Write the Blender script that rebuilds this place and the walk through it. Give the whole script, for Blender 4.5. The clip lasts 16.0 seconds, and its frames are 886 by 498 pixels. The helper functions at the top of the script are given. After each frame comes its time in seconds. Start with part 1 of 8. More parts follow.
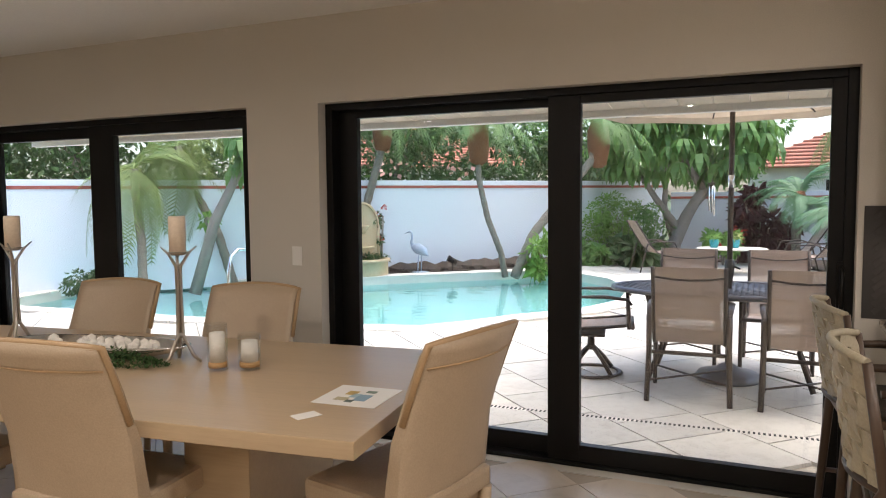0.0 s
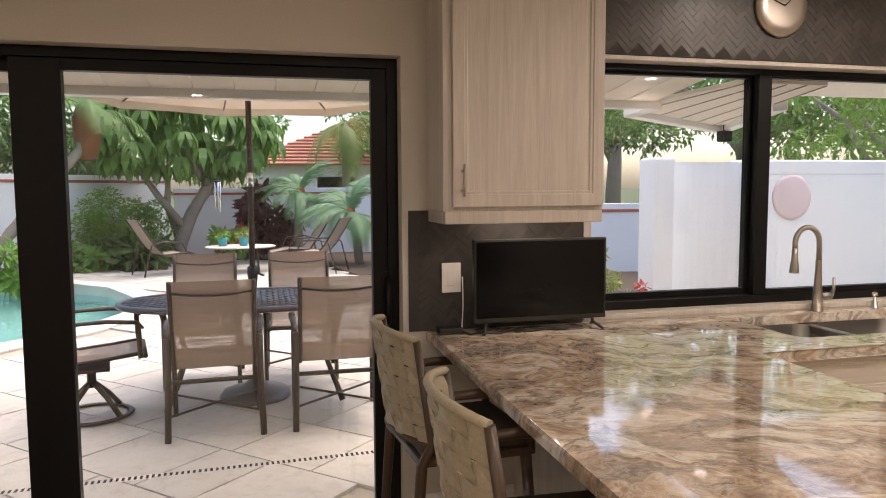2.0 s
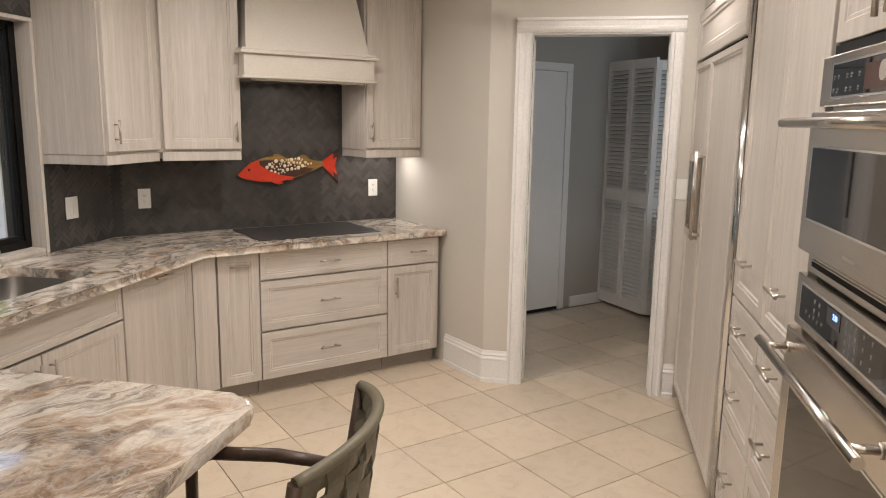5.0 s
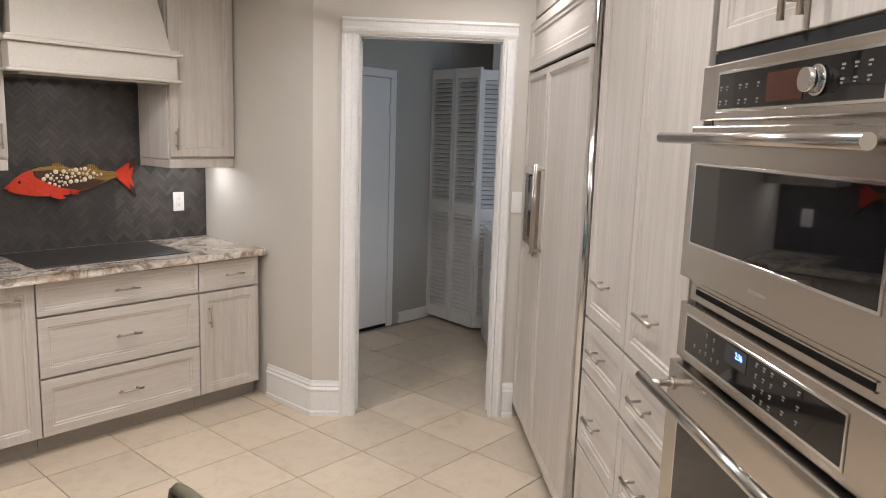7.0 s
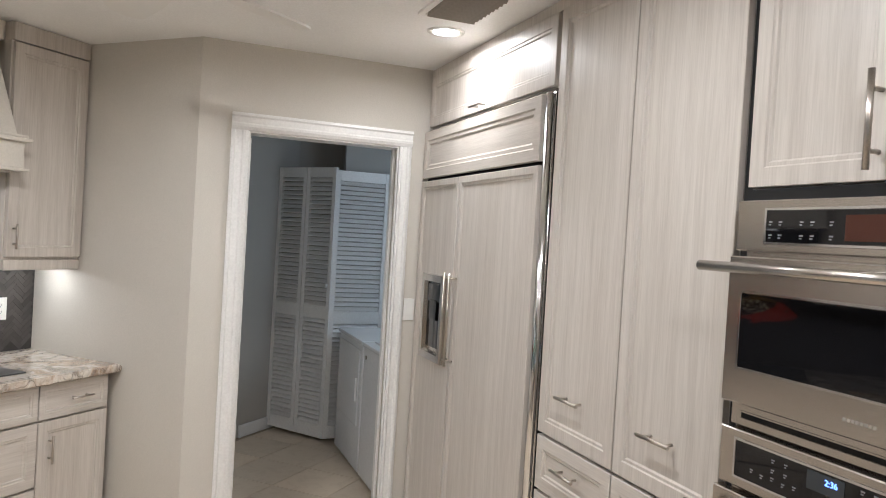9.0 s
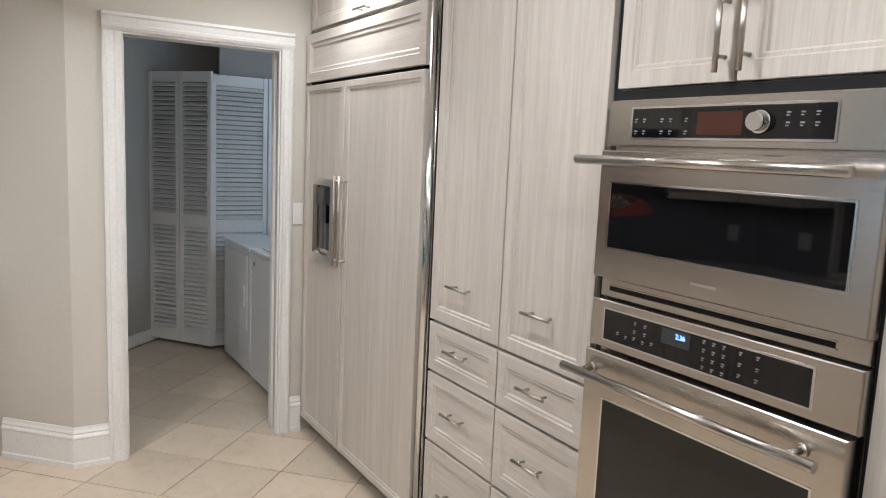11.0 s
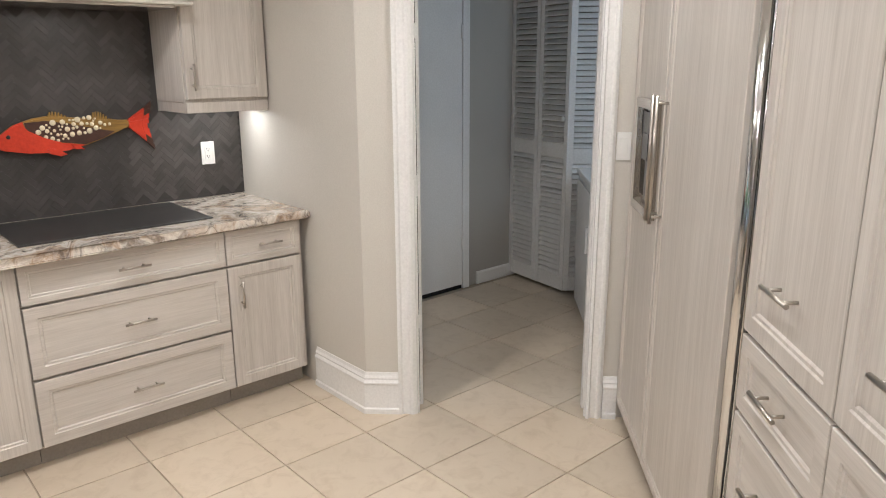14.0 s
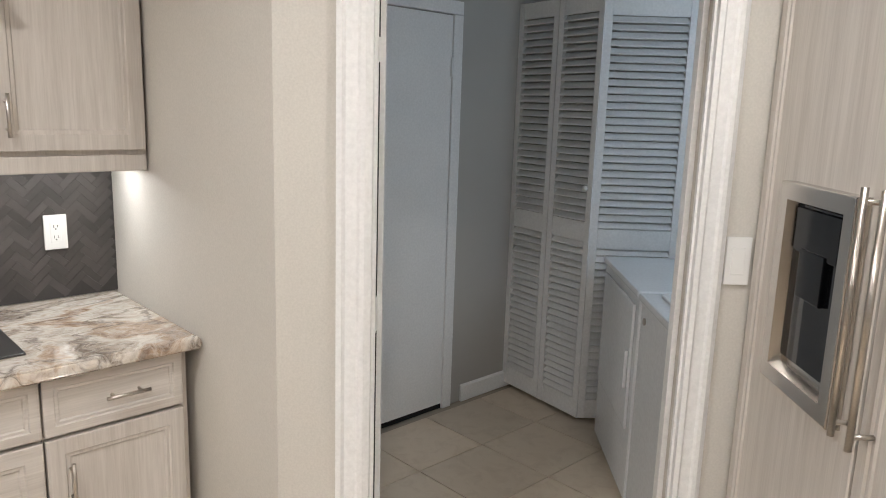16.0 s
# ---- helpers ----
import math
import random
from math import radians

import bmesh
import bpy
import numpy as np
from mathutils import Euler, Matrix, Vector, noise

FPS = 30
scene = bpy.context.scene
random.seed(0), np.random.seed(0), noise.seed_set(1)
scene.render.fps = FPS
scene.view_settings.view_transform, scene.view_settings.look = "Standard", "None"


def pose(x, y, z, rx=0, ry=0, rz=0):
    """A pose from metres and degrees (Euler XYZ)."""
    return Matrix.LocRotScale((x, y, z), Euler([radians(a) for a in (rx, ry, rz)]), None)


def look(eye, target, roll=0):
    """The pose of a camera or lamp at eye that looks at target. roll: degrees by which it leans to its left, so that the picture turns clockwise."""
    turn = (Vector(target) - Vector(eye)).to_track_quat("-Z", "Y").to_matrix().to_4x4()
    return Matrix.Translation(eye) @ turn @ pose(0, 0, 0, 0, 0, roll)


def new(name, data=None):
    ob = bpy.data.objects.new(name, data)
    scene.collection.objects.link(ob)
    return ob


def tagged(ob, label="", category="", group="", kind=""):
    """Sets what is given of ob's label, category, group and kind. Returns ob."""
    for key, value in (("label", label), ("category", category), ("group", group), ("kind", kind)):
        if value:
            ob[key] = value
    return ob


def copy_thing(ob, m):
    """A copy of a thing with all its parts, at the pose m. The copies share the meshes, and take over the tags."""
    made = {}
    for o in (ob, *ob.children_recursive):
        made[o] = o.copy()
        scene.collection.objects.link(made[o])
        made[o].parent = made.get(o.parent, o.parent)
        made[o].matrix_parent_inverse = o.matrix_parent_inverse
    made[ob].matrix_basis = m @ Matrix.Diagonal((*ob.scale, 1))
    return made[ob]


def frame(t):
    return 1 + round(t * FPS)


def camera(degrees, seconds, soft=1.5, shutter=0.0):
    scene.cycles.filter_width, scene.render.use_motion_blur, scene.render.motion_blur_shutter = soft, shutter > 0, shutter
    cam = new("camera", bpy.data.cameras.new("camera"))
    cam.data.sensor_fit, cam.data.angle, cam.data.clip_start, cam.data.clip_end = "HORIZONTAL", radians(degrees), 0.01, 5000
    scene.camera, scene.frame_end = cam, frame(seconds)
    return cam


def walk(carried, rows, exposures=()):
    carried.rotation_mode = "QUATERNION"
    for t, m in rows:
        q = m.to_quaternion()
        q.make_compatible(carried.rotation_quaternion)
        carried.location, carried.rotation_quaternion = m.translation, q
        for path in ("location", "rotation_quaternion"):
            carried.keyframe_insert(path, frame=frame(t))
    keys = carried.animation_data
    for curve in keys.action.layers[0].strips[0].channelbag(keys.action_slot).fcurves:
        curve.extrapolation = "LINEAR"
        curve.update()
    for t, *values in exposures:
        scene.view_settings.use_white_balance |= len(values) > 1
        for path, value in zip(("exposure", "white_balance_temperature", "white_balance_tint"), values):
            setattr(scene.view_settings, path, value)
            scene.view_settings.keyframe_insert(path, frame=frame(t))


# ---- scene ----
cam = camera(63.1, 16.0, soft=1.0)
PATH = [
    (0, (0.224, 0.231, 1.476), (-0.587, 2.054, 1.332), -0.5),
    (0.5, (0.207, 0.483, 1.483), (-0.437, 2.371, 1.348), -0.1),
    (1, (0.133, 0.645, 1.481), (-0.285, 2.597, 1.353), -0.0),
    (1.5, (0.018, 0.867, 1.486), (0.099, 2.861, 1.359), 0.1),
    (2, (0.041, 1.022, 1.512), (0.531, 2.954, 1.344), -0.3),
    (2.5, (0.13, 1.158, 1.567), (1.084, 2.901, 1.34), -0.2),
    (3, (0.129, 1.276, 1.609), (1.567, 2.639, 1.339), 0.6),
    (3.5, (0.087, 1.286, 1.638), (1.778, 2.305, 1.32), 1.0),
    (4, (0.094, 1.267, 1.618), (1.92, 2.009, 1.279), 1.1),
    (4.5, (0.111, 1.25, 1.612), (2.005, 1.794, 1.266), 0.8),
    (5, (0.12, 1.225, 1.618), (2.052, 1.607, 1.27), 0.9),
    (7.5, (0.545, 1.467, 1.621), (2.509, 1.216, 1.334), 2.2),
    (8, (0.575, 1.703, 1.642), (2.522, 1.316, 1.398), 2.5),
    (8.5, (0.621, 1.876, 1.633), (2.536, 1.322, 1.476), 2.9),
    (9, (0.745, 1.958, 1.658), (2.608, 1.231, 1.625), 3.4),
    (10.2, (0.655, 1.985, 1.645), (2.425, 1.085, 1.475), 2.9),
    (11.5, (0.638, 2.123, 1.615), (2.301, 1.054, 1.312), 2.2),
    (12, (0.665, 1.903, 1.589), (2.409, 1.021, 1.164), 2.0),
    (12.5, (0.723, 1.731, 1.579), (2.521, 1.017, 1.07), 1.5),
    (13, (0.94, 1.583, 1.573), (2.801, 1.094, 1.026), 0.6),
    (13.5, (1.146, 1.437, 1.583), (3.063, 1.252, 1.045), -0.1),
    (14, (1.369, 1.274, 1.606), (3.301, 1.387, 1.102), -0.3),
    (14.5, (1.69, 1.22, 1.596), (3.618, 1.447, 1.117), 0.2),
    (15, (2.035, 1.218, 1.606), (3.971, 1.439, 1.158), 1.0),
    (15.5, (2.419, 1.228, 1.603), (4.368, 1.417, 1.197), 1.6),
    (16, (2.727, 1.366, 1.597), (4.69, 1.409, 1.213), 1.8),
]
EXPOSURES = [(0.0, 1.77, 6500, 11), (0.5, 1.68, 6900, 16), (1.5, 1.62, 7050, 18), (2.5, 1.38, 7300, 17), (3.0, 1.22, 7300, 21), (3.5, 1.12, 7250, 22), (4.0, 1.16, 7300, 20), (4.6, 1.38, 6650, 12), (5.2, 1.47, 6350, 11), (7.5, 1.52, 5800, 10), (9.0, 1.55, 5680, 7), (11.5, 1.6, 5650, 7), (13.0, 1.66, 5850, 8), (16.0, 1.72, 5800, 7)]
walk(cam, [(t, look(eye, target, roll)) for t, eye, target, roll in PATH], EXPOSURES)

SKY, SUN = 0.15, 0.88
CAN_W = 4.9
LAUNDRY_W = 3.9
# The first is seen; cans at negative x are added to brighten the room.
CANS = [(3.73, 0.84), (2.30, 1.45), (3.35, 2.35), (2.55, 3.0), (1.0, 1.3), (-0.6, 0.4), (-1.9, 1.2), (-3.9, 1.2), (-0.6, -1.4), (-2.4, -1.4), (-4.2, -1.4)]

# ---- world, sun, exposure ----
world = bpy.data.worlds.new("world")
scene.world = world
world.use_nodes = True
wn = world.node_tree.nodes
sky = wn.new("ShaderNodeTexSky")
sky.sky_type = "NISHITA"
sky.sun_disc = False
sky.sun_elevation, sky.sun_rotation = radians(75), radians(56)
sky.dust_density, sky.air_density = 3.0, 1.0
wn["Background"].inputs["Strength"].default_value = SKY
world.node_tree.links.new(sky.outputs["Color"], wn["Background"].inputs["Color"])


def lamp(kind, name, m, energy, color=(1, 1, 1), **extra):
    data = bpy.data.lights.new(name, kind)
    data.energy, data.color = energy, color
    for key, value in extra.items():
        if key == "size":
            data.size = value
        elif key == "size_y":
            data.shape = "RECTANGLE"
            data.size_y = value
        elif key == "shape":
            data.shape = value
        elif key == "angle":
            data.angle = value
        elif key == "spread":
            data.spread = value
    ob = new(name, data)
    ob.matrix_world = m
    return ob


lamp("SUN", "sun", look((3, 2, 14), (0, 0, 0)), SUN, (1.0, 0.97, 0.93), angle=radians(50))


# ---- materials ----
def material(name, base, rough=0.5, metal=0.0):
    m = bpy.data.materials.new(name)
    m.use_nodes = True
    b = m.node_tree.nodes["Principled BSDF"]
    b.inputs["Base Color"].default_value = (*base, 1)
    b.inputs["Roughness"].default_value = rough
    b.inputs["Metallic"].default_value = metal
    return m


class Graph:
    """Short hand for a material's nodes."""

    def __init__(self, m):
        self.t = m.node_tree
        self.b = self.t.nodes["Principled BSDF"]

    def node(self, kind, **sets):
        n = self.t.nodes.new("ShaderNode" + kind)
        for k, v in sets.items():
            n.inputs[k.replace("_", " ")].default_value = v
        return n

    def link(self, a, b):
        self.t.links.new(a, b)

    def coords(self, scale=(1, 1, 1), rot=(0, 0, 0), world=False):
        c = self.node("NewGeometry").outputs["Position"] if world else self.node("TexCoord").outputs["Object"]
        mp = self.node("Mapping")
        mp.inputs["Scale"].default_value = scale
        mp.inputs["Rotation"].default_value = rot
        self.link(c, mp.inputs["Vector"])
        return mp.outputs["Vector"]

    def noise(self, vec, scale, detail=4, rough=0.55, warp=0.0):
        n = self.node("TexNoise", Scale=scale, Detail=detail, Roughness=rough, Distortion=warp)
        self.link(vec, n.inputs["Vector"])
        return n.outputs["Fac"]

    def ramp(self, fac, stops):
        r = self.node("ValToRGB")
        e = r.color_ramp.elements
        while len(e) < len(stops):
            e.new(0.5)
        for el, (p, c) in zip(e, stops):
            el.position, el.color = p, (*c, 1)
        self.link(fac, r.inputs["Fac"])
        return r.outputs["Color"]

    def mix(self, a, b, fac, mode="MIX"):
        n = self.t.nodes.new("ShaderNodeMix")
        n.data_type, n.blend_type = "RGBA", mode
        for v, i in ((fac, 0), (a, 6), (b, 7)):
            if hasattr(v, "links"):
                self.link(v, n.inputs[i])
            else:
                n.inputs[i].default_value = v if i == 0 else (*v, 1)
        return n.outputs[2]

    def base(self, c):
        self.link(c, self.b.inputs["Base Color"])

    def bump(self, fac, strength, dist=0.01):
        n = self.node("Bump", Strength=strength, Distance=dist)
        self.link(fac, n.inputs["Height"])
        self.link(n.outputs["Normal"], self.b.inputs["Normal"])

    def rough(self, fac, lo, hi):
        n = self.node("MapRange")
        n.inputs["To Min"].default_value, n.inputs["To Max"].default_value = lo, hi
        self.link(fac, n.inputs["Value"])
        self.link(n.outputs["Result"], self.b.inputs["Roughness"])

    def random(self):
        return self.node("ObjectInfo").outputs["Random"]


def speckled(name, c1, c2, scale=6.0, rough=0.6, bump=0.1, fine=60.0, metal=0.0, world=False, dist=0.004):
    """A plain surface with broad stains and fine grain."""
    m = material(name, c1, rough, metal)
    g = Graph(m)
    v = g.coords(world=world)
    broad, grain = g.noise(v, scale, 5), g.noise(v, fine, 3)
    g.base(g.mix(g.ramp(broad, [(0.3, c1), (0.7, c2)]), g.ramp(grain, [(0.3, [x * 0.86 for x in c1]), (0.7, [min(1, x * 1.08) for x in c2])]), 0.35))
    g.bump(grain, bump, dist)
    g.rough(broad, rough - 0.06, rough + 0.08)
    return m


def grained(name, light, dark, stretch, rough=0.38, bump=0.08, shift=0.0):
    """Wood whose grain runs along the axis that stretch makes long."""
    m = material(name, light, rough)
    g = Graph(m)
    v = g.coords(stretch)
    vary = g.node("VectorMath")
    vary.operation = "ADD"
    sc = g.node("VectorMath")
    sc.operation = "SCALE"
    sc.inputs[0].default_value = (7, 5, 9)
    g.link(g.random(), sc.inputs["Scale"])
    g.link(v, vary.inputs[0])
    g.link(sc.outputs[0], vary.inputs[1])
    v = vary.outputs[0]
    a, b, c = g.noise(v, 1.0, 8, 0.7, 0.6), g.noise(v, 5.0, 4, 0.6), g.noise(v, 0.35, 3)
    mid = [(x + y) / 2 for x, y in zip(light, dark)]
    col = g.ramp(a, [(0.28, dark), (0.45, mid), (0.6, light)])
    col = g.mix(col, g.ramp(b, [(0.35, dark), (0.6, light)]), 0.35)
    col = g.mix(col, g.ramp(c, [(0.35, mid), (0.65, light)]), 0.4)
    g.base(col)
    g.bump(b, bump, 0.003)
    g.rough(a, rough - 0.05, rough + 0.1)
    return m


M_WALL = speckled("wall_paint", (0.60, 0.565, 0.505), (0.64, 0.605, 0.545), 1.6, 0.62, 0.06, 180, world=True)
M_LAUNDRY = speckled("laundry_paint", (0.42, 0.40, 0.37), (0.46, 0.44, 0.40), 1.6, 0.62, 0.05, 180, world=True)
M_CEIL = speckled("ceiling_paint", (0.85, 0.845, 0.83), (0.88, 0.875, 0.86), 2.0, 0.75, 0.25, 140, world=True)
M_TRIM = speckled("white_trim", (0.80, 0.79, 0.77), (0.86, 0.85, 0.83), 3.0, 0.35, 0.04, 90)
M_CAB = grained("cabinet_wood", (0.65, 0.605, 0.55), (0.39, 0.345, 0.30), (42, 42, 1.6), 0.36)
M_CABH = grained("drawer_wood", (0.65, 0.605, 0.55), (0.41, 0.365, 0.32), (1.6, 42, 42), 0.36)
M_HOOD = speckled("hood_paint", (0.66, 0.62, 0.55), (0.70, 0.66, 0.59), 2.0, 0.34, 0.03, 120)
M_TOE = speckled("toe_kick", (0.30, 0.27, 0.235), (0.35, 0.32, 0.28), 4.0, 0.5, 0.04, 90)
M_BLACK = speckled("black_aluminium", (0.0035, 0.0033, 0.0032), (0.006, 0.0057, 0.0054), 3.0, 0.42, 0.04, 200)
# Near-black that puts the shade of gaps and slots into colour.
M_GAPSHADE = material("gap_shade", (0.006, 0.006, 0.006), 0.9)
M_GLOSSBLACK = material("black_glass", (0.006, 0.006, 0.007), 0.03)
M_SCREEN = material("screen", (0.002, 0.002, 0.0025), 0.14)
M_SCREEN.node_tree.nodes["Principled BSDF"].inputs["Specular IOR Level"].default_value = 0.3
M_BLACK.node_tree.nodes["Principled BSDF"].inputs["Specular IOR Level"].default_value = 0.25
M_PLASTIC = speckled("black_plastic", (0.012, 0.012, 0.012), (0.02, 0.02, 0.02), 6, 0.4, 0.05, 300)
M_WHITEPL = material("white_plastic", (0.82, 0.81, 0.78), 0.32)
M_ENAMEL = speckled("white_enamel", (0.80, 0.81, 0.82), (0.84, 0.85, 0.86), 2.0, 0.22, 0.01, 80)
M_NICKEL = speckled("brushed_nickel", (0.46, 0.42, 0.37), (0.56, 0.52, 0.47), 14.0, 0.3, 0.03, 300, 1.0)
M_CHROME = material("polished_steel", (0.72, 0.72, 0.72), 0.12, 1.0)
M_CEMENT = material("joint", (0.42, 0.36, 0.28), 0.9)


def brushed(name, c, rough, axis):
    m = material(name, c, rough, 1.0)
    g = Graph(m)
    s = [420.0, 420.0, 420.0]
    s[axis] = 1.5
    n = g.noise(g.coords(tuple(s)), 1.0, 3)
    g.base(g.ramp(n, [(0.3, [x * 0.95 for x in c]), (0.7, [min(1, x * 1.03) for x in c])]))
    g.rough(n, rough - 0.03, rough + 0.05)
    return m


M_STEEL = brushed("stainless_steel", (0.58, 0.545, 0.50), 0.22, 0)
M_SINK = brushed("sink_steel", (0.27, 0.26, 0.25), 0.3, 0)


def stone_top():
    """Brown and cream granite with long swirling veins."""
    m = material("granite", (0.6, 0.5, 0.4), 0.07)
    g = Graph(m)
    v = g.coords((1, 1, 1), (0, 0, radians(28)), world=True)
    warp = g.node("TexNoise", Scale=1.3, Detail=4.0, Roughness=0.6, Distortion=0.8)
    g.link(v, warp.inputs["Vector"])
    wv = g.node("VectorMath")
    wv.operation = "MULTIPLY_ADD"
    wv.inputs[1].default_value = (0.6, 0.6, 0.6)
    g.link(warp.outputs["Color"], wv.inputs[0])
    g.link(v, wv.inputs[2])
    st = g.node("Mapping")
    st.inputs["Scale"].default_value = (2.1, 4.3, 3.0)
    g.link(wv.outputs[0], st.inputs["Vector"])
    band = g.noise(st.outputs[0], 1.0, 7, 0.62, 1.3)
    fine = g.noise(st.outputs[0], 5.0, 6, 0.7, 1.2)
    spots = g.noise(v, 34, 5, 0.7)
    x = g.node("SeparateXYZ")
    g.link(g.coords(world=True), x.inputs[0])
    lean = g.node("MapRange")
    lean.inputs["From Min"].default_value, lean.inputs["From Max"].default_value = 0.7, 2.3
    lean.inputs["To Min"].default_value, lean.inputs["To Max"].default_value = -0.08, 0.035
    g.link(x.outputs[0], lean.inputs["Value"])
    add = g.node("Math")
    add.operation = "ADD"
    g.link(band, add.inputs[0])
    g.link(lean.outputs[0], add.inputs[1])
    col = g.ramp(add.outputs[0], [(0.34, (0.085, 0.05, 0.032)), (0.40, (0.24, 0.135, 0.075)), (0.455, (0.47, 0.33, 0.21)), (0.50, (0.70, 0.62, 0.52)), (0.56, (0.76, 0.72, 0.65)), (0.61, (0.52, 0.46, 0.38)), (0.645, (0.16, 0.13, 0.105)), (0.69, (0.62, 0.55, 0.46))])
    col = g.mix(col, g.ramp(fine, [(0.34, (0.10, 0.065, 0.045)), (0.45, (0.46, 0.35, 0.25)), (0.56, (0.78, 0.73, 0.66))]), 0.26)
    for scale, amount, tint in ((0.55, 0.75, (0.085, 0.06, 0.045)), (1.3, 0.28, (0.20, 0.13, 0.085)), (2.6, 0.30, (0.80, 0.77, 0.71))):
        off = g.node("Math")
        off.operation = "SUBTRACT"
        g.link(g.noise(st.outputs[0], scale, 6, 0.6, 1.6), off.inputs[0])
        off.inputs[1].default_value = 0.5
        mag = g.node("Math")
        mag.operation = "ABSOLUTE"
        g.link(off.outputs[0], mag.inputs[0])
        vein = g.ramp(mag.outputs[0], [(0.0, (amount, amount, amount)), (0.012, (amount * 0.7, amount * 0.7, amount * 0.7)), (0.035, (0, 0, 0))])
        col = g.mix(col, tint, vein)
    col = g.mix(col, g.ramp(spots, [(0.34, (0.22, 0.15, 0.10)), (0.6, (0.76, 0.70, 0.62))]), 0.16)
    g.base(col)
    g.b.inputs["Coat Weight"].default_value = 0.45
    g.b.inputs["Coat Roughness"].default_value = 0.015
    g.rough(spots, 0.04, 0.09)
    return m


M_STONE = stone_top()


def floor_tile(name, c1, c2, stain, rough):
    m = material(name, c1, rough)
    g = Graph(m)
    v = g.coords(world=True)
    big, mid, fine = g.noise(v, 2.2, 5, 0.6, 0.5), g.noise(v, 11, 6, 0.68, 0.7), g.noise(v, 90, 3)
    col = g.ramp(big, [(0.3, c1), (0.7, c2)])
    col = g.mix(col, g.ramp(mid, [(0.33, stain), (0.52, c2)]), 0.38)
    tone = g.ramp(g.random(), [(0.0, (0.90, 0.90, 0.89)), (1.0, (1.06, 1.05, 1.03))])
    col = g.mix(col, tone, 1.0, "MULTIPLY")
    g.base(col)
    g.bump(fine, 0.05, 0.003)
    g.rough(mid, rough - 0.08, rough + 0.12)
    return m


M_FLOOR = floor_tile("ceramic_floor_tile", (0.60, 0.50, 0.385), (0.68, 0.585, 0.465), (0.50, 0.40, 0.29), 0.36)
M_PAVER = floor_tile("travertine", (0.52, 0.485, 0.43), (0.60, 0.57, 0.51), (0.38, 0.34, 0.28), 0.75)


def splash_tile():
    m = material("slate_mosaic", (0.06, 0.055, 0.052), 0.3)
    g = Graph(m)
    v = g.coords(world=True)
    isl = g.node("NewGeometry").outputs["Random Per Island"]
    n, f = g.noise(v, 5, 5, 0.6), g.noise(v, 70, 4)
    mixr = g.mix(g.random(), isl, 0.5)
    col = g.ramp(mixr, [(0.10, (0.030, 0.027, 0.026)), (0.5, (0.050, 0.046, 0.044)), (0.92, (0.10, 0.092, 0.088))])
    col = g.mix(col, g.ramp(n, [(0.35, (0.035, 0.032, 0.03)), (0.65, (0.10, 0.088, 0.08))]), 0.4)
    g.base(col)
    g.bump(f, 0.15, 0.003)
    g.rough(n, 0.22, 0.5)
    return m


M_SPLASH = splash_tile()
M_SPLASHJOINT = speckled("dark_grout", (0.042, 0.038, 0.036), (0.055, 0.05, 0.047), 9, 0.8, 0.1, 120, world=True)


def clear_glass(name, tint=(1, 1, 1)):
    m = material(name, tint, 0.0)
    b = m.node_tree.nodes["Principled BSDF"]
    b.inputs["Transmission Weight"].default_value = 1.0
    b.inputs["IOR"].default_value = 1.45
    return m


M_GLASS = clear_glass("window_glass", (0.97, 0.985, 0.98))


def thin_glass(name, gloss):
    """A thin clear shell: mostly see-through, with a faint mirror."""
    m = material(name, (1, 1, 1), 0.0)
    g = Graph(m)
    tr, gl, mx = g.t.nodes.new("ShaderNodeBsdfTransparent"), g.t.nodes.new("ShaderNodeBsdfGlossy"), g.t.nodes.new("ShaderNodeMixShader")
    tr.inputs["Color"].default_value = (0.96, 0.97, 0.97, 1)
    gl.inputs["Roughness"].default_value = 0.02
    mx.inputs[0].default_value = gloss
    g.link(tr.outputs[0], mx.inputs[1])
    g.link(gl.outputs[0], mx.inputs[2])
    g.link(mx.outputs[0], g.t.nodes["Material Output"].inputs["Surface"])
    return m


M_DRINKGLASS = thin_glass("drinking_glass", 0.09)


def glow(name, c, strength):
    m = material(name, c, 0.4)
    b = m.node_tree.nodes["Principled BSDF"]
    b.inputs["Emission Color"].default_value = (*c, 1)
    b.inputs["Emission Strength"].default_value = strength
    return m


M_LENS = glow("lamp_lens", (1.0, 0.93, 0.84), 9.0)
M_DIGIT = glow("clock_digits", (0.16, 0.30, 1.0), 1.6)


# ---- mesh tools ----
def bm_new():
    return bmesh.new()


def box(bm, x0, x1, y0, y1, z0, z1, bevel=0.0):
    r = bmesh.ops.create_cube(bm, size=1.0)
    vs = r["verts"]
    for v in vs:
        v.co = Vector(((x0 + x1) / 2 + v.co.x * (x1 - x0), (y0 + y1) / 2 + v.co.y * (y1 - y0), (z0 + z1) / 2 + v.co.z * (z1 - z0)))
    if bevel:
        es = list({e for v in vs for e in v.link_edges})
        bmesh.ops.bevel(bm, geom=es, offset=bevel, segments=2, affect="EDGES", profile=0.6)
    return vs


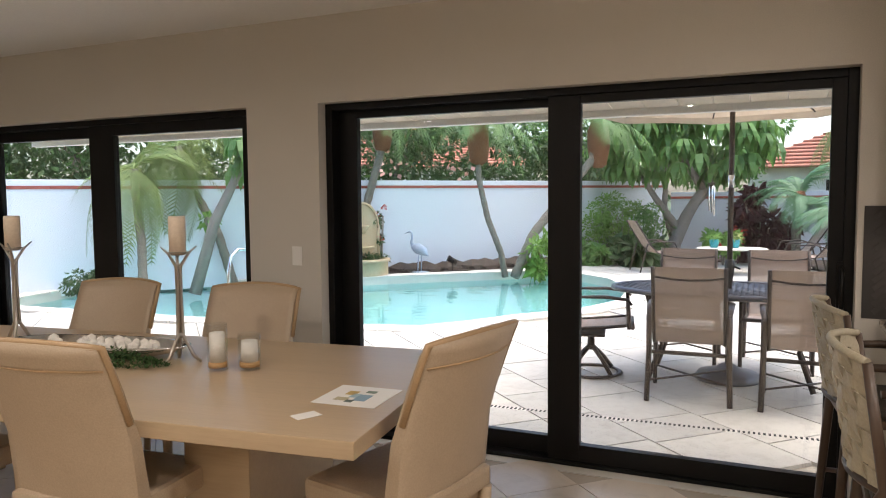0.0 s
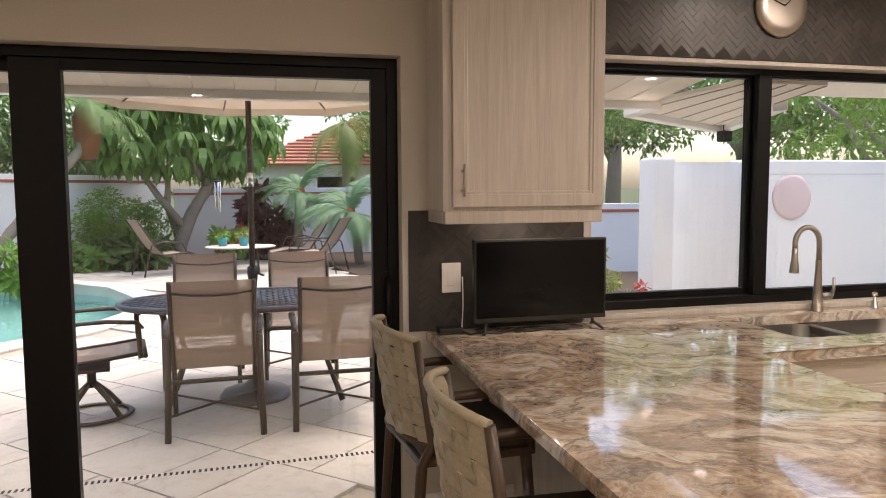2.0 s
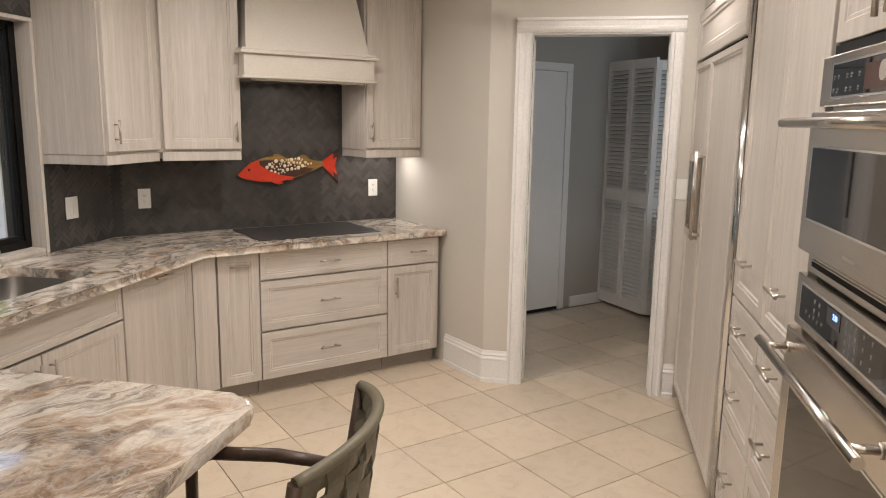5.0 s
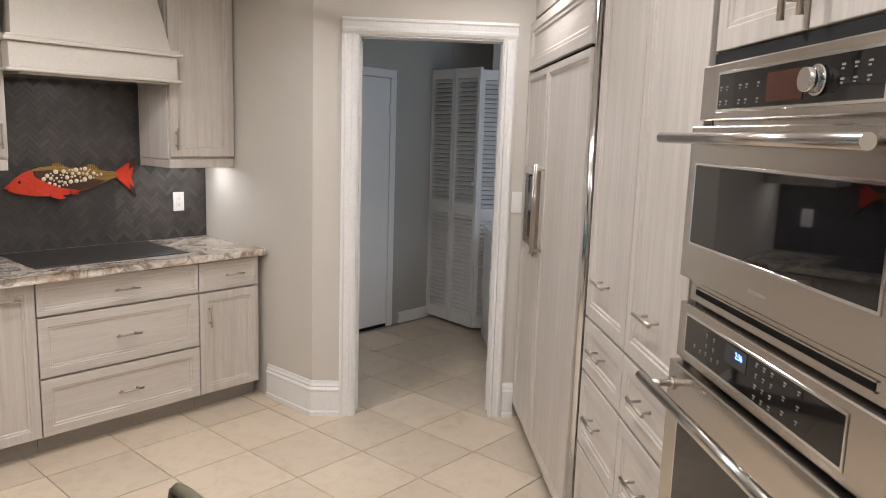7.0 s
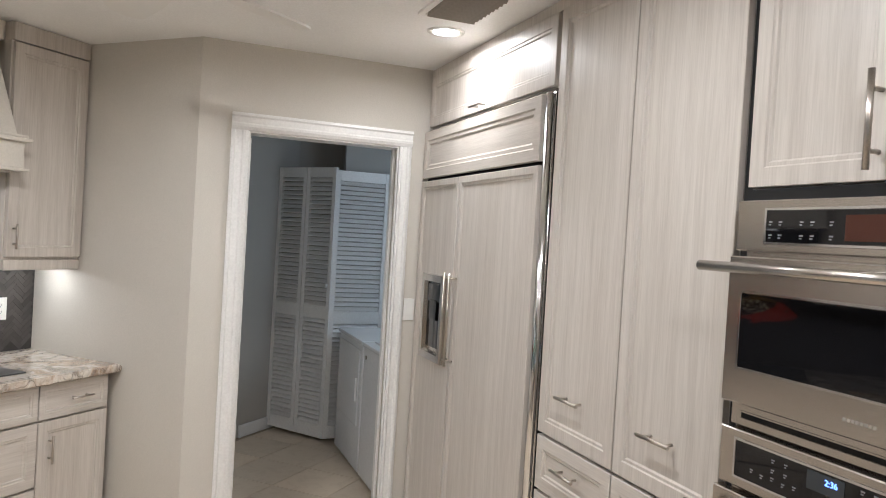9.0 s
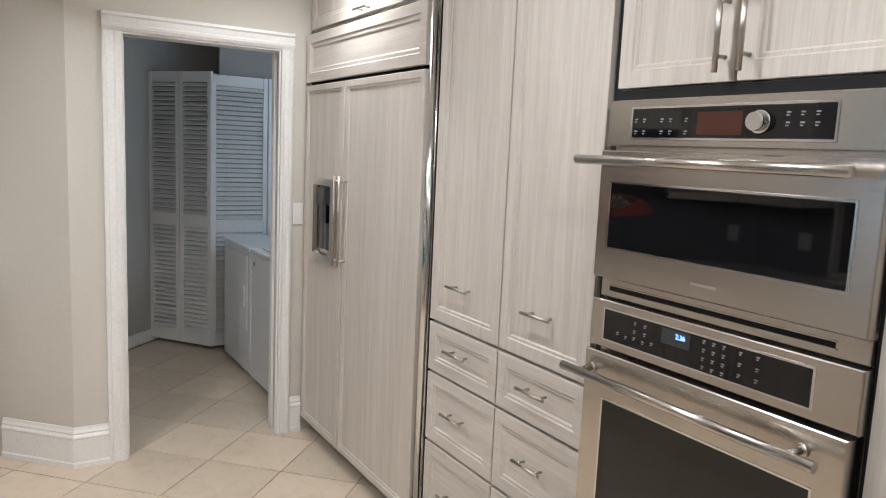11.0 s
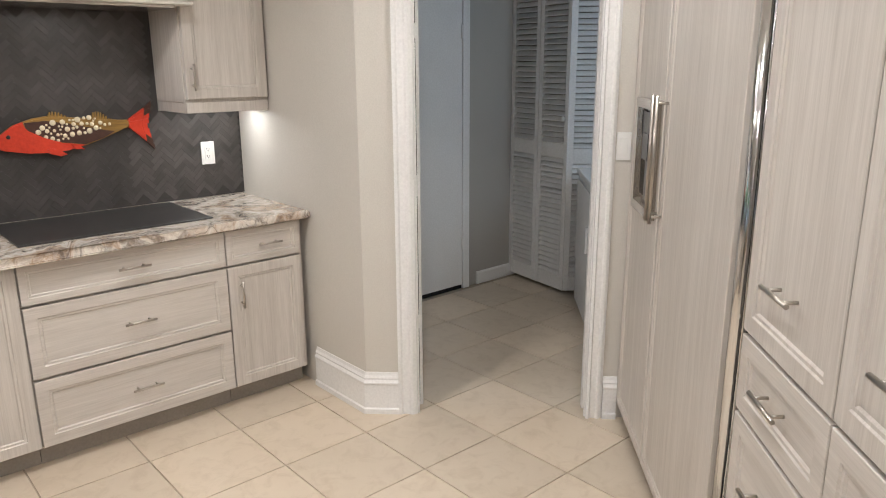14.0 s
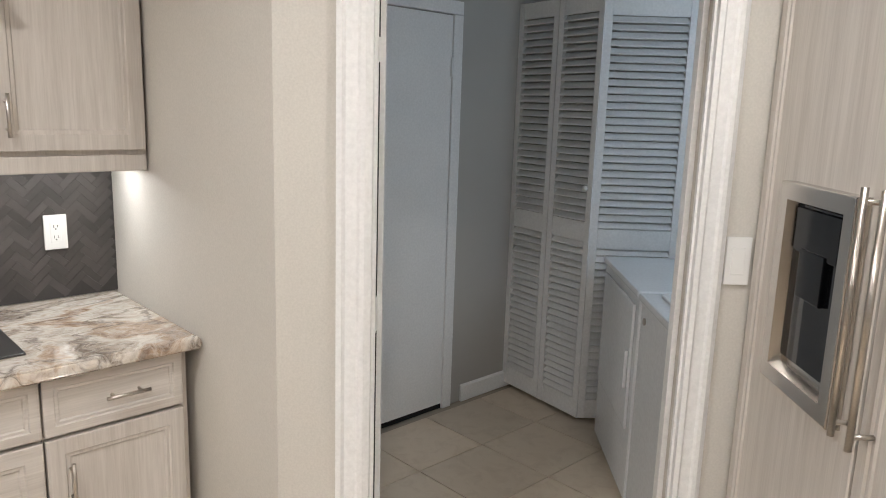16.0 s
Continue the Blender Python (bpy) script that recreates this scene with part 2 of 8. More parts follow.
def rod(bm, a, b, r0, r1=None, seg=12, caps=True):
    """A straight, perhaps tapered, rod from a to b."""
    a, b = Vector(a), Vector(b)
    r1 = r0 if r1 is None else r1
    q = (b - a).to_track_quat("Z", "Y").to_matrix()
    rings = []
    for p, r in ((a, r0), (b, r1)):
        rings.append([bm.verts.new(p + q @ Vector((r * math.cos(i * math.tau / seg), r * math.sin(i * math.tau / seg), 0))) for i in range(seg)])
    for i in range(seg):
        j = (i + 1) % seg
        f = bm.faces.new((rings[0][i], rings[0][j], rings[1][j], rings[1][i]))
        f.smooth = True
    if caps:
        bm.faces.new(rings[0][::-1])
        bm.faces.new(rings[1])


def tube(bm, pts, radii, seg=10, flat=1.0, caps=True):
    """A bent tube through pts; flat squeezes it across its second axis."""
    pts = [Vector(p) for p in pts]
    if not hasattr(radii, "__len__"):
        radii = [radii] * len(pts)
    up = None
    rings = []
    for i, p in enumerate(pts):
        d = (pts[min(i + 1, len(pts) - 1)] - pts[max(i - 1, 0)]).normalized()
        if up is None:
            up = Vector((0, 0, 1)) if abs(d.z) < 0.9 else Vector((0, 1, 0))
        side = d.cross(up).normalized()
        up = side.cross(d).normalized()
        rings.append([bm.verts.new(p + side * (radii[i] * math.cos(k * math.tau / seg)) + up * (radii[i] * flat * math.sin(k * math.tau / seg))) for k in range(seg)])
    for a, b in zip(rings, rings[1:]):
        for k in range(seg):
            j = (k + 1) % seg
            f = bm.faces.new((a[k], a[j], b[j], b[k]))
            f.smooth = True
    if caps:
        bm.faces.new(rings[0][::-1])
        bm.faces.new(rings[-1])


def lathe(bm, profile, seg=24, centre=(0, 0, 0), squash=(1, 1)):
    """Turns (radius, height) pairs about the upright axis."""
    c = Vector(centre)
    rings = []
    for r, z in profile:
        if r < 1e-5:
            rings.append([bm.verts.new(c + Vector((0, 0, z)))])
        else:
            rings.append([bm.verts.new(c + Vector((r * squash[0] * math.cos(i * math.tau / seg), r * squash[1] * math.sin(i * math.tau / seg), z))) for i in range(seg)])
    for a, b in zip(rings, rings[1:]):
        for i in range(seg):
            j = (i + 1) % seg
            if len(a) == 1 and len(b) == 1:
                continue
            if len(a) == 1:
                f = bm.faces.new((a[0], b[j], b[i]))
            elif len(b) == 1:
                f = bm.faces.new((a[i], a[j], b[0]))
            else:
                f = bm.faces.new((a[i], a[j], b[j], b[i]))
            f.smooth = True


def slab(bm, poly, z0, z1, bevel=0.0, seg=2):
    """An upright prism over a plan outline (anticlockwise)."""
    lo = [bm.verts.new((x, y, z0)) for x, y in poly]
    hi = [bm.verts.new((x, y, z1)) for x, y in poly]
    n = len(poly)
    bm.faces.new(lo[::-1])
    top = bm.faces.new(hi)
    for i in range(n):
        j = (i + 1) % n
        bm.faces.new((lo[i], lo[j], hi[j], hi[i]))
    if bevel:
        es = list(top.edges)
        bmesh.ops.bevel(bm, geom=es, offset=bevel, segments=seg, affect="EDGES", profile=0.5)


def rings_panel(bm, x0, x1, z0, z1, y, steps, back=0.02):
    """A moulded front facing -y: each step is (inset, depth)."""
    loops = []
    for inset, depth in [(0.0, back)] + list(steps):
        loops.append([bm.verts.new(p) for p in ((x0 + inset, y + depth, z0 + inset), (x1 - inset, y + depth, z0 + inset), (x1 - inset, y + depth, z1 - inset), (x0 + inset, y + depth, z1 - inset))])
    for a, b in zip(loops, loops[1:]):
        for i in range(4):
            j = (i + 1) % 4
            bm.faces.new((a[i], a[j], b[j], b[i]))
    bm.faces.new(loops[-1])
    bm.faces.new(loops[0][::-1])


DOOR_STEPS = [(0.0, 0.002), (0.002, 0.0), (0.045, 0.0), (0.049, 0.004), (0.057, 0.004), (0.062, 0.009), (0.066, 0.009)]
SLIM_STEPS = [(0.0, 0.002), (0.002, 0.0), (0.026, 0.0), (0.030, 0.004), (0.037, 0.004), (0.041, 0.008), (0.044, 0.008)]


def inside(x, y, poly):
    r = False
    for (x0, y0), (x1, y1) in zip(poly, poly[1:] + poly[:1]):
        if (y0 > y) != (y1 > y) and x < x0 + (y - y0) / (y1 - y0) * (x1 - x0):
            r = not r
    return r


def mesh_from(bm, name, mat, smooth=False):
    bmesh.ops.recalc_face_normals(bm, faces=bm.faces)
    me = bpy.data.meshes.new(name)
    bm.to_mesh(me)
    bm.free()
    me.materials.append(mat)
    if smooth:
        for p in me.polygons:
            p.use_smooth = True
    return me


def part(name, bm, mat, parent, label="", smooth=False):
    """One mesh object under a thing or a part, in the thing's own axes."""
    ob = new(name, mesh_from(bm, name, mat, smooth))
    ob.parent = parent
    if label:
        tagged(ob, label)
    return ob


def thing(name, m, label, category, group="", kind=""):
    """An Empty at the base of a thing."""
    ob = new(name)
    ob.empty_display_size = 0.1
    ob.matrix_world = m
    return tagged(ob, label, category, group, kind)


def single(name, bm, mat, m, label, category, group="", kind="", smooth=False):
    """A thing that is one mesh."""
    ob = new(name, mesh_from(bm, name, mat, smooth))
    ob.matrix_world = m
    return tagged(ob, label, category, group, kind)


def structure(name, bm, mat, label="", smooth=False, m=None):
    ob = new(name, mesh_from(bm, name, mat, smooth))
    if m is not None:
        ob.matrix_world = m
    return tagged(ob, label, kind="structure")


def writing(text, size, mat, parent, m, name="lettering", depth=0.0004):
    """Text turned into a mesh, under its thing."""
    cu = bpy.data.curves.new(name, "FONT")
    cu.body, cu.size, cu.align_x, cu.align_y, cu.extrude = text, size, "CENTER", "CENTER", depth
    tmp = new(name, cu)
    bpy.context.view_layer.update()
    me = bpy.data.meshes.new_from_object(tmp.evaluated_get(bpy.context.evaluated_depsgraph_get()))
    bpy.data.objects.remove(tmp)
    me.materials.clear()
    me.materials.append(mat)
    ob = new(name, me)
    ob.parent = parent
    ob.matrix_basis = m
    return ob


def bar_pull(parent, x, y, z, length, upright=False, r=0.0055, stand=0.03):
    """A bar handle on two posts, out from a front at y."""
    bm = bm_new()
    h = length / 2
    d = Vector((0, 0, 1)) if upright else Vector((1, 0, 0))
    c = Vector((x, y - stand, z))
    rod(bm, c - d * h, c + d * h, r, seg=10)
    for s in (-0.62, 0.62):
        rod(bm, c + d * (h * s) + Vector((0, stand, 0)), c + d * (h * s), r * 0.8, seg=8)
    return part("handle", bm, M_NICKEL, parent, "brushed nickel bar handle")


def front(parent, x0, x1, z0, z1, y, mat=None, name="door", steps=None, gap=0.0033):
    bm = bm_new()
    if steps is None:
        steps = DOOR_STEPS if min(x1 - x0, z1 - z0) > 0.2 else SLIM_STEPS
    rings_panel(bm, x0 + gap, x1 - gap, z0 + gap, z1 - gap, y, steps)
    return part(name, bm, mat or (M_CAB if name == "door" else M_CABH), parent)


# ---- the shell of the house ----
CEIL = 2.56
NY = 3.95          # inner face of the garden wall of the house
NT = 0.25          # its thickness


def wall_with_holes(name, x0, x1, z0, z1, holes, y0, y1, mat, label, m=None):
    """A wall along x between y0 and y1 with rectangular openings (xa, xb, za, zb)."""
    bm = bm_new()
    xs = sorted({x0, x1, *[h[0] for h in holes], *[h[1] for h in holes]})
    for a, b in zip(xs, xs[1:]):
        cuts = sorted((h[2], h[3]) for h in holes if h[0] < (a + b) / 2 < h[1])
        z = z0
        for za, zb in cuts:
            if za > z + 1e-4:
                box(bm, a, b, y0, y1, z, za)
            z = zb
        if z1 > z + 1e-4:
            box(bm, a, b, y0, y1, z, z1)
    bmesh.ops.remove_doubles(bm, verts=bm.verts, dist=1e-5)
    return structure(name, bm, mat, label, m=m)


SL1 = (-2.25, 0.61, 0.0, 2.048)
SL2 = (-5.50, -2.785, 0.0, 2.052)
WIN = (1.42, 3.335, 0.925, 2.08)
wall_with_holes("wall_north", -6.2, 3.894, -0.25, CEIL, [SL1, SL2, WIN], NY, NY + NT, M_WALL, "greige painted wall with black sliding doors")

# angled cooking wall and its return
C45 = Vector((3.894, 3.95, 0))
P45 = pose(3.894, 3.95, 0, 0, 0, -45)
bm = bm_new()
box(bm, -0.1, 1.908, 0.0, 0.18, 0, CEIL)
structure("wall_cooking", bm, M_WALL, "greige painted angled kitchen wall", m=P45)
bm = bm_new()
slab(bm, [(5.243, 2.601), (4.46, 1.818), (4.46, 1.665), (4.58, 1.665), (4.58, 1.768), (5.38, 2.568), (5.37, 2.728)], 0, CEIL)
structure("wall_return", bm, M_WALL, "greige painted wall with a chamfered corner")
wall_with_holes("wall_east", -1.665, 0.2, 0, CEIL, [(-1.584, -0.788, 0.0, 2.132)], 0.0, 0.12, M_WALL, "greige painted wall with a cased doorway",
                pose(4.46, 0, 0, 0, 0, -90))
bm = bm_new()
box(bm, 1.30, 4.58, -0.14, -0.02, 0, CEIL)
structure("wall_south", bm, M_WALL, "wall behind the tall cabinets")
bm = bm_new()
box(bm, 1.18, 1.30, -3.2, 0.62, 0, CEIL)
structure("wall_passage", bm, M_WALL, "greige painted wall beside the ovens")
bm = bm_new()
box(bm, -6.32, 1.30, -3.32, -3.2, 0, CEIL)
structure("wall_back", bm, M_WALL, "greige painted wall")
bm = bm_new()
box(bm, -6.32, -6.2, -3.2, 4.2, 0, CEIL)
structure("wall_west", bm, M_WALL, "greige painted wall")
bm = bm_new()
slab(bm, [(-6.3, -3.3), (7.4, -3.3), (7.4, 0.7), (5.38, 2.72), (3.9, 4.15), (-6.3, 4.15)], CEIL, CEIL + 0.12)
structure("ceiling", bm, M_CEIL, "white painted ceiling")
bm = bm_new()
slab(bm, [(-6.3, -3.3), (7.4, -3.3), (7.4, 0.9), (5.38, 2.9), (4.0, 4.28), (-6.3, 4.28)], -0.12, -0.006)
floor = structure("floor", bm, M_CEMENT, "beige ceramic floor tiles laid diagonally with thin joints")

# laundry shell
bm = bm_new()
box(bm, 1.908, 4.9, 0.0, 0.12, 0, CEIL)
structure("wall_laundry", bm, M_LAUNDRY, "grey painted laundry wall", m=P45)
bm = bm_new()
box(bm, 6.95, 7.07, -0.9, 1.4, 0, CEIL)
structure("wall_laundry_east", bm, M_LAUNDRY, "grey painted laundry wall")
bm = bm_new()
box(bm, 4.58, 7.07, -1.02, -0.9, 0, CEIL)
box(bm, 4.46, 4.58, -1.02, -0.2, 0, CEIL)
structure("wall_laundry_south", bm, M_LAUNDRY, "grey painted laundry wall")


# ---- baseboards and door casing ----
def run_profile(bm, pts, profile, side=1):
    """Sweeps an (out, z) profile along a plan line; out is to the left of travel times side."""
    pts = [Vector((x, y, 0)) for x, y in pts]
    rows = []
    for i, p in enumerate(pts):
        ns = []
        for a, b in ((i - 1, i), (i, i + 1)):
            if 0 <= a and b < len(pts):
                d = (pts[b] - pts[a]).normalized()
                ns.append(Vector((-d.y, d.x, 0)) * side)
        n = sum(ns, Vector()) / len(ns)
        n = n / max(0.3, n.dot(ns[0]))
        rows.append([bm.verts.new(p + n * o + Vector((0, 0, z))) for o, z in profile])
    k = len(profile)
    for a, b in zip(rows, rows[1:]):
        for i in range(k):
            j = (i + 1) % k
            bm.faces.new((a[i], a[j], b[j], b[i]))
    bm.faces.new(rows[0])
    bm.faces.new(rows[-1][::-1])


BASE = [(0.002, 0.0), (0.024, 0.0), (0.024, 0.024), (0.017, 0.03), (0.017, 0.145), (0.021, 0.150), (0.021, 0.158), (0.013, 0.170), (0.015, 0.178), (0.009, 0.190), (0.006, 0.205), (0.002, 0.205)]
bm = bm_new()
run_profile(bm, [(4.755, 2.113), (4.46, 1.818), (4.46, 1.664)], BASE, -1)
structure("baseboard", bm, M_TRIM, "white moulded baseboard")
bm = bm_new()
run_profile(bm, [(4.46, 0.723), (4.46, 0.66)], BASE, -1)
structure("baseboard", bm, M_TRIM, "white moulded baseboard")
bm = bm_new()
run_profile(bm, [(0.645, 3.95), (1.1, 3.95)], BASE, -1)
run_profile(bm, [(-2.70, 3.95), (-2.255, 3.95)], BASE, -1)
structure("baseboard", bm, M_TRIM, "white moulded baseboard")

casing = thing("door_1", pose(4.46, 0, 0, 0, 0, -90), "white cased doorway with a pocket door slid into the wall", "doorway", kind="structure")


def casing_leg(x0, x1, z0, z1, upright):
    bm = bm_new()
    prof = [(0.0, 0.0), (0.0, -0.022), (0.014, -0.024), (0.022, -0.016), (0.05, -0.016), (0.058, -0.021), (0.07, -0.021), (0.086, -0.012), (0.088, 0.0)]
    w = (x1 - x0) if upright else (z1 - z0)
    rows = []
    for e in (0, 1):
        row = []
        for o, y in prof:
            o = o / 0.088 * w
            row.append(bm.verts.new((x0 + o, y, z0 if e == 0 else z1) if upright else (x0 if e == 0 else x1, y, z1 - o)))
        rows.append(row)
    for i in range(len(prof) - 1):
        bm.faces.new((rows[0][i], rows[0][i + 1], rows[1][i + 1], rows[1][i]))
    bm.faces.new(rows[0])
    bm.faces.new(rows[1])
    bmesh.ops.recalc_face_normals(bm, faces=bm.faces)
    return bm


part("casing", casing_leg(-1.664, -1.577, 0, 2.128, True), M_TRIM, casing)
part("casing", casing_leg(-0.797, -0.724, 0, 2.128, True), M_TRIM, casing)
part("casing", casing_leg(-1.664, -0.724, 2.1285, 2.214, False), M_TRIM, casing)
for x0, x1 in ((-1.583, -1.569), (-0.803, -0.789)):
    bm = bm_new()
    box(bm, x0, x1, 0.0, 0.014, 0, 2.12)
    box(bm, x0, x1, 0.082, 0.12, 0, 2.12)
    part("jamb", bm, M_TRIM, casing)
bm = bm_new()
box(bm, -1.583, -0.789, 0.0, 0.12, 2.12, 2.131)
part("head_jamb", bm, M_TRIM, casing)
bm = bm_new()
# Black strips near the jamb's surface stand for the pocket's shade.
for z0, z1 in ((0.03, 0.40), (0.47, 1.03), (1.12, 1.70), (1.76, 2.11)):
    box(bm, -1.5825, -1.5712, 0.0145, 0.0612, z0, z1)
part("pocket_slot_shade", bm, M_GAPSHADE, casing, "black strip for the shade in the wall pocket slot")
bm = bm_new()
box(bm, -1.582, -1.558, 0.0618, 0.0815, 0.012, 2.10, 0.002)
part("pocket_door", bm, M_TRIM, casing, "white edge of the hidden pocket door")
bm = bm_new()
box(bm, -1.5825, -1.5692, 0.0145, 0.0612, 1.03, 1.12, 0.001)
part("latch_plate", bm, M_WHITEPL, casing)


# ---- sliding doors and the kitchen window ----
def pane(parent, x0, x1, z0, z1, y):
    bm = bm_new()
    box(bm, x0, x1, y - 0.003, y + 0.003, z0, z1)
    g = part("pane", bm, M_GLASS, parent, "clear glass pane")
    g.visible_shadow = False
    return g


def framed(name, x0, x1, z0, z1, label):
    return thing(name, pose((x0 + x1) / 2, NY, 0), label, "sliding door" if z0 < 0.1 else "window", kind="structure")


def bars(parent, name, rects, y0, y1, ox, mat=M_BLACK):
    for x0, x1, z0, z1 in rects:
        bm = bm_new()
        box(bm, x0 - ox, x1 - ox, y0, y1, z0, z1, 0.003)
        part(name, bm, mat, parent)


def slider(name, hole, post, g1, g2, top, label):
    x0, x1, z0, z1 = hole
    ox = (x0 + x1) / 2
    d = framed(name, x0, x1, z0, z1, label)
    bars(d, "frame", [(x0, x0 + 0.045, 0.0, z1), (x1 - 0.045, x1, 0.0, z1), (x0 + 0.045, x1 - 0.045, z1 - 0.04, z1), (x0 + 0.045, x1 - 0.045, 0.0, 0.022)], 0.08, 0.235, ox)
    bars(d, "stile", [(x0 + 0.045, g1[0], 0.022, z1 - 0.04), (g1[1], post[1] - 0.04, 0.022, z1 - 0.04)], 0.165, 0.215, ox)
    bars(d, "rail", [(g1[0], g1[1], top, z1 - 0.04), (g1[0], g1[1], 0.022, 0.125)], 0.165, 0.215, ox)
    bars(d, "stile", [(post[0] + 0.0, g2[0], 0.022, z1 - 0.04), (g2[1], x1 - 0.045, 0.022, z1 - 0.04)], 0.095, 0.150, ox)
    bars(d, "rail", [(g2[0], g2[1], top, z1 - 0.04), (g2[0], g2[1], 0.022, 0.118)], 0.095, 0.150, ox)
    pane(d, g1[0] - ox - 0.006, g1[1] - ox + 0.006, 0.119, top + 0.006, 0.19)
    pane(d, g2[0] - ox - 0.006, g2[1] - ox + 0.006, 0.112, top + 0.006, 0.122)
    return d


sl1 = slider("door_2", SL1, (-0.848, -0.80), (-2.08, -0.858), (-0.672, 0.502), 1.963, "black aluminium two-panel sliding glass door to the patio")
bm = bm_new()
tube(bm, [(1.38, 0.092, 0.93), (1.38, 0.055, 0.95), (1.38, 0.05, 1.03), (1.38, 0.055, 1.11), (1.38, 0.092, 1.13)], 0.011, 8)
box(bm, 1.36, 1.40, 0.088, 0.097, 0.90, 1.16, 0.003)
part("handle", bm, M_BLACK, sl1, "black pull handle")
sl2 = slider("door_3", SL2, (-4.30, -4.25), (-5.40, -4.30), (-4.06, -2.90), 1.935, "black aluminium two-panel sliding glass door to the pool")
win = framed("window_1", *WIN, "black aluminium sliding window over the sink")
wx = (WIN[0] + WIN[1]) / 2
bars(win, "frame", [(1.455, 1.49, 0.945, 2.068), (3.275, 3.316, 0.945, 2.068), (1.49, 3.275, 2.045, 2.068), (1.49, 3.275, 0.945, 0.985)], 0.075, 0.185, wx)
bars(win, "sash_stile", [(1.49, 1.515, 0.985, 2.045), (2.345, 2.395, 0.985, 2.045)], 0.135, 0.175, wx)
bars(win, "sash_stile", [(2.365, 2.437, 0.985, 2.045), (3.255, 3.275, 0.985, 2.045)], 0.085, 0.130, wx)
bars(win, "sash_rail", [(1.515, 2.345, 0.985, 1.015), (1.515, 2.345, 2.03, 2.045)], 0.135, 0.175, wx)
bars(win, "sash_rail", [(2.437, 3.255, 0.985, 1.01), (2.437, 3.255, 2.028, 2.045)], 0.085, 0.130, wx)
pane(win, 1.51 - wx, 2.35 - wx, 1.01, 2.033, 0.155)
pane(win, 2.432 - wx, 3.26 - wx, 1.005, 2.032, 0.107)
bm = bm_new()
box(bm, 1.42 - wx, 1.455 - wx, -0.012, 0.2, 0.93, 2.068, 0.002)
box(bm, 3.316 - wx, 3.337 - wx, -0.012, 0.2, 0.916, 2.068, 0.002)
box(bm, 1.42 - wx, 3.337 - wx, -0.012, 0.2, 2.0685, 2.086, 0.002)
part("reveal", bm, M_CAB, win, "pale wood window reveal")
bm = bm_new()
box(bm, 1.42 - wx, 3.315 - wx, -0.004, 0.2, 0.918, 0.945, 0.004)
part("window_sill", bm, M_CAB, win, "pale wood sill strip")


# ---- kitchen: worktop, sink, hob ----
def arc(cx, cy, r, a0, a1, n=6):
    return [(cx + r * math.cos(radians(a0 + (a1 - a0) * i / n)), cy + r * math.sin(radians(a0 + (a1 - a0) * i / n))) for i in range(n + 1)]


TOP, THICK = 0.914, 0.042
SINK_A = (2.10, 2.505, 3.40, 3.855)
SINK_B = (2.545, 2.985, 3.40, 3.855)


def worktop():
    t = thing("worktop", pose(0, 0, 0), "polished brown and cream granite worktop with bullnose edge", "worktop")
    outline = [(0.70, 2.05)] + arc(0.74, 2.05, 0.04, 180, 270, 4) + arc(1.675, 2.10, 0.09, 270, 360, 7) + [(1.765, 3.22), (1.775, 3.24), (3.624, 3.24), (4.749, 2.115), (5.24, 2.598), (3.894, 3.944), (0.705, 3.944)]
    bm = bm_new()
    slab(bm, outline, TOP - THICK, TOP)
    bmesh.ops.bevel(bm, geom=[e for e in bm.edges if abs(e.verts[0].co.z - e.verts[1].co.z) < 1e-5], offset=0.016, segments=4, affect="EDGES", profile=0.5)
    ob = part("slab", bm, M_STONE, t)
    cut = bm_new()
    for x0, x1, y0, y1 in ((SINK_A[0], SINK_B[1], SINK_A[2], SINK_A[3]),):
        out = arc(x0 + 0.07, y0 + 0.07, 0.07, 180, 270) + arc(x1 - 0.07, y0 + 0.07, 0.07, 270, 360) + arc(x1 - 0.07, y1 - 0.07, 0.07, 0, 90) + arc(x0 + 0.07, y1 - 0.07, 0.07, 90, 180)
        slab(cut, out, 0.7, 1.1)
    cutter = new("cutter", mesh_from(cut, "cutter", M_STONE))
    mod = ob.modifiers.new("holes", "BOOLEAN")
    mod.object, mod.operation, mod.solver = cutter, "DIFFERENCE", "EXACT"
    bpy.context.view_layer.update()
    me = bpy.data.meshes.new_from_object(ob.evaluated_get(bpy.context.evaluated_depsgraph_get()))
    ob.modifiers.clear()
    ob.data = me
    bpy.data.objects.remove(cutter)
    return t


worktop()

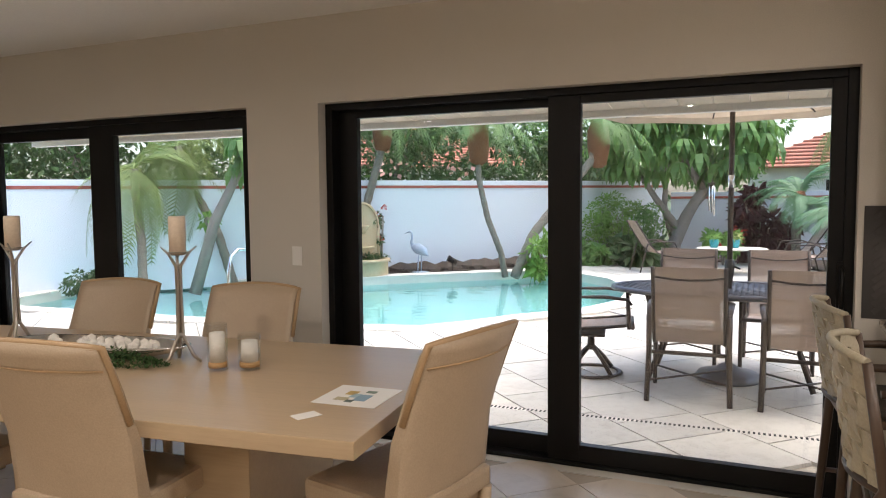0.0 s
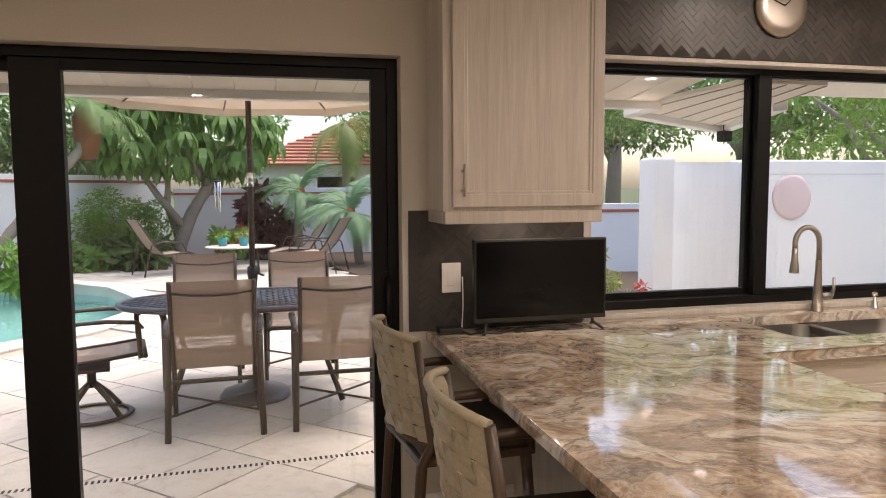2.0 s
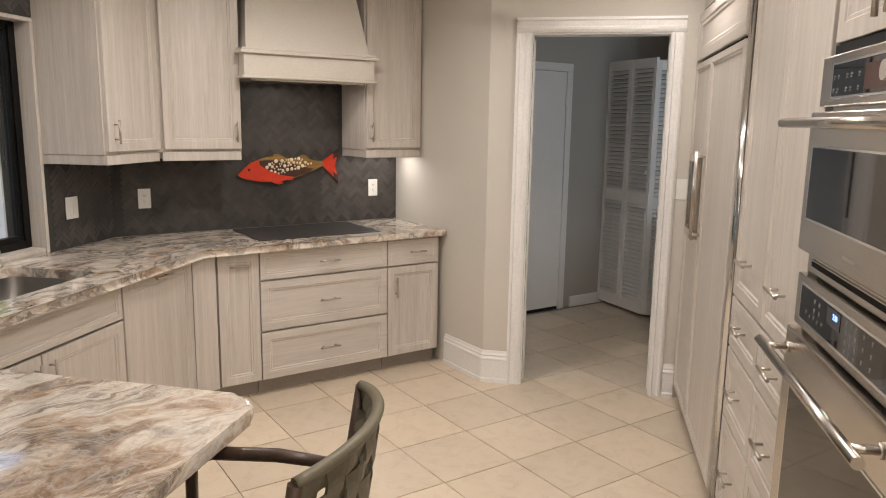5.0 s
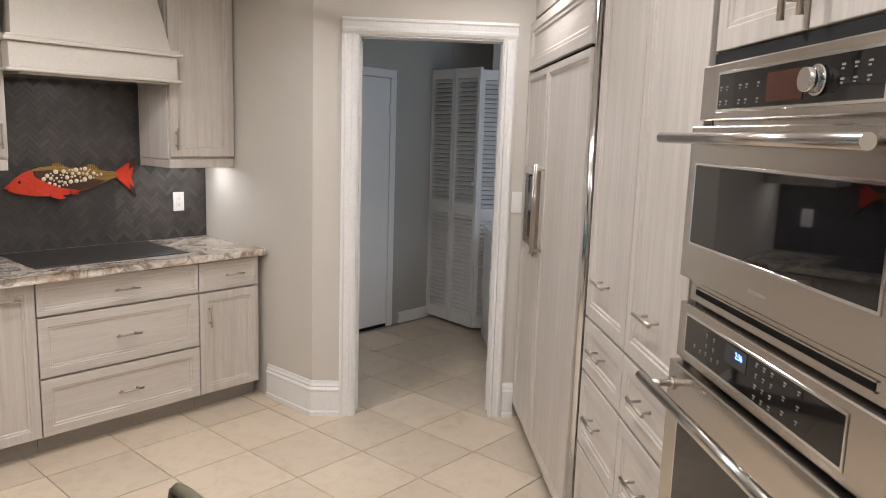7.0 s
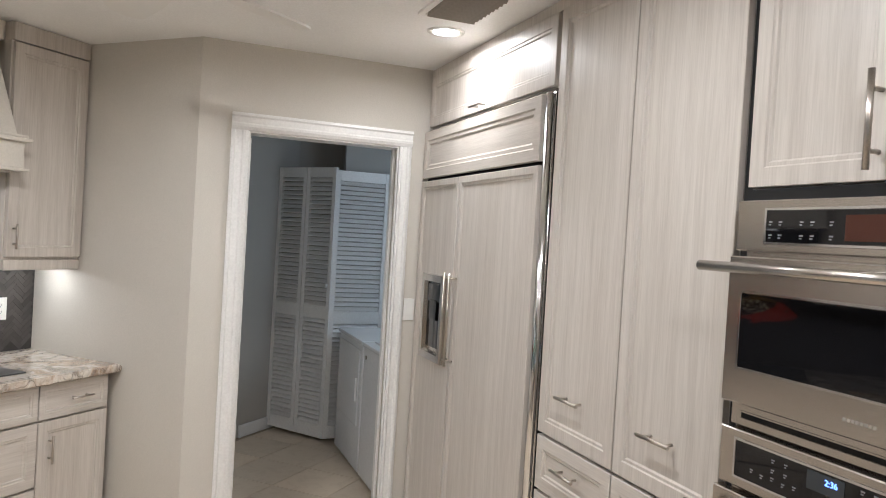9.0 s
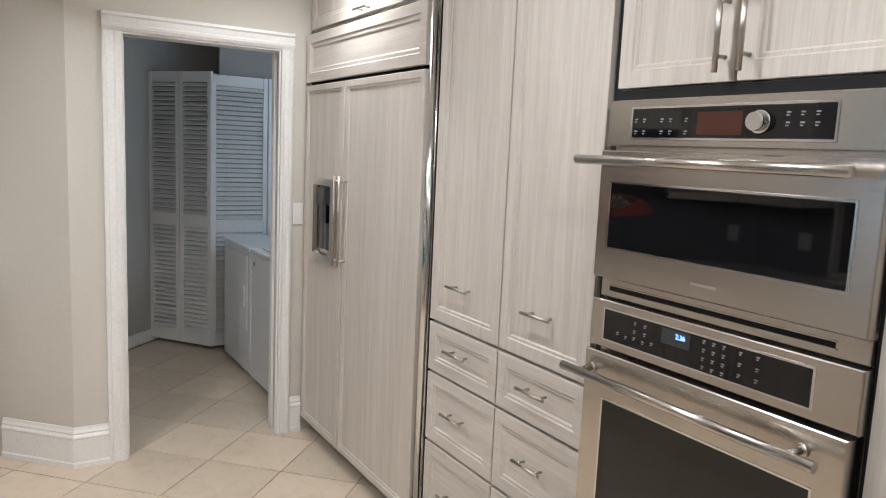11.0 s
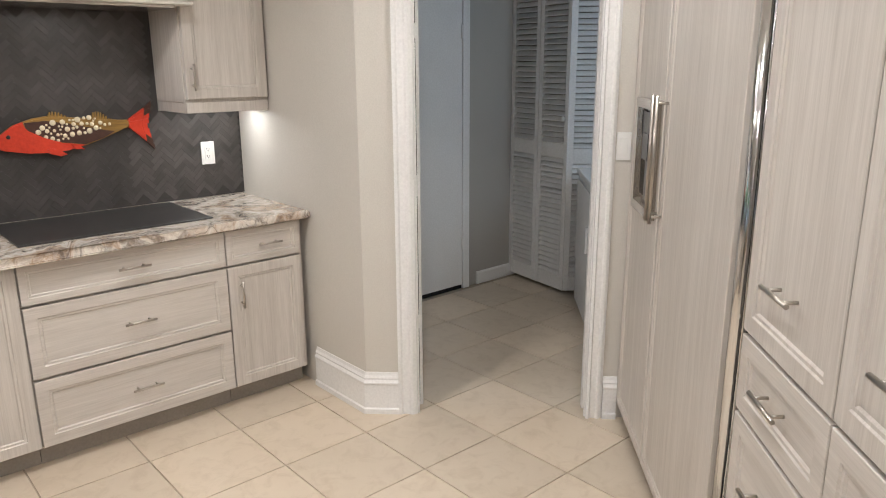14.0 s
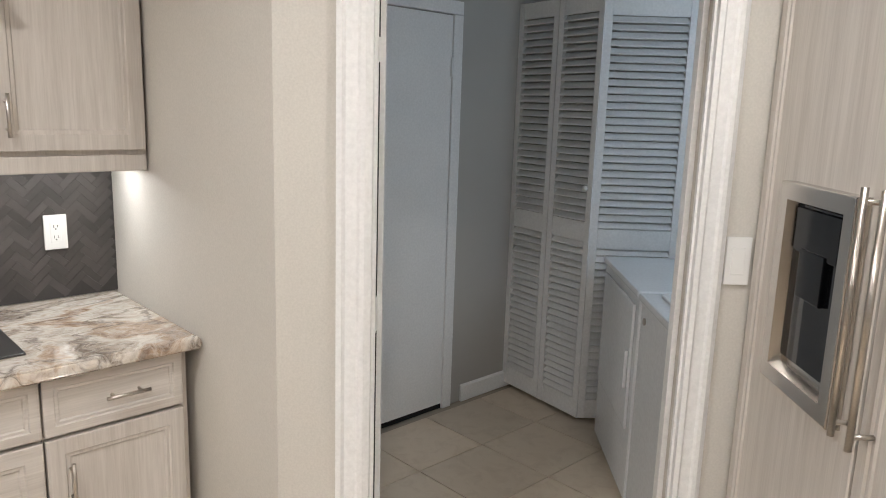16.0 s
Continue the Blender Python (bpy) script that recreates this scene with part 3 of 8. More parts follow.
sink = thing("kitchen_sink", pose(0, 0, 0), "stainless steel double bowl undermount sink", "sink")
bm = bm_new()
box(bm, SINK_A[1] - 0.004, SINK_B[0] + 0.004, SINK_A[2], SINK_A[3], TOP - THICK - 0.04, TOP - THICK - 0.003, 0.006)
part("divider", bm, M_SINK, sink)
for x0, x1, y0, y1 in (SINK_A, SINK_B):
    bm = bm_new()
    prev = None
    for grow, z, r in ((0.004, 0.870, 0.07), (0.0, 0.85, 0.07), (-0.012, 0.72, 0.07), (-0.05, 0.69, 0.05)):
        a0, a1, b0, b1 = x0 - grow, x1 + grow, y0 - grow, y1 + grow
        out = arc(a0 + r, b0 + r, r, 180, 270) + arc(a1 - r, b0 + r, r, 270, 360) + arc(a1 - r, b1 - r, r, 0, 90) + arc(a0 + r, b1 - r, r, 90, 180)
        ring = [bm.verts.new((x, y, z)) for x, y in out]
        if prev:
            for i in range(len(ring)):
                j = (i + 1) % len(ring)
                bm.faces.new((prev[i], prev[j], ring[j], ring[i])).smooth = True
        prev = ring
    bm.faces.new(prev)
    bowl = part("bowl", bm, M_SINK, sink)
    bm = bm_new()
    lathe(bm, [(0.0, 0.0), (0.028, 0.0), (0.036, 0.003), (0.042, 0.001)], 18, ((x0 + x1) / 2, (y0 + y1) / 2, 0.692))
    part("drain", bm, M_CHROME, sink, "steel drain strainer")

faucet = thing("kitchen_faucet", pose(2.615, 3.895, TOP), "brushed nickel gooseneck pull-down kitchen faucet", "faucet")
bm = bm_new()
lathe(bm, [(0.0, 0.0), (0.030, 0.0), (0.030, 0.006), (0.024, 0.012), (0.023, 0.09), (0.018, 0.13), (0.015, 0.2), (0.014, 0.25)], 20)
part("body", bm, M_NICKEL, faucet)
bm = bm_new()
pts = [(0, 0, 0.24), (0, 0, 0.33)] + [(-0.058 * (1 - math.cos(a)), 0.012 * (1 - math.cos(a)), 0.33 + 0.075 * math.sin(a)) for a in [i * math.pi / 9 for i in range(1, 10)]]
pts.append((pts[-1][0], pts[-1][1], 0.30))
tube(bm, pts, 0.0125, 12)
part("spout", bm, M_NICKEL, faucet)
bm = bm_new()
lathe(bm, [(0.0, 0.185), (0.021, 0.187), (0.022, 0.20), (0.014, 0.26), (0.0135, 0.305), (0.0, 0.306)], 16, (pts[-1][0], pts[-1][1], 0))
part("spray_head", bm, M_NICKEL, faucet)
bm = bm_new()
rod(bm, (0.015, -0.005, 0.075), (0.062, -0.02, 0.078), 0.014, 0.016, 14)
tube(bm, [(0.06, -0.02, 0.08), (0.072, -0.022, 0.11), (0.07, -0.022, 0.165)], [0.011, 0.008, 0.006], 10)
part("lever", bm, M_NICKEL, faucet)
soap = thing("soap_dispenser", pose(2.955, 3.90, TOP), "brushed nickel soap dispenser on the worktop", "soap dispenser")
bm = bm_new()
lathe(bm, [(0.0, 0.0), (0.022, 0.0), (0.022, 0.005), (0.016, 0.01), (0.015, 0.035), (0.008, 0.04), (0.008, 0.062), (0.0, 0.062)], 16)
part("collar", bm, M_NICKEL, soap)
bm = bm_new()
lathe(bm, [(0.0, 0.062), (0.013, 0.062), (0.013, 0.078), (0.0, 0.082)], 14)
tube(bm, [(0, 0, 0.07), (-0.03, -0.025, 0.073), (-0.04, -0.034, 0.064)], 0.005, 8)
part("pump", bm, M_NICKEL, soap)

hob = thing("cooktop", P45 @ pose(0, 0, TOP), "black glass induction cooktop set in the worktop", "cooktop")
bm = bm_new()
box(bm, 0.675, 1.47, -0.565, -0.065, 0.0005, 0.007, 0.002)
M_HOB = speckled("satin_hob_glass", (0.028, 0.026, 0.025), (0.036, 0.034, 0.032), 3.0, 0.34, 0.0, 200)
M_HOB.node_tree.nodes["Principled BSDF"].inputs["Specular IOR Level"].default_value = 0.9
part("glass_top", bm, M_HOB, hob)
M_MARK = material("hob_marking", (0.03, 0.03, 0.032), 0.3)
for x, y, r in ((0.83, -0.19, 0.085), (0.85, -0.42, 0.11), (1.09, -0.27, 0.115), (1.33, -0.19, 0.10), (1.33, -0.42, 0.075)):
    bm = bm_new()
    lathe(bm, [(r, 0.0072), (r + 0.0025, 0.0074), (r + 0.005, 0.0072)], 40, (x, y, 0))
    part("ring", bm, M_MARK, hob, "faint printed cooking zone ring")
bm = bm_new()
for i in range(7):
    box(bm, 0.93 + i * 0.05, 0.955 + i * 0.05, -0.565, -0.556, 0.0068, 0.0074)
part("controls", bm, M_MARK, hob, "row of faint touch controls")


# ---- kitchen: base and wall cabinets ----
def carcass(t, x0, x1, y0, y1, z0, z1, name="body", mat=None):
    bm = bm_new()
    box(bm, x0, x1, y0, y1, z0, z1, 0.0015)
    return part(name, bm, mat or M_CAB, t)


def base_unit(m, x0, x1, depth, label, fronts, toe=True, high=0.871):
    """fronts: (kind, z0, z1, handle) with kind door or drawer."""
    t = thing("base_cabinet", m, label, "cabinet", "kitchen base cabinets")
    carcass(t, x0 + 0.001, x1 - 0.001, -depth + 0.023, -0.004, 0.095, high)
    if toe:
        carcass(t, x0 + 0.001, x1 - 0.001, -depth + 0.08, -0.01, 0.0, 0.0945, "toe_kick", M_TOE)
    for kind, xa, xb, z0, z1, handle in fronts:
        f = front(t, xa, xb, z0, z1, -depth, name=kind)
        if handle:
            bar_pull(f, handle[0], -depth, handle[1], handle[2], handle[3])
    return t


D = 0.655
base_unit(P45, 0.395, 0.637, D, "narrow pull-out base cabinet in pale grey-brown wood", [("door", 0.395, 0.637, 0.10, 0.868, (0.516, 0.80, 0.11, False))])
base_unit(P45, 0.637, 1.475, D, "pale grey-brown wooden drawer unit under the cooktop",
          [("drawer", 0.637, 1.475, 0.70, 0.868, (1.065, 0.785, 0.13, False)), ("drawer", 0.637, 1.475, 0.395, 0.695, (1.065, 0.545, 0.13, False)), ("drawer", 0.637, 1.475, 0.10, 0.39, (1.065, 0.245, 0.13, False))])
base_unit(P45, 1.475, 1.878, D, "pale grey-brown wooden base cabinet with drawer and door",
          [("drawer", 1.475, 1.86, 0.70, 0.868, (1.69, 0.785, 0.12, False)), ("door", 1.475, 1.86, 0.10, 0.695, (1.535, 0.56, 0.13, True))])
PN = pose(0, NY, 0)
DN = NY - 3.285
base_unit(PN, 1.93, 2.99, DN, "pale grey-brown wooden sink base cabinet with false front",
          [("drawer", 1.955, 2.985, 0.70, 0.868, None), ("door", 1.955, 2.47, 0.10, 0.695, (2.43, 0.60, 0.13, True)), ("door", 2.47, 2.985, 0.10, 0.695, (2.51, 0.60, 0.13, True))], high=0.66)
base_unit(PN, 2.99, 3.60, DN, "panel-front dishwasher in pale grey-brown wood", [("door", 2.99, 3.585, 0.10, 0.868, (3.29, 0.838, 0.14, False))])
t = thing("corner_post", PN, "pale wooden filler between the cabinet runs", "cabinet filler")
bm = bm_new()
slab(bm, [(3.587, -0.666), (3.704, -0.737), (3.735, -0.68), (3.60, -0.61)], 0.10, 0.868)
part("filler", bm, M_CAB, t)
# peninsula
t = thing("base_cabinet", pose(1.72, 0, 0, 0, 0, 90), "pale wooden peninsula cabinet below the breakfast bar", "cabinet", "kitchen base cabinets")
carcass(t, 2.42, 3.262, 0.0, 0.60, 0.095, 0.871)
carcass(t, 2.44, 3.262, 0.06, 0.56, 0.0, 0.0945, "toe_kick", M_TOE)
for a, b in ((2.42, 2.84), (2.84, 3.255)):
    f = front(t, a, b, 0.10, 0.868, -0.022, name="door")
    bar_pull(f, b - 0.05 if a < 2.5 else a + 0.05, -0.022, 0.72, 0.13, True)
t = thing("peninsula_back", pose(1.12, 0, 0, 0, 0, -90), "pale panelled back of the peninsula", "cabinet panel")
for a, b in ((-3.945, -3.18), (-3.18, -2.42)):
    front(t, a, b, 0.0, 0.871, -0.02, M_CAB, "panel")


def wall_unit(m, x0, x1, depth, z0, z1, label, doors, sides=True):
    t = thing("wall_cabinet", m, label, "cabinet", "kitchen wall cabinets")
    carcass(t, x0, x1, -depth + 0.023, -0.004, z0, z1)
    for xa, xb, handle in doors:
        f = front(t, xa, xb, z0 + 0.012, z1 - 0.004, -depth, name="door")
        if handle is not None:
            bar_pull(f, handle, -depth, z0 + 0.115, 0.12, True)
    bm = bm_new()
    box(bm, x0 + 0.004, x1 - 0.004, -depth + 0.012, -depth + 0.034, z0 - 0.05, z0 - 0.0005, 0.004)
    for xs in (x0 + 0.004, x1 - 0.026):
        box(bm, xs, xs + 0.022, -depth + 0.0345, -0.006, z0 - 0.05, z0 - 0.0005, 0.003)
    part("light_rail", bm, M_CAB, t)
    bm = bm_new()
    box(bm, x0, x1, -depth + 0.004, -0.004, z1 + 0.0005, CEIL - 0.003, 0.002)
    part("crown_filler", bm, M_CAB, t)
    return t


wall_unit(PN, 0.715, 1.372, 0.30, 1.425, 2.47, "pale wooden wall cabinet beside the patio door", [(0.745, 1.37, 0.785)])
wall_unit(PN, 3.338, 3.805, 0.385, 1.425, 2.47, "pale wooden wall cabinet beside the window", [(3.345, 3.80, 3.40)])
t = thing("wall_cabinet", P45, "pale wooden corner wall cabinet with one door", "cabinet", "kitchen wall cabinets")
bm = bm_new()
slab(bm, [(0.02, -0.31), (0.195, -0.335), (0.66, -0.335), (0.66, -0.004), (0.02, -0.004)], 1.425, 2.47)
part("body", bm, M_CAB, t)
f = front(t, 0.215, 0.658, 1.437, 2.466, -0.36, name="door")
bar_pull(f, 0.625, -0.36, 1.54, 0.12, True)
bm = bm_new()
box(bm, 0.21, 0.656, -0.348, -0.326, 1.375, 1.4245, 0.004)
box(bm, 0.634, 0.656, -0.3255, -0.006, 1.375, 1.4245, 0.003)
part("light_rail", bm, M_CAB, t)
bm = bm_new()
slab(bm, [(0.02, -0.31), (0.20, -0.352), (0.66, -0.352), (0.66, -0.004), (0.02, -0.004)], 2.4705, CEIL - 0.003)
part("crown_filler", bm, M_CAB, t)
wall_unit(P45, 1.478, 1.903, 0.365, 1.425, 2.47, "pale wooden wall cabinet beside the range hood", [(1.482, 1.897, 1.515)])

hood = thing("range_hood", P45, "cream painted range hood with tapered chimney and moulded ledge", "range hood")
bm = bm_new()
lo = [(0.672, -0.43), (1.466, -0.43), (1.466, -0.006), (0.672, -0.006)]
hi = [(0.725, -0.30), (1.415, -0.30), (1.415, -0.006), (0.725, -0.006)]
va, vb = [bm.verts.new((x, y, 2.018)) for x, y in lo], [bm.verts.new((x, y, 2.47)) for x, y in hi]
bm.faces.new(va[::-1])
bm.faces.new(vb)
for i in range(4):
    bm.faces.new((va[i], va[(i + 1) % 4], vb[(i + 1) % 4], vb[i]))
part("chimney", bm, M_HOOD, hood)
bm = bm_new()
box(bm, 0.664, 1.474, -0.3, -0.006, 2.471, CEIL - 0.003)
box(bm, 0.70, 1.44, -0.33, -0.3005, 2.462, 2.50, 0.004)
part("crown", bm, M_HOOD, hood)
bm = bm_new()
box(bm, 0.650, 1.488, -0.455, -0.366, 1.862, 1.985, 0.004)
box(bm, 0.668, 1.472, -0.3655, -0.006, 1.862, 1.985)
part("band", bm, M_HOOD, hood)
for z0, z1, o in ((1.9855, 2.003, 0.025), (2.0035, 2.0175, 0.012), (1.848, 1.8615, 0.018)):
    bm = bm_new()
    box(bm, 0.650 - o, 1.488 + o, -0.455 - o, -0.367, z0, z1, 0.005)
    part("moulding", bm, M_HOOD, hood)
bm = bm_new()
box(bm, 0.70, 1.44, -0.43, -0.03, 1.835, 1.8615, 0.004)
part("filter_insert", bm, M_STEEL, hood, "stainless steel filter insert")

# ---- mosaic splashback ----
def splash_pieces(u0, u1, z0, z1, w=0.025, l=0.075, holes=()):
    """Herringbone at 45 degrees: (centre u, centre z, angle) of each piece inside the area."""
    res = []
    c = math.sqrt(0.5)
    span = int((u1 - u0 + z1 - z0) / w) + 8
    for i in range(-span, span):
        for j in range(-span // 3 - 2, span // 3 + 3):
            for kind in (0, 1):
                if kind == 0:
                    p, q, ang = i * w + j * l + l / 2, i * w - j * l + w / 2, 45
                else:
                    p, q, ang = i * w + j * l + w / 2 + l, i * w - j * l + w - l / 2 + 0.0 * w, 135
                u, z = u0 + (p - q) * c, z0 + (p + q) * c
                if u0 + 0.022 < u < u1 - 0.022 and z0 + 0.022 < z < z1 - 0.022 and not any(h[0] - 0.025 < u < h[1] + 0.025 and h[2] - 0.025 < z < h[3] + 0.025 for h in holes):
                    res.append((u, z, ang))
    return res


def splash_field(name, m, areas, label, near=None):
    bm = bm_new()
    for u0, u1, z0, z1 in areas:
        box(bm, u0, u1, -0.007, -0.0008, z0, z1)
    t = structure(name, bm, M_SPLASHJOINT, label, m=m)
    pm = bm_new()
    box(pm, -0.0372, 0.0372, -0.0084, -0.006, -0.0122, 0.0122, 0.0)
    for e in pm.verts:
        if e.co.y < -0.008:
            e.co.x *= 0.99
            e.co.z *= 0.97
    piece = mesh_from(pm, "tile", M_SPLASH)
    verts, faces = [], []
    singles = 0
    base_v = [v.co.copy() for v in piece.vertices]
    base_f = [tuple(p.vertices) for p in piece.polygons]
    for area in areas:
        for u, z, ang in splash_pieces(*area):
            tip = Vector((random.uniform(-0.02, 0.02), random.uniform(-0.012, 0.012)))
            lm = Matrix.Translation((u, random.uniform(-0.0006, 0.0006), z)) @ Matrix.Rotation(radians(ang), 4, "Y") @ Matrix.Rotation(tip.x, 4, "X") @ Matrix.Rotation(tip.y, 4, "Z")
            if near and near[0] < u < near[1] and near[2] < z < near[3] and singles < 300:
                ob = new("tile", piece)
                ob.parent = t
                ob.matrix_basis = lm
                singles += 1
            else:
                k = len(verts)
                verts += [lm @ v for v in base_v]
                faces += [tuple(i + k for i in f) for f in base_f]
    me = bpy.data.meshes.new("tile_field")
    me.from_pydata(verts, [], faces)
    me.materials.append(M_SPLASH)
    ob = new("tile_field", me)
    ob.parent = t
    tagged(ob, "dark slate herringbone mosaic", kind="stuff")
    return t


# ---- tall cabinets, refrigerator and ovens ----
PS = pose(4.46, 0, 0, 0, 0, 180)     # x runs from the doorway corner, fronts face the kitchen
YF = -0.64


def sx(x):
    return 4.46 - x


fr = thing("refrigerator", PS, "built-in two-door refrigerator with pale wood panels and dispenser", "refrigerator")
carcass(fr, 0.006, sx(3.1), -0.60, -0.02, 0.03, 2.225, "body", M_TOE)
for a, b in ((0.018, sx(3.922)), (sx(3.918), sx(3.144))):
    front(fr, a, b, 0.085, 1.952, YF - 0.02, name="door", steps=[(0.0, 0.003), (0.003, 0.0), (0.030, 0.0), (0.034, 0.004), (0.043, 0.004), (0.047, 0.008), (0.052, 0.008)])
front(fr, 0.018, sx(3.144), 1.962, 2.218, YF - 0.02, M_CABH, name="grille_panel", steps=[(0.0, 0.003), (0.003, 0.0), (0.046, 0.0), (0.052, 0.006), (0.066, 0.006), (0.074, 0.012), (0.08, 0.012)])
bm = bm_new()
box(bm, 0.012, sx(3.146), -0.625, -0.60, 1.94, 1.975)
part("gasket", bm, M_GAPSHADE, fr)
bm = bm_new()
rod(bm, (sx(3.118), -0.635, 0.04), (sx(3.118), -0.635, 2.215), 0.019, seg=16)
box(bm, sx(3.141), sx(3.097), -0.628, -0.60, 0.04, 2.22, 0.003)
part("edge_trim", bm, M_CHROME, fr, "rounded steel edge trim")
bm = bm_new()
# Black filler for the shade between refrigerator and pantry.
box(bm, sx(3.0965), sx(3.07), -0.61, -0.5, 0.04, 2.235)
part("side_gap_shade", bm, M_GAPSHADE, fr)
bm = bm_new()
box(bm, 0.02, sx(3.16), -0.58, -0.55, 0.0, 0.08)
part("kick_plate", bm, M_TOE, fr)
d0, d1 = sx(4.285), sx(3.985)
bm = bm_new()
rings_panel(bm, d0, d1, 1.037, 1.468, YF - 0.042, [(0.0, 0.002), (0.003, 0.0), (0.036, 0.0), (0.044, 0.024), (0.048, 0.024)], 0.028)
disp = part("dispenser", bm, M_STEEL, fr, "stainless water and ice dispenser frame")
bm = bm_new()
box(bm, d0 + 0.05, d1 - 0.05, YF - 0.0225, YF - 0.0185, 1.10, 1.425)
part("recess", bm, M_GLOSSBLACK, disp, "black glossy dispenser recess")
bm = bm_new()
box(bm, d0 + 0.06, d1 - 0.06, YF - 0.03, YF - 0.023, 1.33, 1.42, 0.003)
box(bm, d0 + 0.10, d1 - 0.10, YF - 0.033, YF - 0.0235, 1.24, 1.34, 0.003)
part("control_panel", bm, M_SCREEN, disp)
for x in (sx(3.935), sx(3.875)):
    bm = bm_new()
    rod(bm, (x, YF - 0.058, 1.05), (x, YF - 0.058, 1.49), 0.0065, seg=14)
    for z in (1.075, 1.465):
        rod(bm, (x, YF - 0.018, z), (x, YF - 0.058, z), 0.005, seg=10)
    part("handle", bm, M_NICKEL, fr, "brushed nickel bar handle")


def tall_unit(x0, x1, label, fronts, z1=2.515):
    t = thing("tall_cabinet", PS, label, "cabinet", "tall kitchen cabinets")
    carcass(t, x0 + 0.001, x1 - 0.001, YF + 0.022, -0.02, fronts[-1][3] - 0.004 if fronts[-1][3] > 0.5 else 0.095, z1)
    for kind, xa, xb, z0, zt, h in fronts:
        f = front(t, xa, xb, z0, zt, YF, name=kind)
        if h:
            bar_pull(f, h[0], YF, h[1], h[2], h[3], 0.007 if h[2] > 0.15 else 0.006, 0.034)
    return t


def pantry(x0, x1):
    c = (x0 + x1) / 2
    fr_ = [("door", x0, x1, 0.968, 2.512, (c, 1.13, 0.14, False))]
    for z0, zt in ((0.762, 0.963), (0.472, 0.757), (0.10, 0.467)):
        fr_.append(("drawer", x0, x1, z0, zt, (c, (z0 + zt) / 2 + 0.015, 0.14, False)))
    t = tall_unit(x0, x1, "tall pale wooden pantry cabinet with three drawers", fr_)
    carcass(t, x0 + 0.001, x1 - 0.001, YF + 0.07, -0.02, 0.0, 0.0945, "toe_kick", M_TOE)


pantry(sx(3.066), sx(2.597))
pantry(sx(2.597), sx(2.146))
tall_unit(0.02, sx(3.08), "pale wooden cabinet above the refrigerator", [("door", 0.03, sx(3.09), 2.238, 2.512, (sx(3.75), 2.262, 0.13, False))])
t = tall_unit(sx(2.12), sx(1.352), "pale wooden two-door cabinet above the ovens",
              [("door", sx(2.118), sx(1.744), 1.818, 2.512, (sx(1.775), 1.94, 0.20, True)), ("door", sx(1.742), sx(1.356), 1.818, 2.512, (sx(1.71), 1.94, 0.20, True))])
t = thing("tall_cabinet", PS, "pale wooden end panel beside the ovens", "cabinet", "tall kitchen cabinets")
carcass(t, sx(1.352), sx(1.301), YF - 0.0, -0.02, 0.0, 2.515, "end_panel")
carcass(t, sx(2.12), sx(1.353), -0.56, -0.02, 0.095, 0.44, "plinth")
front(t, sx(2.118), sx(1.356), 0.10, 0.44, YF, name="drawer")
t = thing("cornice", PS, "pale wooden filler strip above the tall cabinets", "cabinet trim")
carcass(t, 0.004, sx(1.301), YF + 0.012, -0.02, 2.5155, CEIL - 0.003, "strip")

M_PRINT = material("panel_print", (0.20, 0.205, 0.215), 0.5)
X0, X1 = sx(2.118), sx(1.360)


def bezel(name, t, x0, x1, z0, z1, y, wx, wz, mat=M_STEEL):
    bm = bm_new()
    rings_panel(bm, x0, x1, z0, z1, y, [(0.0, 0.003), (0.003, 0.0)], 0.03)
    ob = part(name, bm, mat, t)
    return ob


def inset(parent, x0, x1, z0, z1, y, mat, name):
    """A chrome-edged glass set into a steel front."""
    bm = bm_new()
    rings_panel(bm, x0, x1, z0, z1, y, [(0.0, -0.0005), (0.001, -0.002), (0.006, -0.002), (0.007, -0.0008)], 0.0)
    part("edge", bm, M_CHROME, parent)
    bm = bm_new()
    box(bm, x0 + 0.0072, x1 - 0.0072, y - 0.0016, y + 0.001, z0 + 0.0072, z1 - 0.0072)
    return part(name, bm, mat, parent)


def marks(parent, cells, y, size):
    bm = bm_new()
    for x, z in cells:
        box(bm, x, x + size, y - 0.0022, y - 0.0017, z, z + size * 0.35)
        box(bm, x, x + size * 0.7, y - 0.0022, y - 0.0017, z - size * 0.6, z - size * 0.3)
    return tagged(part("printing", bm, M_PRINT, parent, "rows of small grey button print"), kind="stuff")


ov = thing("speed_oven", PS, "stainless steel built-in speed oven with bar handle", "oven")
carcass(ov, X0 + 0.004, X1 - 0.004, YF + 0.01, -0.06, 1.30, 1.812, "body", M_STEEL)
cp = bezel("control_panel", ov, X0, X1, 1.668, 1.788, YF - 0.022, 0, 0)
pg = inset(cp, X0 + 0.085, X0 + 0.645, 1.684, 1.770, YF - 0.022, M_GLOSSBLACK, "panel_glass")
marks(pg, [(X0 + 0.10 + 0.028 * i + (0.03 if i > 1 else 0) + (0.02 if i > 3 else 0), 1.735 - 0.03 * j) for i in range(5) for j in range(2)] + [(X0 + 0.53 + 0.033 * i, 1.745 - 0.022 * j) for i in range(3) for j in range(2)], YF - 0.022, 0.010)
bm = bm_new()
box(bm, X0 + 0.30, X0 + 0.425, YF - 0.0248, YF - 0.0238, 1.698, 1.752)
part("display", bm, material("amber_display", (0.06, 0.018, 0.011), 0.15), pg, "dark reddish display window")
bm = bm_new()
kx, kz = X0 + 0.47, 1.727
for r, y0, y1 in ((0.027, -0.024, -0.03), (0.021, -0.03, -0.05)):
    rod(bm, (kx, YF + y0, kz), (kx, YF + y1, kz), r, r * 0.94, 28)
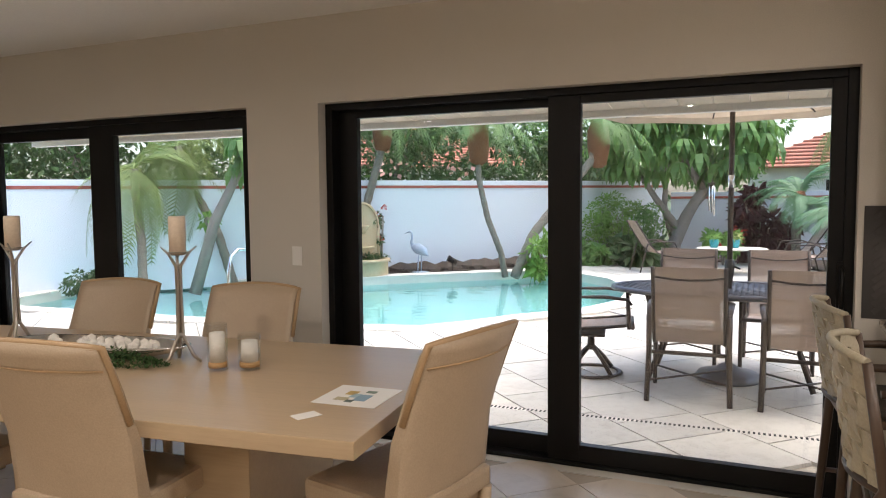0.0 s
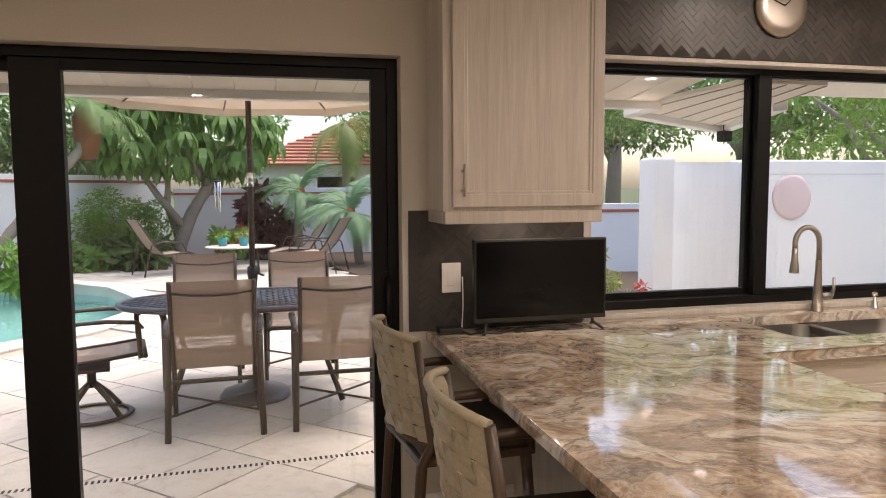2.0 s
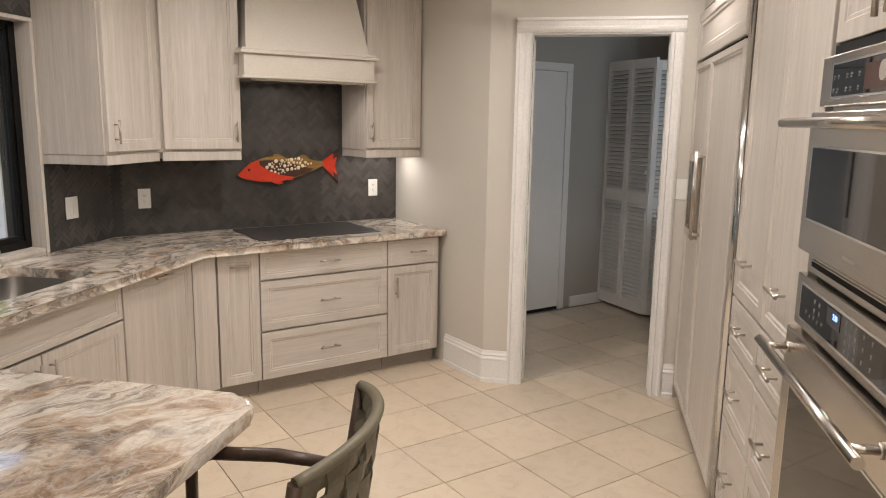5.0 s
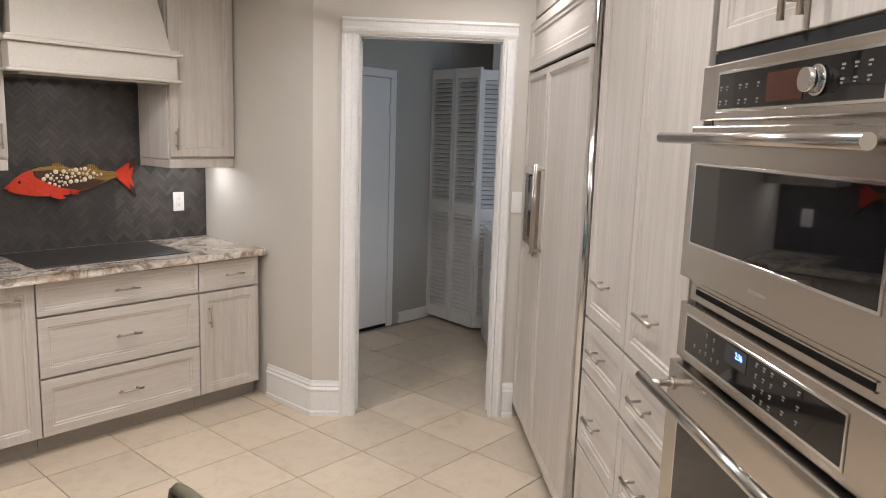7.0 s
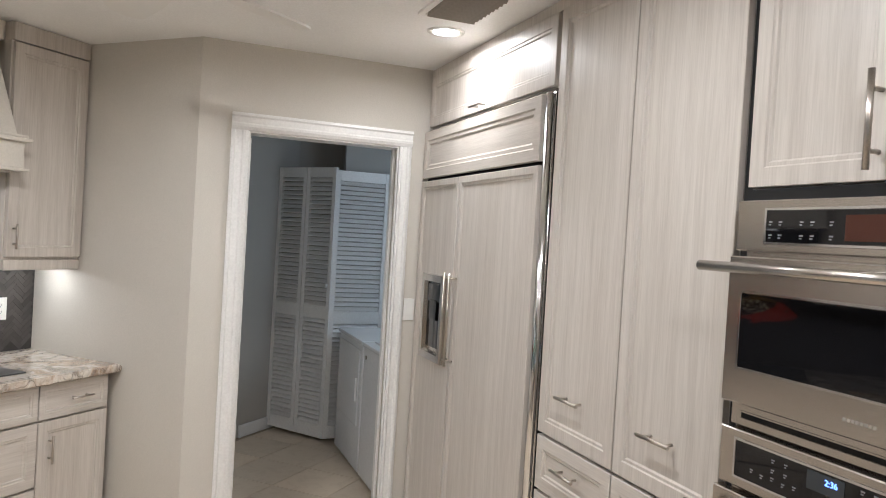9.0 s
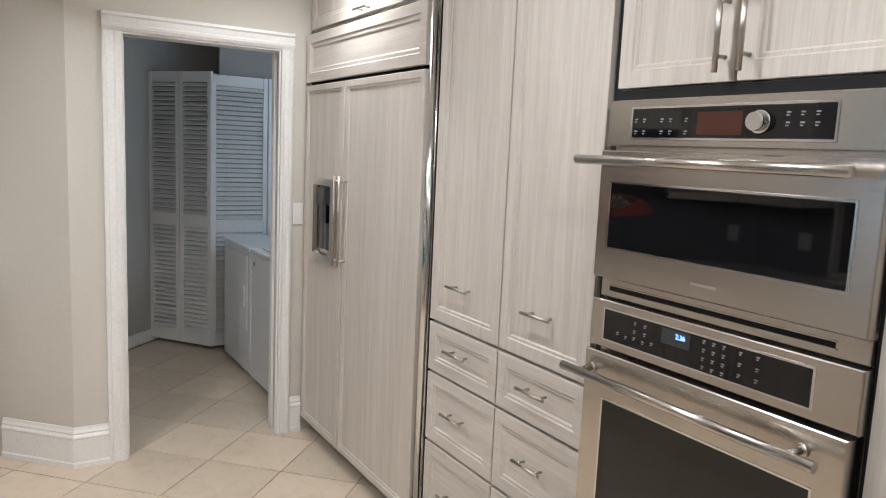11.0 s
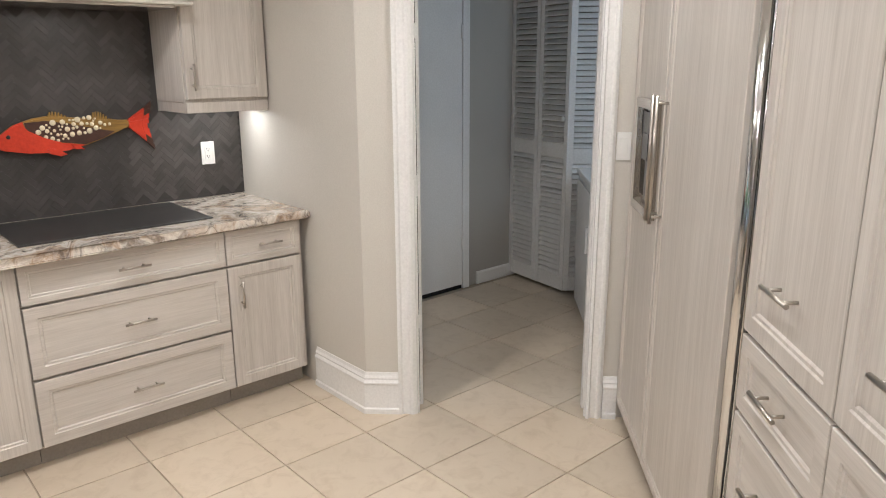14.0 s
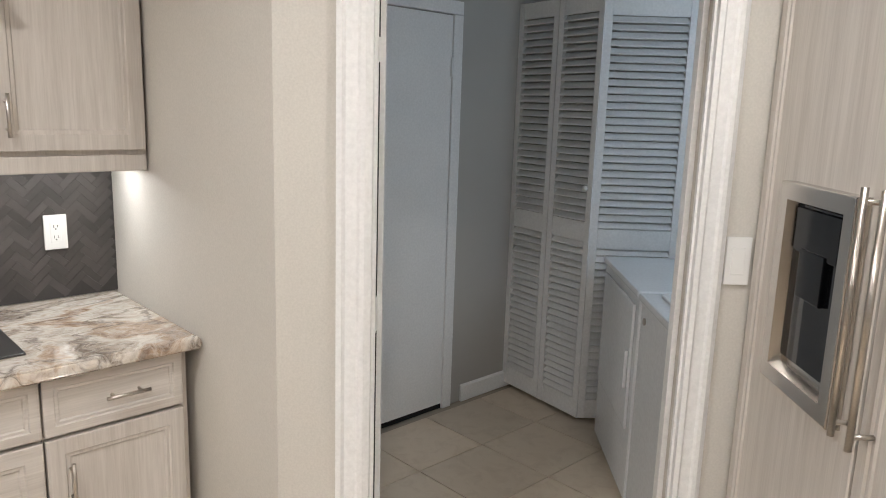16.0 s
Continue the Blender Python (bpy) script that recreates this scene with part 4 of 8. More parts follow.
part("knob", bm, M_CHROME, cp, "polished steel knob")
dr = bezel("door", ov, X0, X1, 1.308, 1.655, YF - 0.038, 0, 0)
inset(dr, X0 + 0.04, X0 + 0.712, 1.388, 1.575, YF - 0.038, M_GLOSSBLACK, "door_glass")
bm = bm_new()
for i in range(8):
    box(bm, X0 + 0.335 + i * 0.0095, X0 + 0.342 + i * 0.0095, YF - 0.0388, YF - 0.0378, 1.340, 1.347)
part("badge", bm, M_TOE, dr, "small dark maker's mark drawn as bars")
bm = bm_new()
rod(bm, (X0 - 0.035, YF - 0.095, 1.628), (X1 - 0.035, YF - 0.095, 1.628), 0.0125, seg=18)
for x in (X0 + 0.02, X1 - 0.09):
    rod(bm, (x, YF - 0.036, 1.628), (x, YF - 0.095, 1.628), 0.009, seg=12)
part("handle", bm, M_STEEL, dr, "long round steel handle")
bm = bm_new()
rings_panel(bm, X0 + 0.01, X1 - 0.002, 1.252, 1.304, YF - 0.012, [(0.0, 0.002), (0.002, 0.0)], 0.02)
box(bm, X0 + 0.04, X1 - 0.07, YF - 0.016, YF - 0.0125, 1.268, 1.271)
box(bm, X0 + 0.04, X1 - 0.07, YF - 0.016, YF - 0.0125, 1.285, 1.288)
part("vent_trim", bm, M_STEEL, ov)
bm = bm_new()
# The slot's shade is a black strip on the trim.
box(bm, X0 + 0.044, X1 - 0.074, YF - 0.0136, YF - 0.0124, 1.272, 1.2845)
part("vent_slot_shade", bm, M_GAPSHADE, ov)

wo = thing("wall_oven", PS, "stainless steel single wall oven with digital clock", "oven")
carcass(wo, X0 + 0.004, X1 - 0.004, YF + 0.01, -0.06, 0.45, 1.25, "body", M_STEEL)
cp = bezel("control_panel", wo, X0, X1 - 0.0, 1.112, 1.246, YF - 0.03, 0, 0)
pg = inset(cp, X0 + 0.045, X0 + 0.662, 1.132, 1.228, YF - 0.03, M_GLOSSBLACK, "panel_glass")
marks(pg, [(X0 + 0.10 + 0.03 * i, 1.165 - 0.004 * (i % 2)) for i in range(5)] + [(X0 + 0.16 + 0.035 * i, 1.205 - 0.022 * j) for i in range(2) for j in range(2)] + [(X0 + 0.38 + 0.028 * i, 1.212 - 0.021 * j) for i in range(3) for j in range(4)] + [(X0 + 0.48 + 0.045 * i, 1.210 - 0.026 * j) for i in range(2) for j in range(3)], YF - 0.03, 0.009)
bm = bm_new()
box(bm, X0 + 0.255, X0 + 0.345, YF - 0.0328, YF - 0.0318, 1.178, 1.218)
part("display", bm, material("display_window", (0.04, 0.045, 0.05), 0.12), pg, "dark grey clock display")
writing("2:36", 0.018, M_DIGIT, pg, pose(X0 + 0.315, YF - 0.0336, 1.203, 90, 0, 0), "clock_digits")
dr = bezel("door", wo, X0, X1 - 0.008, 0.455, 1.103, YF - 0.045, 0, 0)
inset(dr, X0 + 0.075, X0 + 0.69, 0.52, 0.98, YF - 0.045, material("oven_window", (0.010, 0.010, 0.009), 0.05), "door_glass")
bm = bm_new()
rod(bm, (X0 - 0.025, YF - 0.105, 1.05), (X1 - 0.035, YF - 0.105, 1.05), 0.0125, seg=18)
for x in (X0 + 0.03, X1 - 0.10):
    rod(bm, (x, YF - 0.043, 1.05), (x, YF - 0.105, 1.05), 0.009, seg=12)
    rod(bm, (x, YF - 0.044, 1.05), (x, YF - 0.052, 1.05), 0.016, seg=14)
part("handle", bm, M_STEEL, dr, "long round steel handle")
bm = bm_new()
# Black boxes in place of the shade around the ovens.
box(bm, X1 + 0.0005, sx(1.353), YF + 0.005, -0.06, 0.45, 1.812)
box(bm, X0, X1, YF + 0.003, YF + 0.009, 1.7885, 1.8165)
box(bm, sx(2.1455), X0 - 0.0005, YF + 0.02, -0.06, 0.0, 2.5)
part("side_gap_shade", bm, M_GAPSHADE, wo)


# ---- switches, outlets, small kitchen things ----
def plate(m, label, kind, w=0.072, h=0.118):
    t = thing("outlet" if kind == "outlet" else "light_switch", m, label, kind)
    bm = bm_new()
    box(bm, -w / 2, w / 2, -0.0065, -0.0005, -h / 2, h / 2, 0.002)
    p = part("plate", bm, M_WHITEPL, t)
    n = 2 if w > 0.09 else 1
    for i in range(n):
        cx = (i - (n - 1) / 2) * 0.046
        bm = bm_new()
        if kind == "outlet" and i == n - 1:
            box(bm, cx - 0.017, cx + 0.017, -0.0085, -0.0066, -0.034, 0.034, 0.001)
            part("socket_face", bm, M_WHITEPL, p)
            bm = bm_new()
            for z in (-0.02, 0.016):
                box(bm, cx - 0.007, cx - 0.005, -0.0089, -0.0086, z, z + 0.009)
                box(bm, cx + 0.005, cx + 0.007, -0.0089, -0.0086, z, z + 0.008)
                rod(bm, (cx, -0.0086, z - 0.005), (cx, -0.0089, z - 0.005), 0.0025, seg=8)
            part("slots", bm, M_PLASTIC, p)
        else:
            rings_panel(bm, cx - 0.016, cx + 0.016, -0.033, 0.033, -0.0072, [(0.0, -0.001), (0.001, -0.0015)], 0.0006)
            part("rocker", bm, M_WHITEPL, p)
    return t


plate(P45 @ pose(1.712, -0.0115, 1.145), "white double socket on the dark splashback", "outlet")
plate(P45 @ pose(0.165, -0.0115, 1.135), "white double socket on the dark splashback", "outlet")
plate(pose(3.515, NY - 0.0115, 1.13), "white double switch on the dark splashback", "switch", 0.092)
plate(pose(0.815, NY - 0.0115, 1.137), "white rocker switch on the dark splashback", "switch", 0.082, 0.125)
plate(pose(-2.42, NY - 0.0005, 1.118), "white rocker switch on the wall", "switch")
plate(pose(4.4595, 0.690, 1.255, 0, 0, -90), "white switch beside the doorway", "switch", 0.06)

tv = thing("television", pose(1.17, 3.82, TOP), "small flat black television on the worktop", "television")
bm = bm_new()
box(bm, -0.293, 0.293, -0.012, 0.018, 0.045, 0.388, 0.004)
box(bm, -0.2, 0.2, 0.0185, 0.045, 0.07, 0.25, 0.01)
part("cabinet", bm, M_PLASTIC, tv)
bm = bm_new()
box(bm, -0.283, 0.283, -0.0135, -0.0122, 0.065, 0.378)
part("screen", bm, M_SCREEN, tv, "dark switched-off screen")
for s in (-1, 1):
    bm = bm_new()
    tube(bm, [(s * 0.235, 0.0, 0.05), (s * 0.24, 0.0, 0.028), (s * 0.262, -0.05, 0.006)], [0.008, 0.007, 0.006], 8)
    tube(bm, [(s * 0.24, 0.0, 0.028), (s * 0.258, 0.06, 0.006)], [0.007, 0.006], 8)
    part("foot", bm, M_PLASTIC, tv)
bm = bm_new()
box(bm, -0.05, 0.05, -0.035, 0.035, 0.0, 0.026, 0.004)
single("set_top_box", bm, M_PLASTIC, pose(0.79, 3.87, TOP), "small flat black box on the worktop", "box")
bm = bm_new()
tube(bm, [(0.84, 3.86, 0.92), (0.86, 3.80, 0.919), (0.9, 3.82, 0.921), (0.98, 3.80, 0.919), (1.06, 3.84, 0.919), (1.12, 3.80, 0.919), (1.2, 3.83, 0.919), (1.28, 3.80, 0.919), (1.3, 3.85, 0.919)], 0.004, 6)
single("power_cord", bm, M_PLASTIC, pose(0, 0, 0), "loose black cable on the worktop", "cable")
bm = bm_new()
tube(bm, [(0.862, NY - 0.02, 1.14), (0.862, NY - 0.03, 1.02), (0.858, NY - 0.03, 0.95), (0.85, NY - 0.05, 0.92)], 0.003, 6)
single("power_cord", bm, M_WHITEPL, pose(0, 0, 0), "thin white cable down the splashback", "cable")

clock = thing("wall_clock", pose(2.39, NY - 0.012, 2.335, 90, 0, 0), "round brushed steel wall clock above the window", "clock")
bm = bm_new()
lathe(bm, [(0.0, 0.028), (0.09, 0.028), (0.125, 0.024), (0.138, 0.012), (0.14, 0.0), (0.0, 0.0)], 40)
part("case", bm, M_NICKEL, clock)
bm = bm_new()
for a, ln in ((40, 0.06), (160, 0.085)):
    d = Vector((math.cos(radians(a)), math.sin(radians(a)), 0))
    rod(bm, Vector((0, 0, 0.031)), d * ln + Vector((0, 0, 0.031)), 0.0025, seg=6)
part("pointers", bm, M_PLASTIC, clock)

# carved fish
M_FISHRED = speckled("red_lacquer", (0.55, 0.03, 0.012), (0.68, 0.06, 0.02), 14, 0.35, 0.3, 70)
M_FISHGOLD = grained("gold_wood", (0.38, 0.22, 0.045), (0.07, 0.035, 0.012), (3, 50, 60), 0.4)
M_FISHDARK = speckled("dark_fish_paint", (0.045, 0.018, 0.012), (0.075, 0.03, 0.018), 20, 0.45, 0.2, 80)
M_BONE = speckled("bone_scales", (0.72, 0.62, 0.42), (0.80, 0.71, 0.52), 30, 0.45, 0.1, 90)
fish = thing("fish_sculpture", P45 @ pose(1.075, -0.012, 1.305), "carved wooden fish painted red and gold with bone scales", "wall sculpture")


def flat_shape(bm, outline, y0, y1, bevel=0.006):
    a = [bm.verts.new((x, y1, z)) for x, z in outline]
    b = [bm.verts.new((x, y0, z)) for x, z in outline]
    n = len(outline)
    bm.faces.new(a)
    f = bm.faces.new(b[::-1])
    for i in range(n):
        bm.faces.new((a[i], a[(i + 1) % n], b[(i + 1) % n], b[i]))
    if bevel:
        bmesh.ops.bevel(bm, geom=list(f.edges), offset=bevel, segments=2, affect="EDGES")


FISH = [(-0.345, -0.045), (-0.30, 0.0), (-0.25, 0.035), (-0.17, 0.062), (-0.11, 0.07), (-0.03, 0.062), (0.07, 0.05), (0.16, 0.04), (0.25, 0.034), (0.25, 0.002), (0.18, -0.015), (0.12, -0.045), (0.05, -0.068), (-0.03, -0.082), (-0.1, -0.09), (-0.2, -0.085), (-0.29, -0.07)]
SCALES = [(-0.205, 0.045), (-0.12, 0.05), (-0.02, 0.032), (0.10, 0.0), (0.175, -0.014), (0.12, -0.042), (0.04, -0.066), (-0.06, -0.05), (-0.14, -0.026), (-0.2, 0.008)]
bm = bm_new()
flat_shape(bm, FISH, -0.026, -0.001)
part("body", bm, M_FISHGOLD, fish, "streaked brown and gold wooden body")
bm = bm_new()
flat_shape(bm, [(-0.349, -0.045), (-0.30, 0.003), (-0.25, 0.038), (-0.212, 0.05), (-0.202, 0.008), (-0.14, -0.028), (-0.06, -0.052), (0.04, -0.069), (-0.03, -0.086), (-0.1, -0.094), (-0.2, -0.089), (-0.29, -0.073), (-0.335, -0.058), (-0.30, -0.046)], -0.034, -0.0265)
part("head", bm, M_FISHRED, fish, "red lacquered head and belly")
bm = bm_new()
flat_shape(bm, SCALES, -0.0285, -0.0265, 0.0)
part("scale_bed", bm, M_FISHDARK, fish, "dark brown ground between the scales")
bm = bm_new()
rnd = random.Random(8)
discs = []
for k in range(900):
    u, z, q = rnd.uniform(-0.2, 0.17), rnd.uniform(-0.065, 0.05), rnd.choice((0.0135, 0.012, 0.010, 0.0075, 0.0055))
    if inside(u, z, SCALES) and all((u - a) ** 2 + (z - b) ** 2 > ((q + c) * 1.02) ** 2 for a, b, c in discs):
        discs.append((u, z, q))
        lathe(bm, [(0.0, 0.0045), (q * 0.7, 0.004), (q, 0.0)], 9, (u, -z, 0))
bmesh.ops.rotate(bm, verts=bm.verts, cent=(0, 0, 0), matrix=Matrix.Rotation(radians(90), 3, "X"))
bmesh.ops.translate(bm, verts=bm.verts, vec=(0, -0.0287, 0))
tagged(part("scale_field", bm, M_BONE, fish, "cream bone scales of many sizes"), kind="stuff")
for k in range(9):
    f = k / 8
    tip = (0.335 + 0.026 * abs(2 * f - 1), 0.105 - 0.21 * f)
    mid = ((0.25 + 2 * tip[0]) / 3, (0.018 + 2 * tip[1]) / 3)
    w0, w1 = 0.0022, 0.013
    bm = bm_new()
    flat_shape(bm, [(0.24, 0.03 - 0.024 * f + w0), (0.24, 0.03 - 0.024 * f - w0), (mid[0], mid[1] - w1 * 0.8), (mid[0], mid[1] + w1 * 0.8)][::-1], -0.022 - 0.003 * (k % 2), -0.003, 0.002)
    part("tail_ray", bm, M_FISHRED, fish, "red tail fin ray")
    bm = bm_new()
    flat_shape(bm, [(mid[0], mid[1] + w1 * 0.8), (mid[0], mid[1] - w1 * 0.8), (tip[0], tip[1] - w1), (tip[0], tip[1] + w1)][::-1], -0.019 - 0.003 * (k % 2), -0.003, 0.002)
    part("tail_tip", bm, M_FISHDARK if k in (0, 1, 7, 8) else M_FISHRED, fish)
for u0, u1, base, rise in ((-0.10, 0.0, 0.062, 0.03), (0.085, 0.175, 0.042, 0.042)):
    bm = bm_new()
    for k in range(9):
        f = k / 8
        x = u0 + (u1 - u0) * f
        h = rise * (0.45 + 0.55 * math.sin(math.pi * min(1.0, 0.25 + f)))
        flat_shape(bm, [(x - 0.006, base - 0.02 * f), (x + 0.008, base - 0.02 * f), (x + 0.008, base + h - 0.02 * f), (x + 0.004, base + h - 0.02 * f)][::-1], -0.016, -0.006, 0.0)
    part("dorsal_fin", bm, M_FISHGOLD, fish, "spiky golden dorsal fin")
for outline in ([(-0.13, -0.07), (-0.09, -0.075), (-0.045, -0.105), (-0.075, -0.112), (-0.12, -0.098)], [(-0.03, -0.055), (0.01, -0.07), (0.03, -0.088), (-0.01, -0.085)]):
    bm = bm_new()
    flat_shape(bm, outline[::-1], -0.040, -0.03, 0.003)
    part("fin", bm, M_FISHRED, fish, "red belly fin with dark rays")
bm = bm_new()
lathe(bm, [(0.0, 0.005), (0.007, 0.003), (0.009, 0.0)], 12)
bmesh.ops.rotate(bm, verts=bm.verts, cent=(0, 0, 0), matrix=Matrix.Rotation(radians(90), 3, "X"))
bmesh.ops.translate(bm, verts=bm.verts, vec=(-0.275, -0.034, -0.012))
part("eye", bm, M_PLASTIC, fish)

# ---- ceiling fittings ----
WARM = (1.0, 0.905, 0.825)
for x, y in CANS:
    t = thing("recessed_light", pose(x, y, CEIL), "lit white recessed ceiling downlight from a partly added set", "ceiling light", "recessed ceiling lights")
    bm = bm_new()
    lathe(bm, [(0.058, -0.002), (0.062, -0.006), (0.082, -0.004), (0.084, 0.0)], 28)
    part("trim_ring", bm, M_WHITEPL, t)
    bm = bm_new()
    lathe(bm, [(0.0, -0.003), (0.0575, -0.0025)], 28)
    part("lens", bm, M_LENS, t, "glowing lens")
    lamp("AREA", "can_light", pose(x, y, CEIL - 0.012), CAN_W * (0.6 if (x, y) == (3.73, 0.84) else 0.8 if x < 0 else 1.0), WARM, shape="DISK", size=0.11, spread=radians(172))
vent = thing("ceiling_vent", pose(3.33, 0.91, CEIL, 0, 0, 0), "grey slatted ceiling air vent", "air vent")
bm = bm_new()
for a in ((-0.2, 0.2, -0.13, -0.105), (-0.2, 0.2, 0.105, 0.13), (-0.2, -0.175, -0.1045, 0.1045), (0.175, 0.2, -0.1045, 0.1045)):
    box(bm, *a, -0.012, -0.0005, 0.002)
part("frame", bm, M_TRIM, vent)
bm = bm_new()
# Black sheet that paints the shade behind the slats.
box(bm, -0.174, 0.174, -0.104, 0.104, -0.003, -0.001)
part("backing", bm, M_GAPSHADE, vent)
for i in range(9):
    bm = bm_new()
    box(bm, -0.0165, 0.0165, -0.103, 0.103, -0.001, 0.001)
    s = part("slat", bm, M_TOE, vent)
    s.matrix_basis = pose(-0.15 + i * 0.0375, 0, -0.013, 0, 38, 0)
fan = thing("ceiling_fan", pose(3.22, 1.94, CEIL), "white five-blade ceiling fan at rest", "ceiling fan")
bm = bm_new()
lathe(bm, [(0.0, -0.03), (0.06, -0.03), (0.075, -0.002), (0.0, -0.002)], 24)
part("canopy", bm, M_WHITEPL, fan)
bm = bm_new()
lathe(bm, [(0.0, -0.185), (0.06, -0.178), (0.1, -0.155), (0.112, -0.13), (0.112, -0.09), (0.07, -0.06), (0.02, -0.055), (0.015, -0.03), (0.0, -0.03)], 28)
part("motor", bm, M_WHITEPL, fan)
for k in range(5):
    bm = bm_new()
    slab(bm, [(0.12, -0.045), (0.3, -0.07), (0.51, -0.078)] + arc(0.51, 0.0, 0.078, -90, 90, 8)[1:-1] + [(0.51, 0.078), (0.3, 0.07), (0.12, 0.045)], -0.004, 0.004)
    b = part("blade", bm, M_WHITEPL, fan)
    b.matrix_basis = pose(0, 0, -0.125, 11, 0, 21 + 72 * k)
    bm = bm_new()
    box(bm, 0.10, 0.2, -0.02, 0.02, -0.120, -0.113, 0.003)
    i_ = part("blade_iron", bm, M_WHITEPL, fan)
    i_.matrix_basis = pose(0, 0, 0, 0, 0, 21 + 72 * k)
# lamps under the wall cabinets
lamp("AREA", "cabinet_light", P45 @ pose(1.70, -0.2, 1.405), 0.55, (1.0, 0.93, 0.86), size=0.3, size_y=0.05)
lamp("AREA", "cabinet_light", PN @ pose(1.10, -0.16, 1.405), 0.5, (1.0, 0.88, 0.76), size=0.3, size_y=0.05)
lamp("AREA", "hood_light", P45 @ pose(1.07, -0.32, 1.832), 0.4, WARM, size=0.3, size_y=0.06)


# ---- laundry ----
flush = thing("door_4", P45 @ pose(0, 0, 0), "closed white flush door in the laundry", "door", kind="structure")
s0, s1 = 2.755, 3.55
bm = bm_new()
box(bm, s0, s1, -0.012, -0.001, 0.03, 2.04, 0.002)
part("door_leaf", bm, M_TRIM, flush)
bm = bm_new()
# Black strip as the shade below the door leaf.
box(bm, s0, s1, -0.006, -0.001, 0.001, 0.029)
part("door_gap_shade", bm, M_GAPSHADE, flush)
for a, b, z0, z1 in ((s0 - 0.065, s0 - 0.003, 0, 2.045), (s1 + 0.003, s1 + 0.065, 0, 2.045), (s0 - 0.065, s1 + 0.065, 2.046, 2.11)):
    bm = bm_new()
    box(bm, a, b, -0.02, -0.001, z0, z1, 0.004)
    part("casing", bm, M_TRIM, flush)
for z in (0.30, 1.75):
    bm = bm_new()
    rod(bm, (s1 - 0.004, -0.016, z), (s1 - 0.004, -0.016, z + 0.09), 0.006, seg=8)
    part("hinge", bm, M_WHITEPL, flush)
bm = bm_new()
run_profile(bm, [(6.51, 1.334), (6.85, 0.994)], [(0.002, 0), (0.016, 0), (0.014, 0.085), (0.006, 0.095), (0.002, 0.095)], -1)
structure("baseboard", bm, M_TRIM, "white painted baseboard in the laundry")


def louvre(name_pose, w, h, mids=(0.98,)):
    t = thing("louvred_door", name_pose, "white wooden louvred bifold closet door", "closet door", "louvred bifold doors")
    rails = [0.0, *mids, h]
    for a, b in ((0, 0.035), (w - 0.035, w)):
        bm = bm_new()
        box(bm, a, b, -0.028, 0.0, 0, h, 0.002)
        part("stile", bm, M_TRIM, t)
    zs = [(0.0, 0.10), *[(m - 0.05, m + 0.05) for m in mids], (h - 0.08, h)]
    for a, b in zs:
        bm = bm_new()
        box(bm, 0.0355, w - 0.0355, -0.026, -0.002, a, b, 0.002)
        part("rail", bm, M_TRIM, t)
    bm = bm_new()
    box(bm, 0.0, w - 0.071, -0.019, 0.019, -0.0035, 0.0035)
    me = mesh_from(bm, "slat", M_TRIM)
    for (_, lo), (hi, _) in zip(zs, zs[1:]):
        n = int((hi - lo) / 0.036)
        for i in range(n):
            ob = new("slat", me)
            ob.parent = t
            ob.matrix_basis = pose(0.0355, -0.014, lo + (i + 0.5) * (hi - lo) / n, 42, 0, 0)
    return t


ang = math.degrees(math.atan2(0.70 - 1.06, 6.29 - 6.78))
L1 = Vector((6.78, 1.06, 0))
dv = (Vector((6.29, 0.70, 0)) - L1).normalized()
for k in (0, 1):
    p = L1 + dv * (0.307 * k)
    t = louvre(pose(p.x, p.y, 0.03, 0, 0, ang), 0.302, 2.12, (0.98,))
    if k == 0:
        for z in (0.35, 1.72):
            bm = bm_new()
            box(bm, -0.03, 0.0, -0.034, -0.029, z, z + 0.08, 0.001)
            part("hinge", bm, M_WHITEPL, t)
    else:
        bm = bm_new()
        lathe(bm, [(0.0, 0.03), (0.014, 0.026), (0.016, 0.016), (0.006, 0.0), (0, 0)], 14, (0, 0, 0))
        bmesh.ops.rotate(bm, verts=bm.verts, cent=(0, 0, 0), matrix=Matrix.Rotation(radians(90), 3, "X"))
        bmesh.ops.translate(bm, verts=bm.verts, vec=(0.27, -0.028, 1.2))
        part("knob", bm, M_WHITEPL, t)
for k in range(3):
    louvre(pose(6.305, 0.715 - 0.44 * k, 0.03, 0, 0, -90), 0.432, 2.10, (0.95,))
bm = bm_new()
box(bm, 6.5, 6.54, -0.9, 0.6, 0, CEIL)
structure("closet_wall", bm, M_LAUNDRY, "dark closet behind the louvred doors")


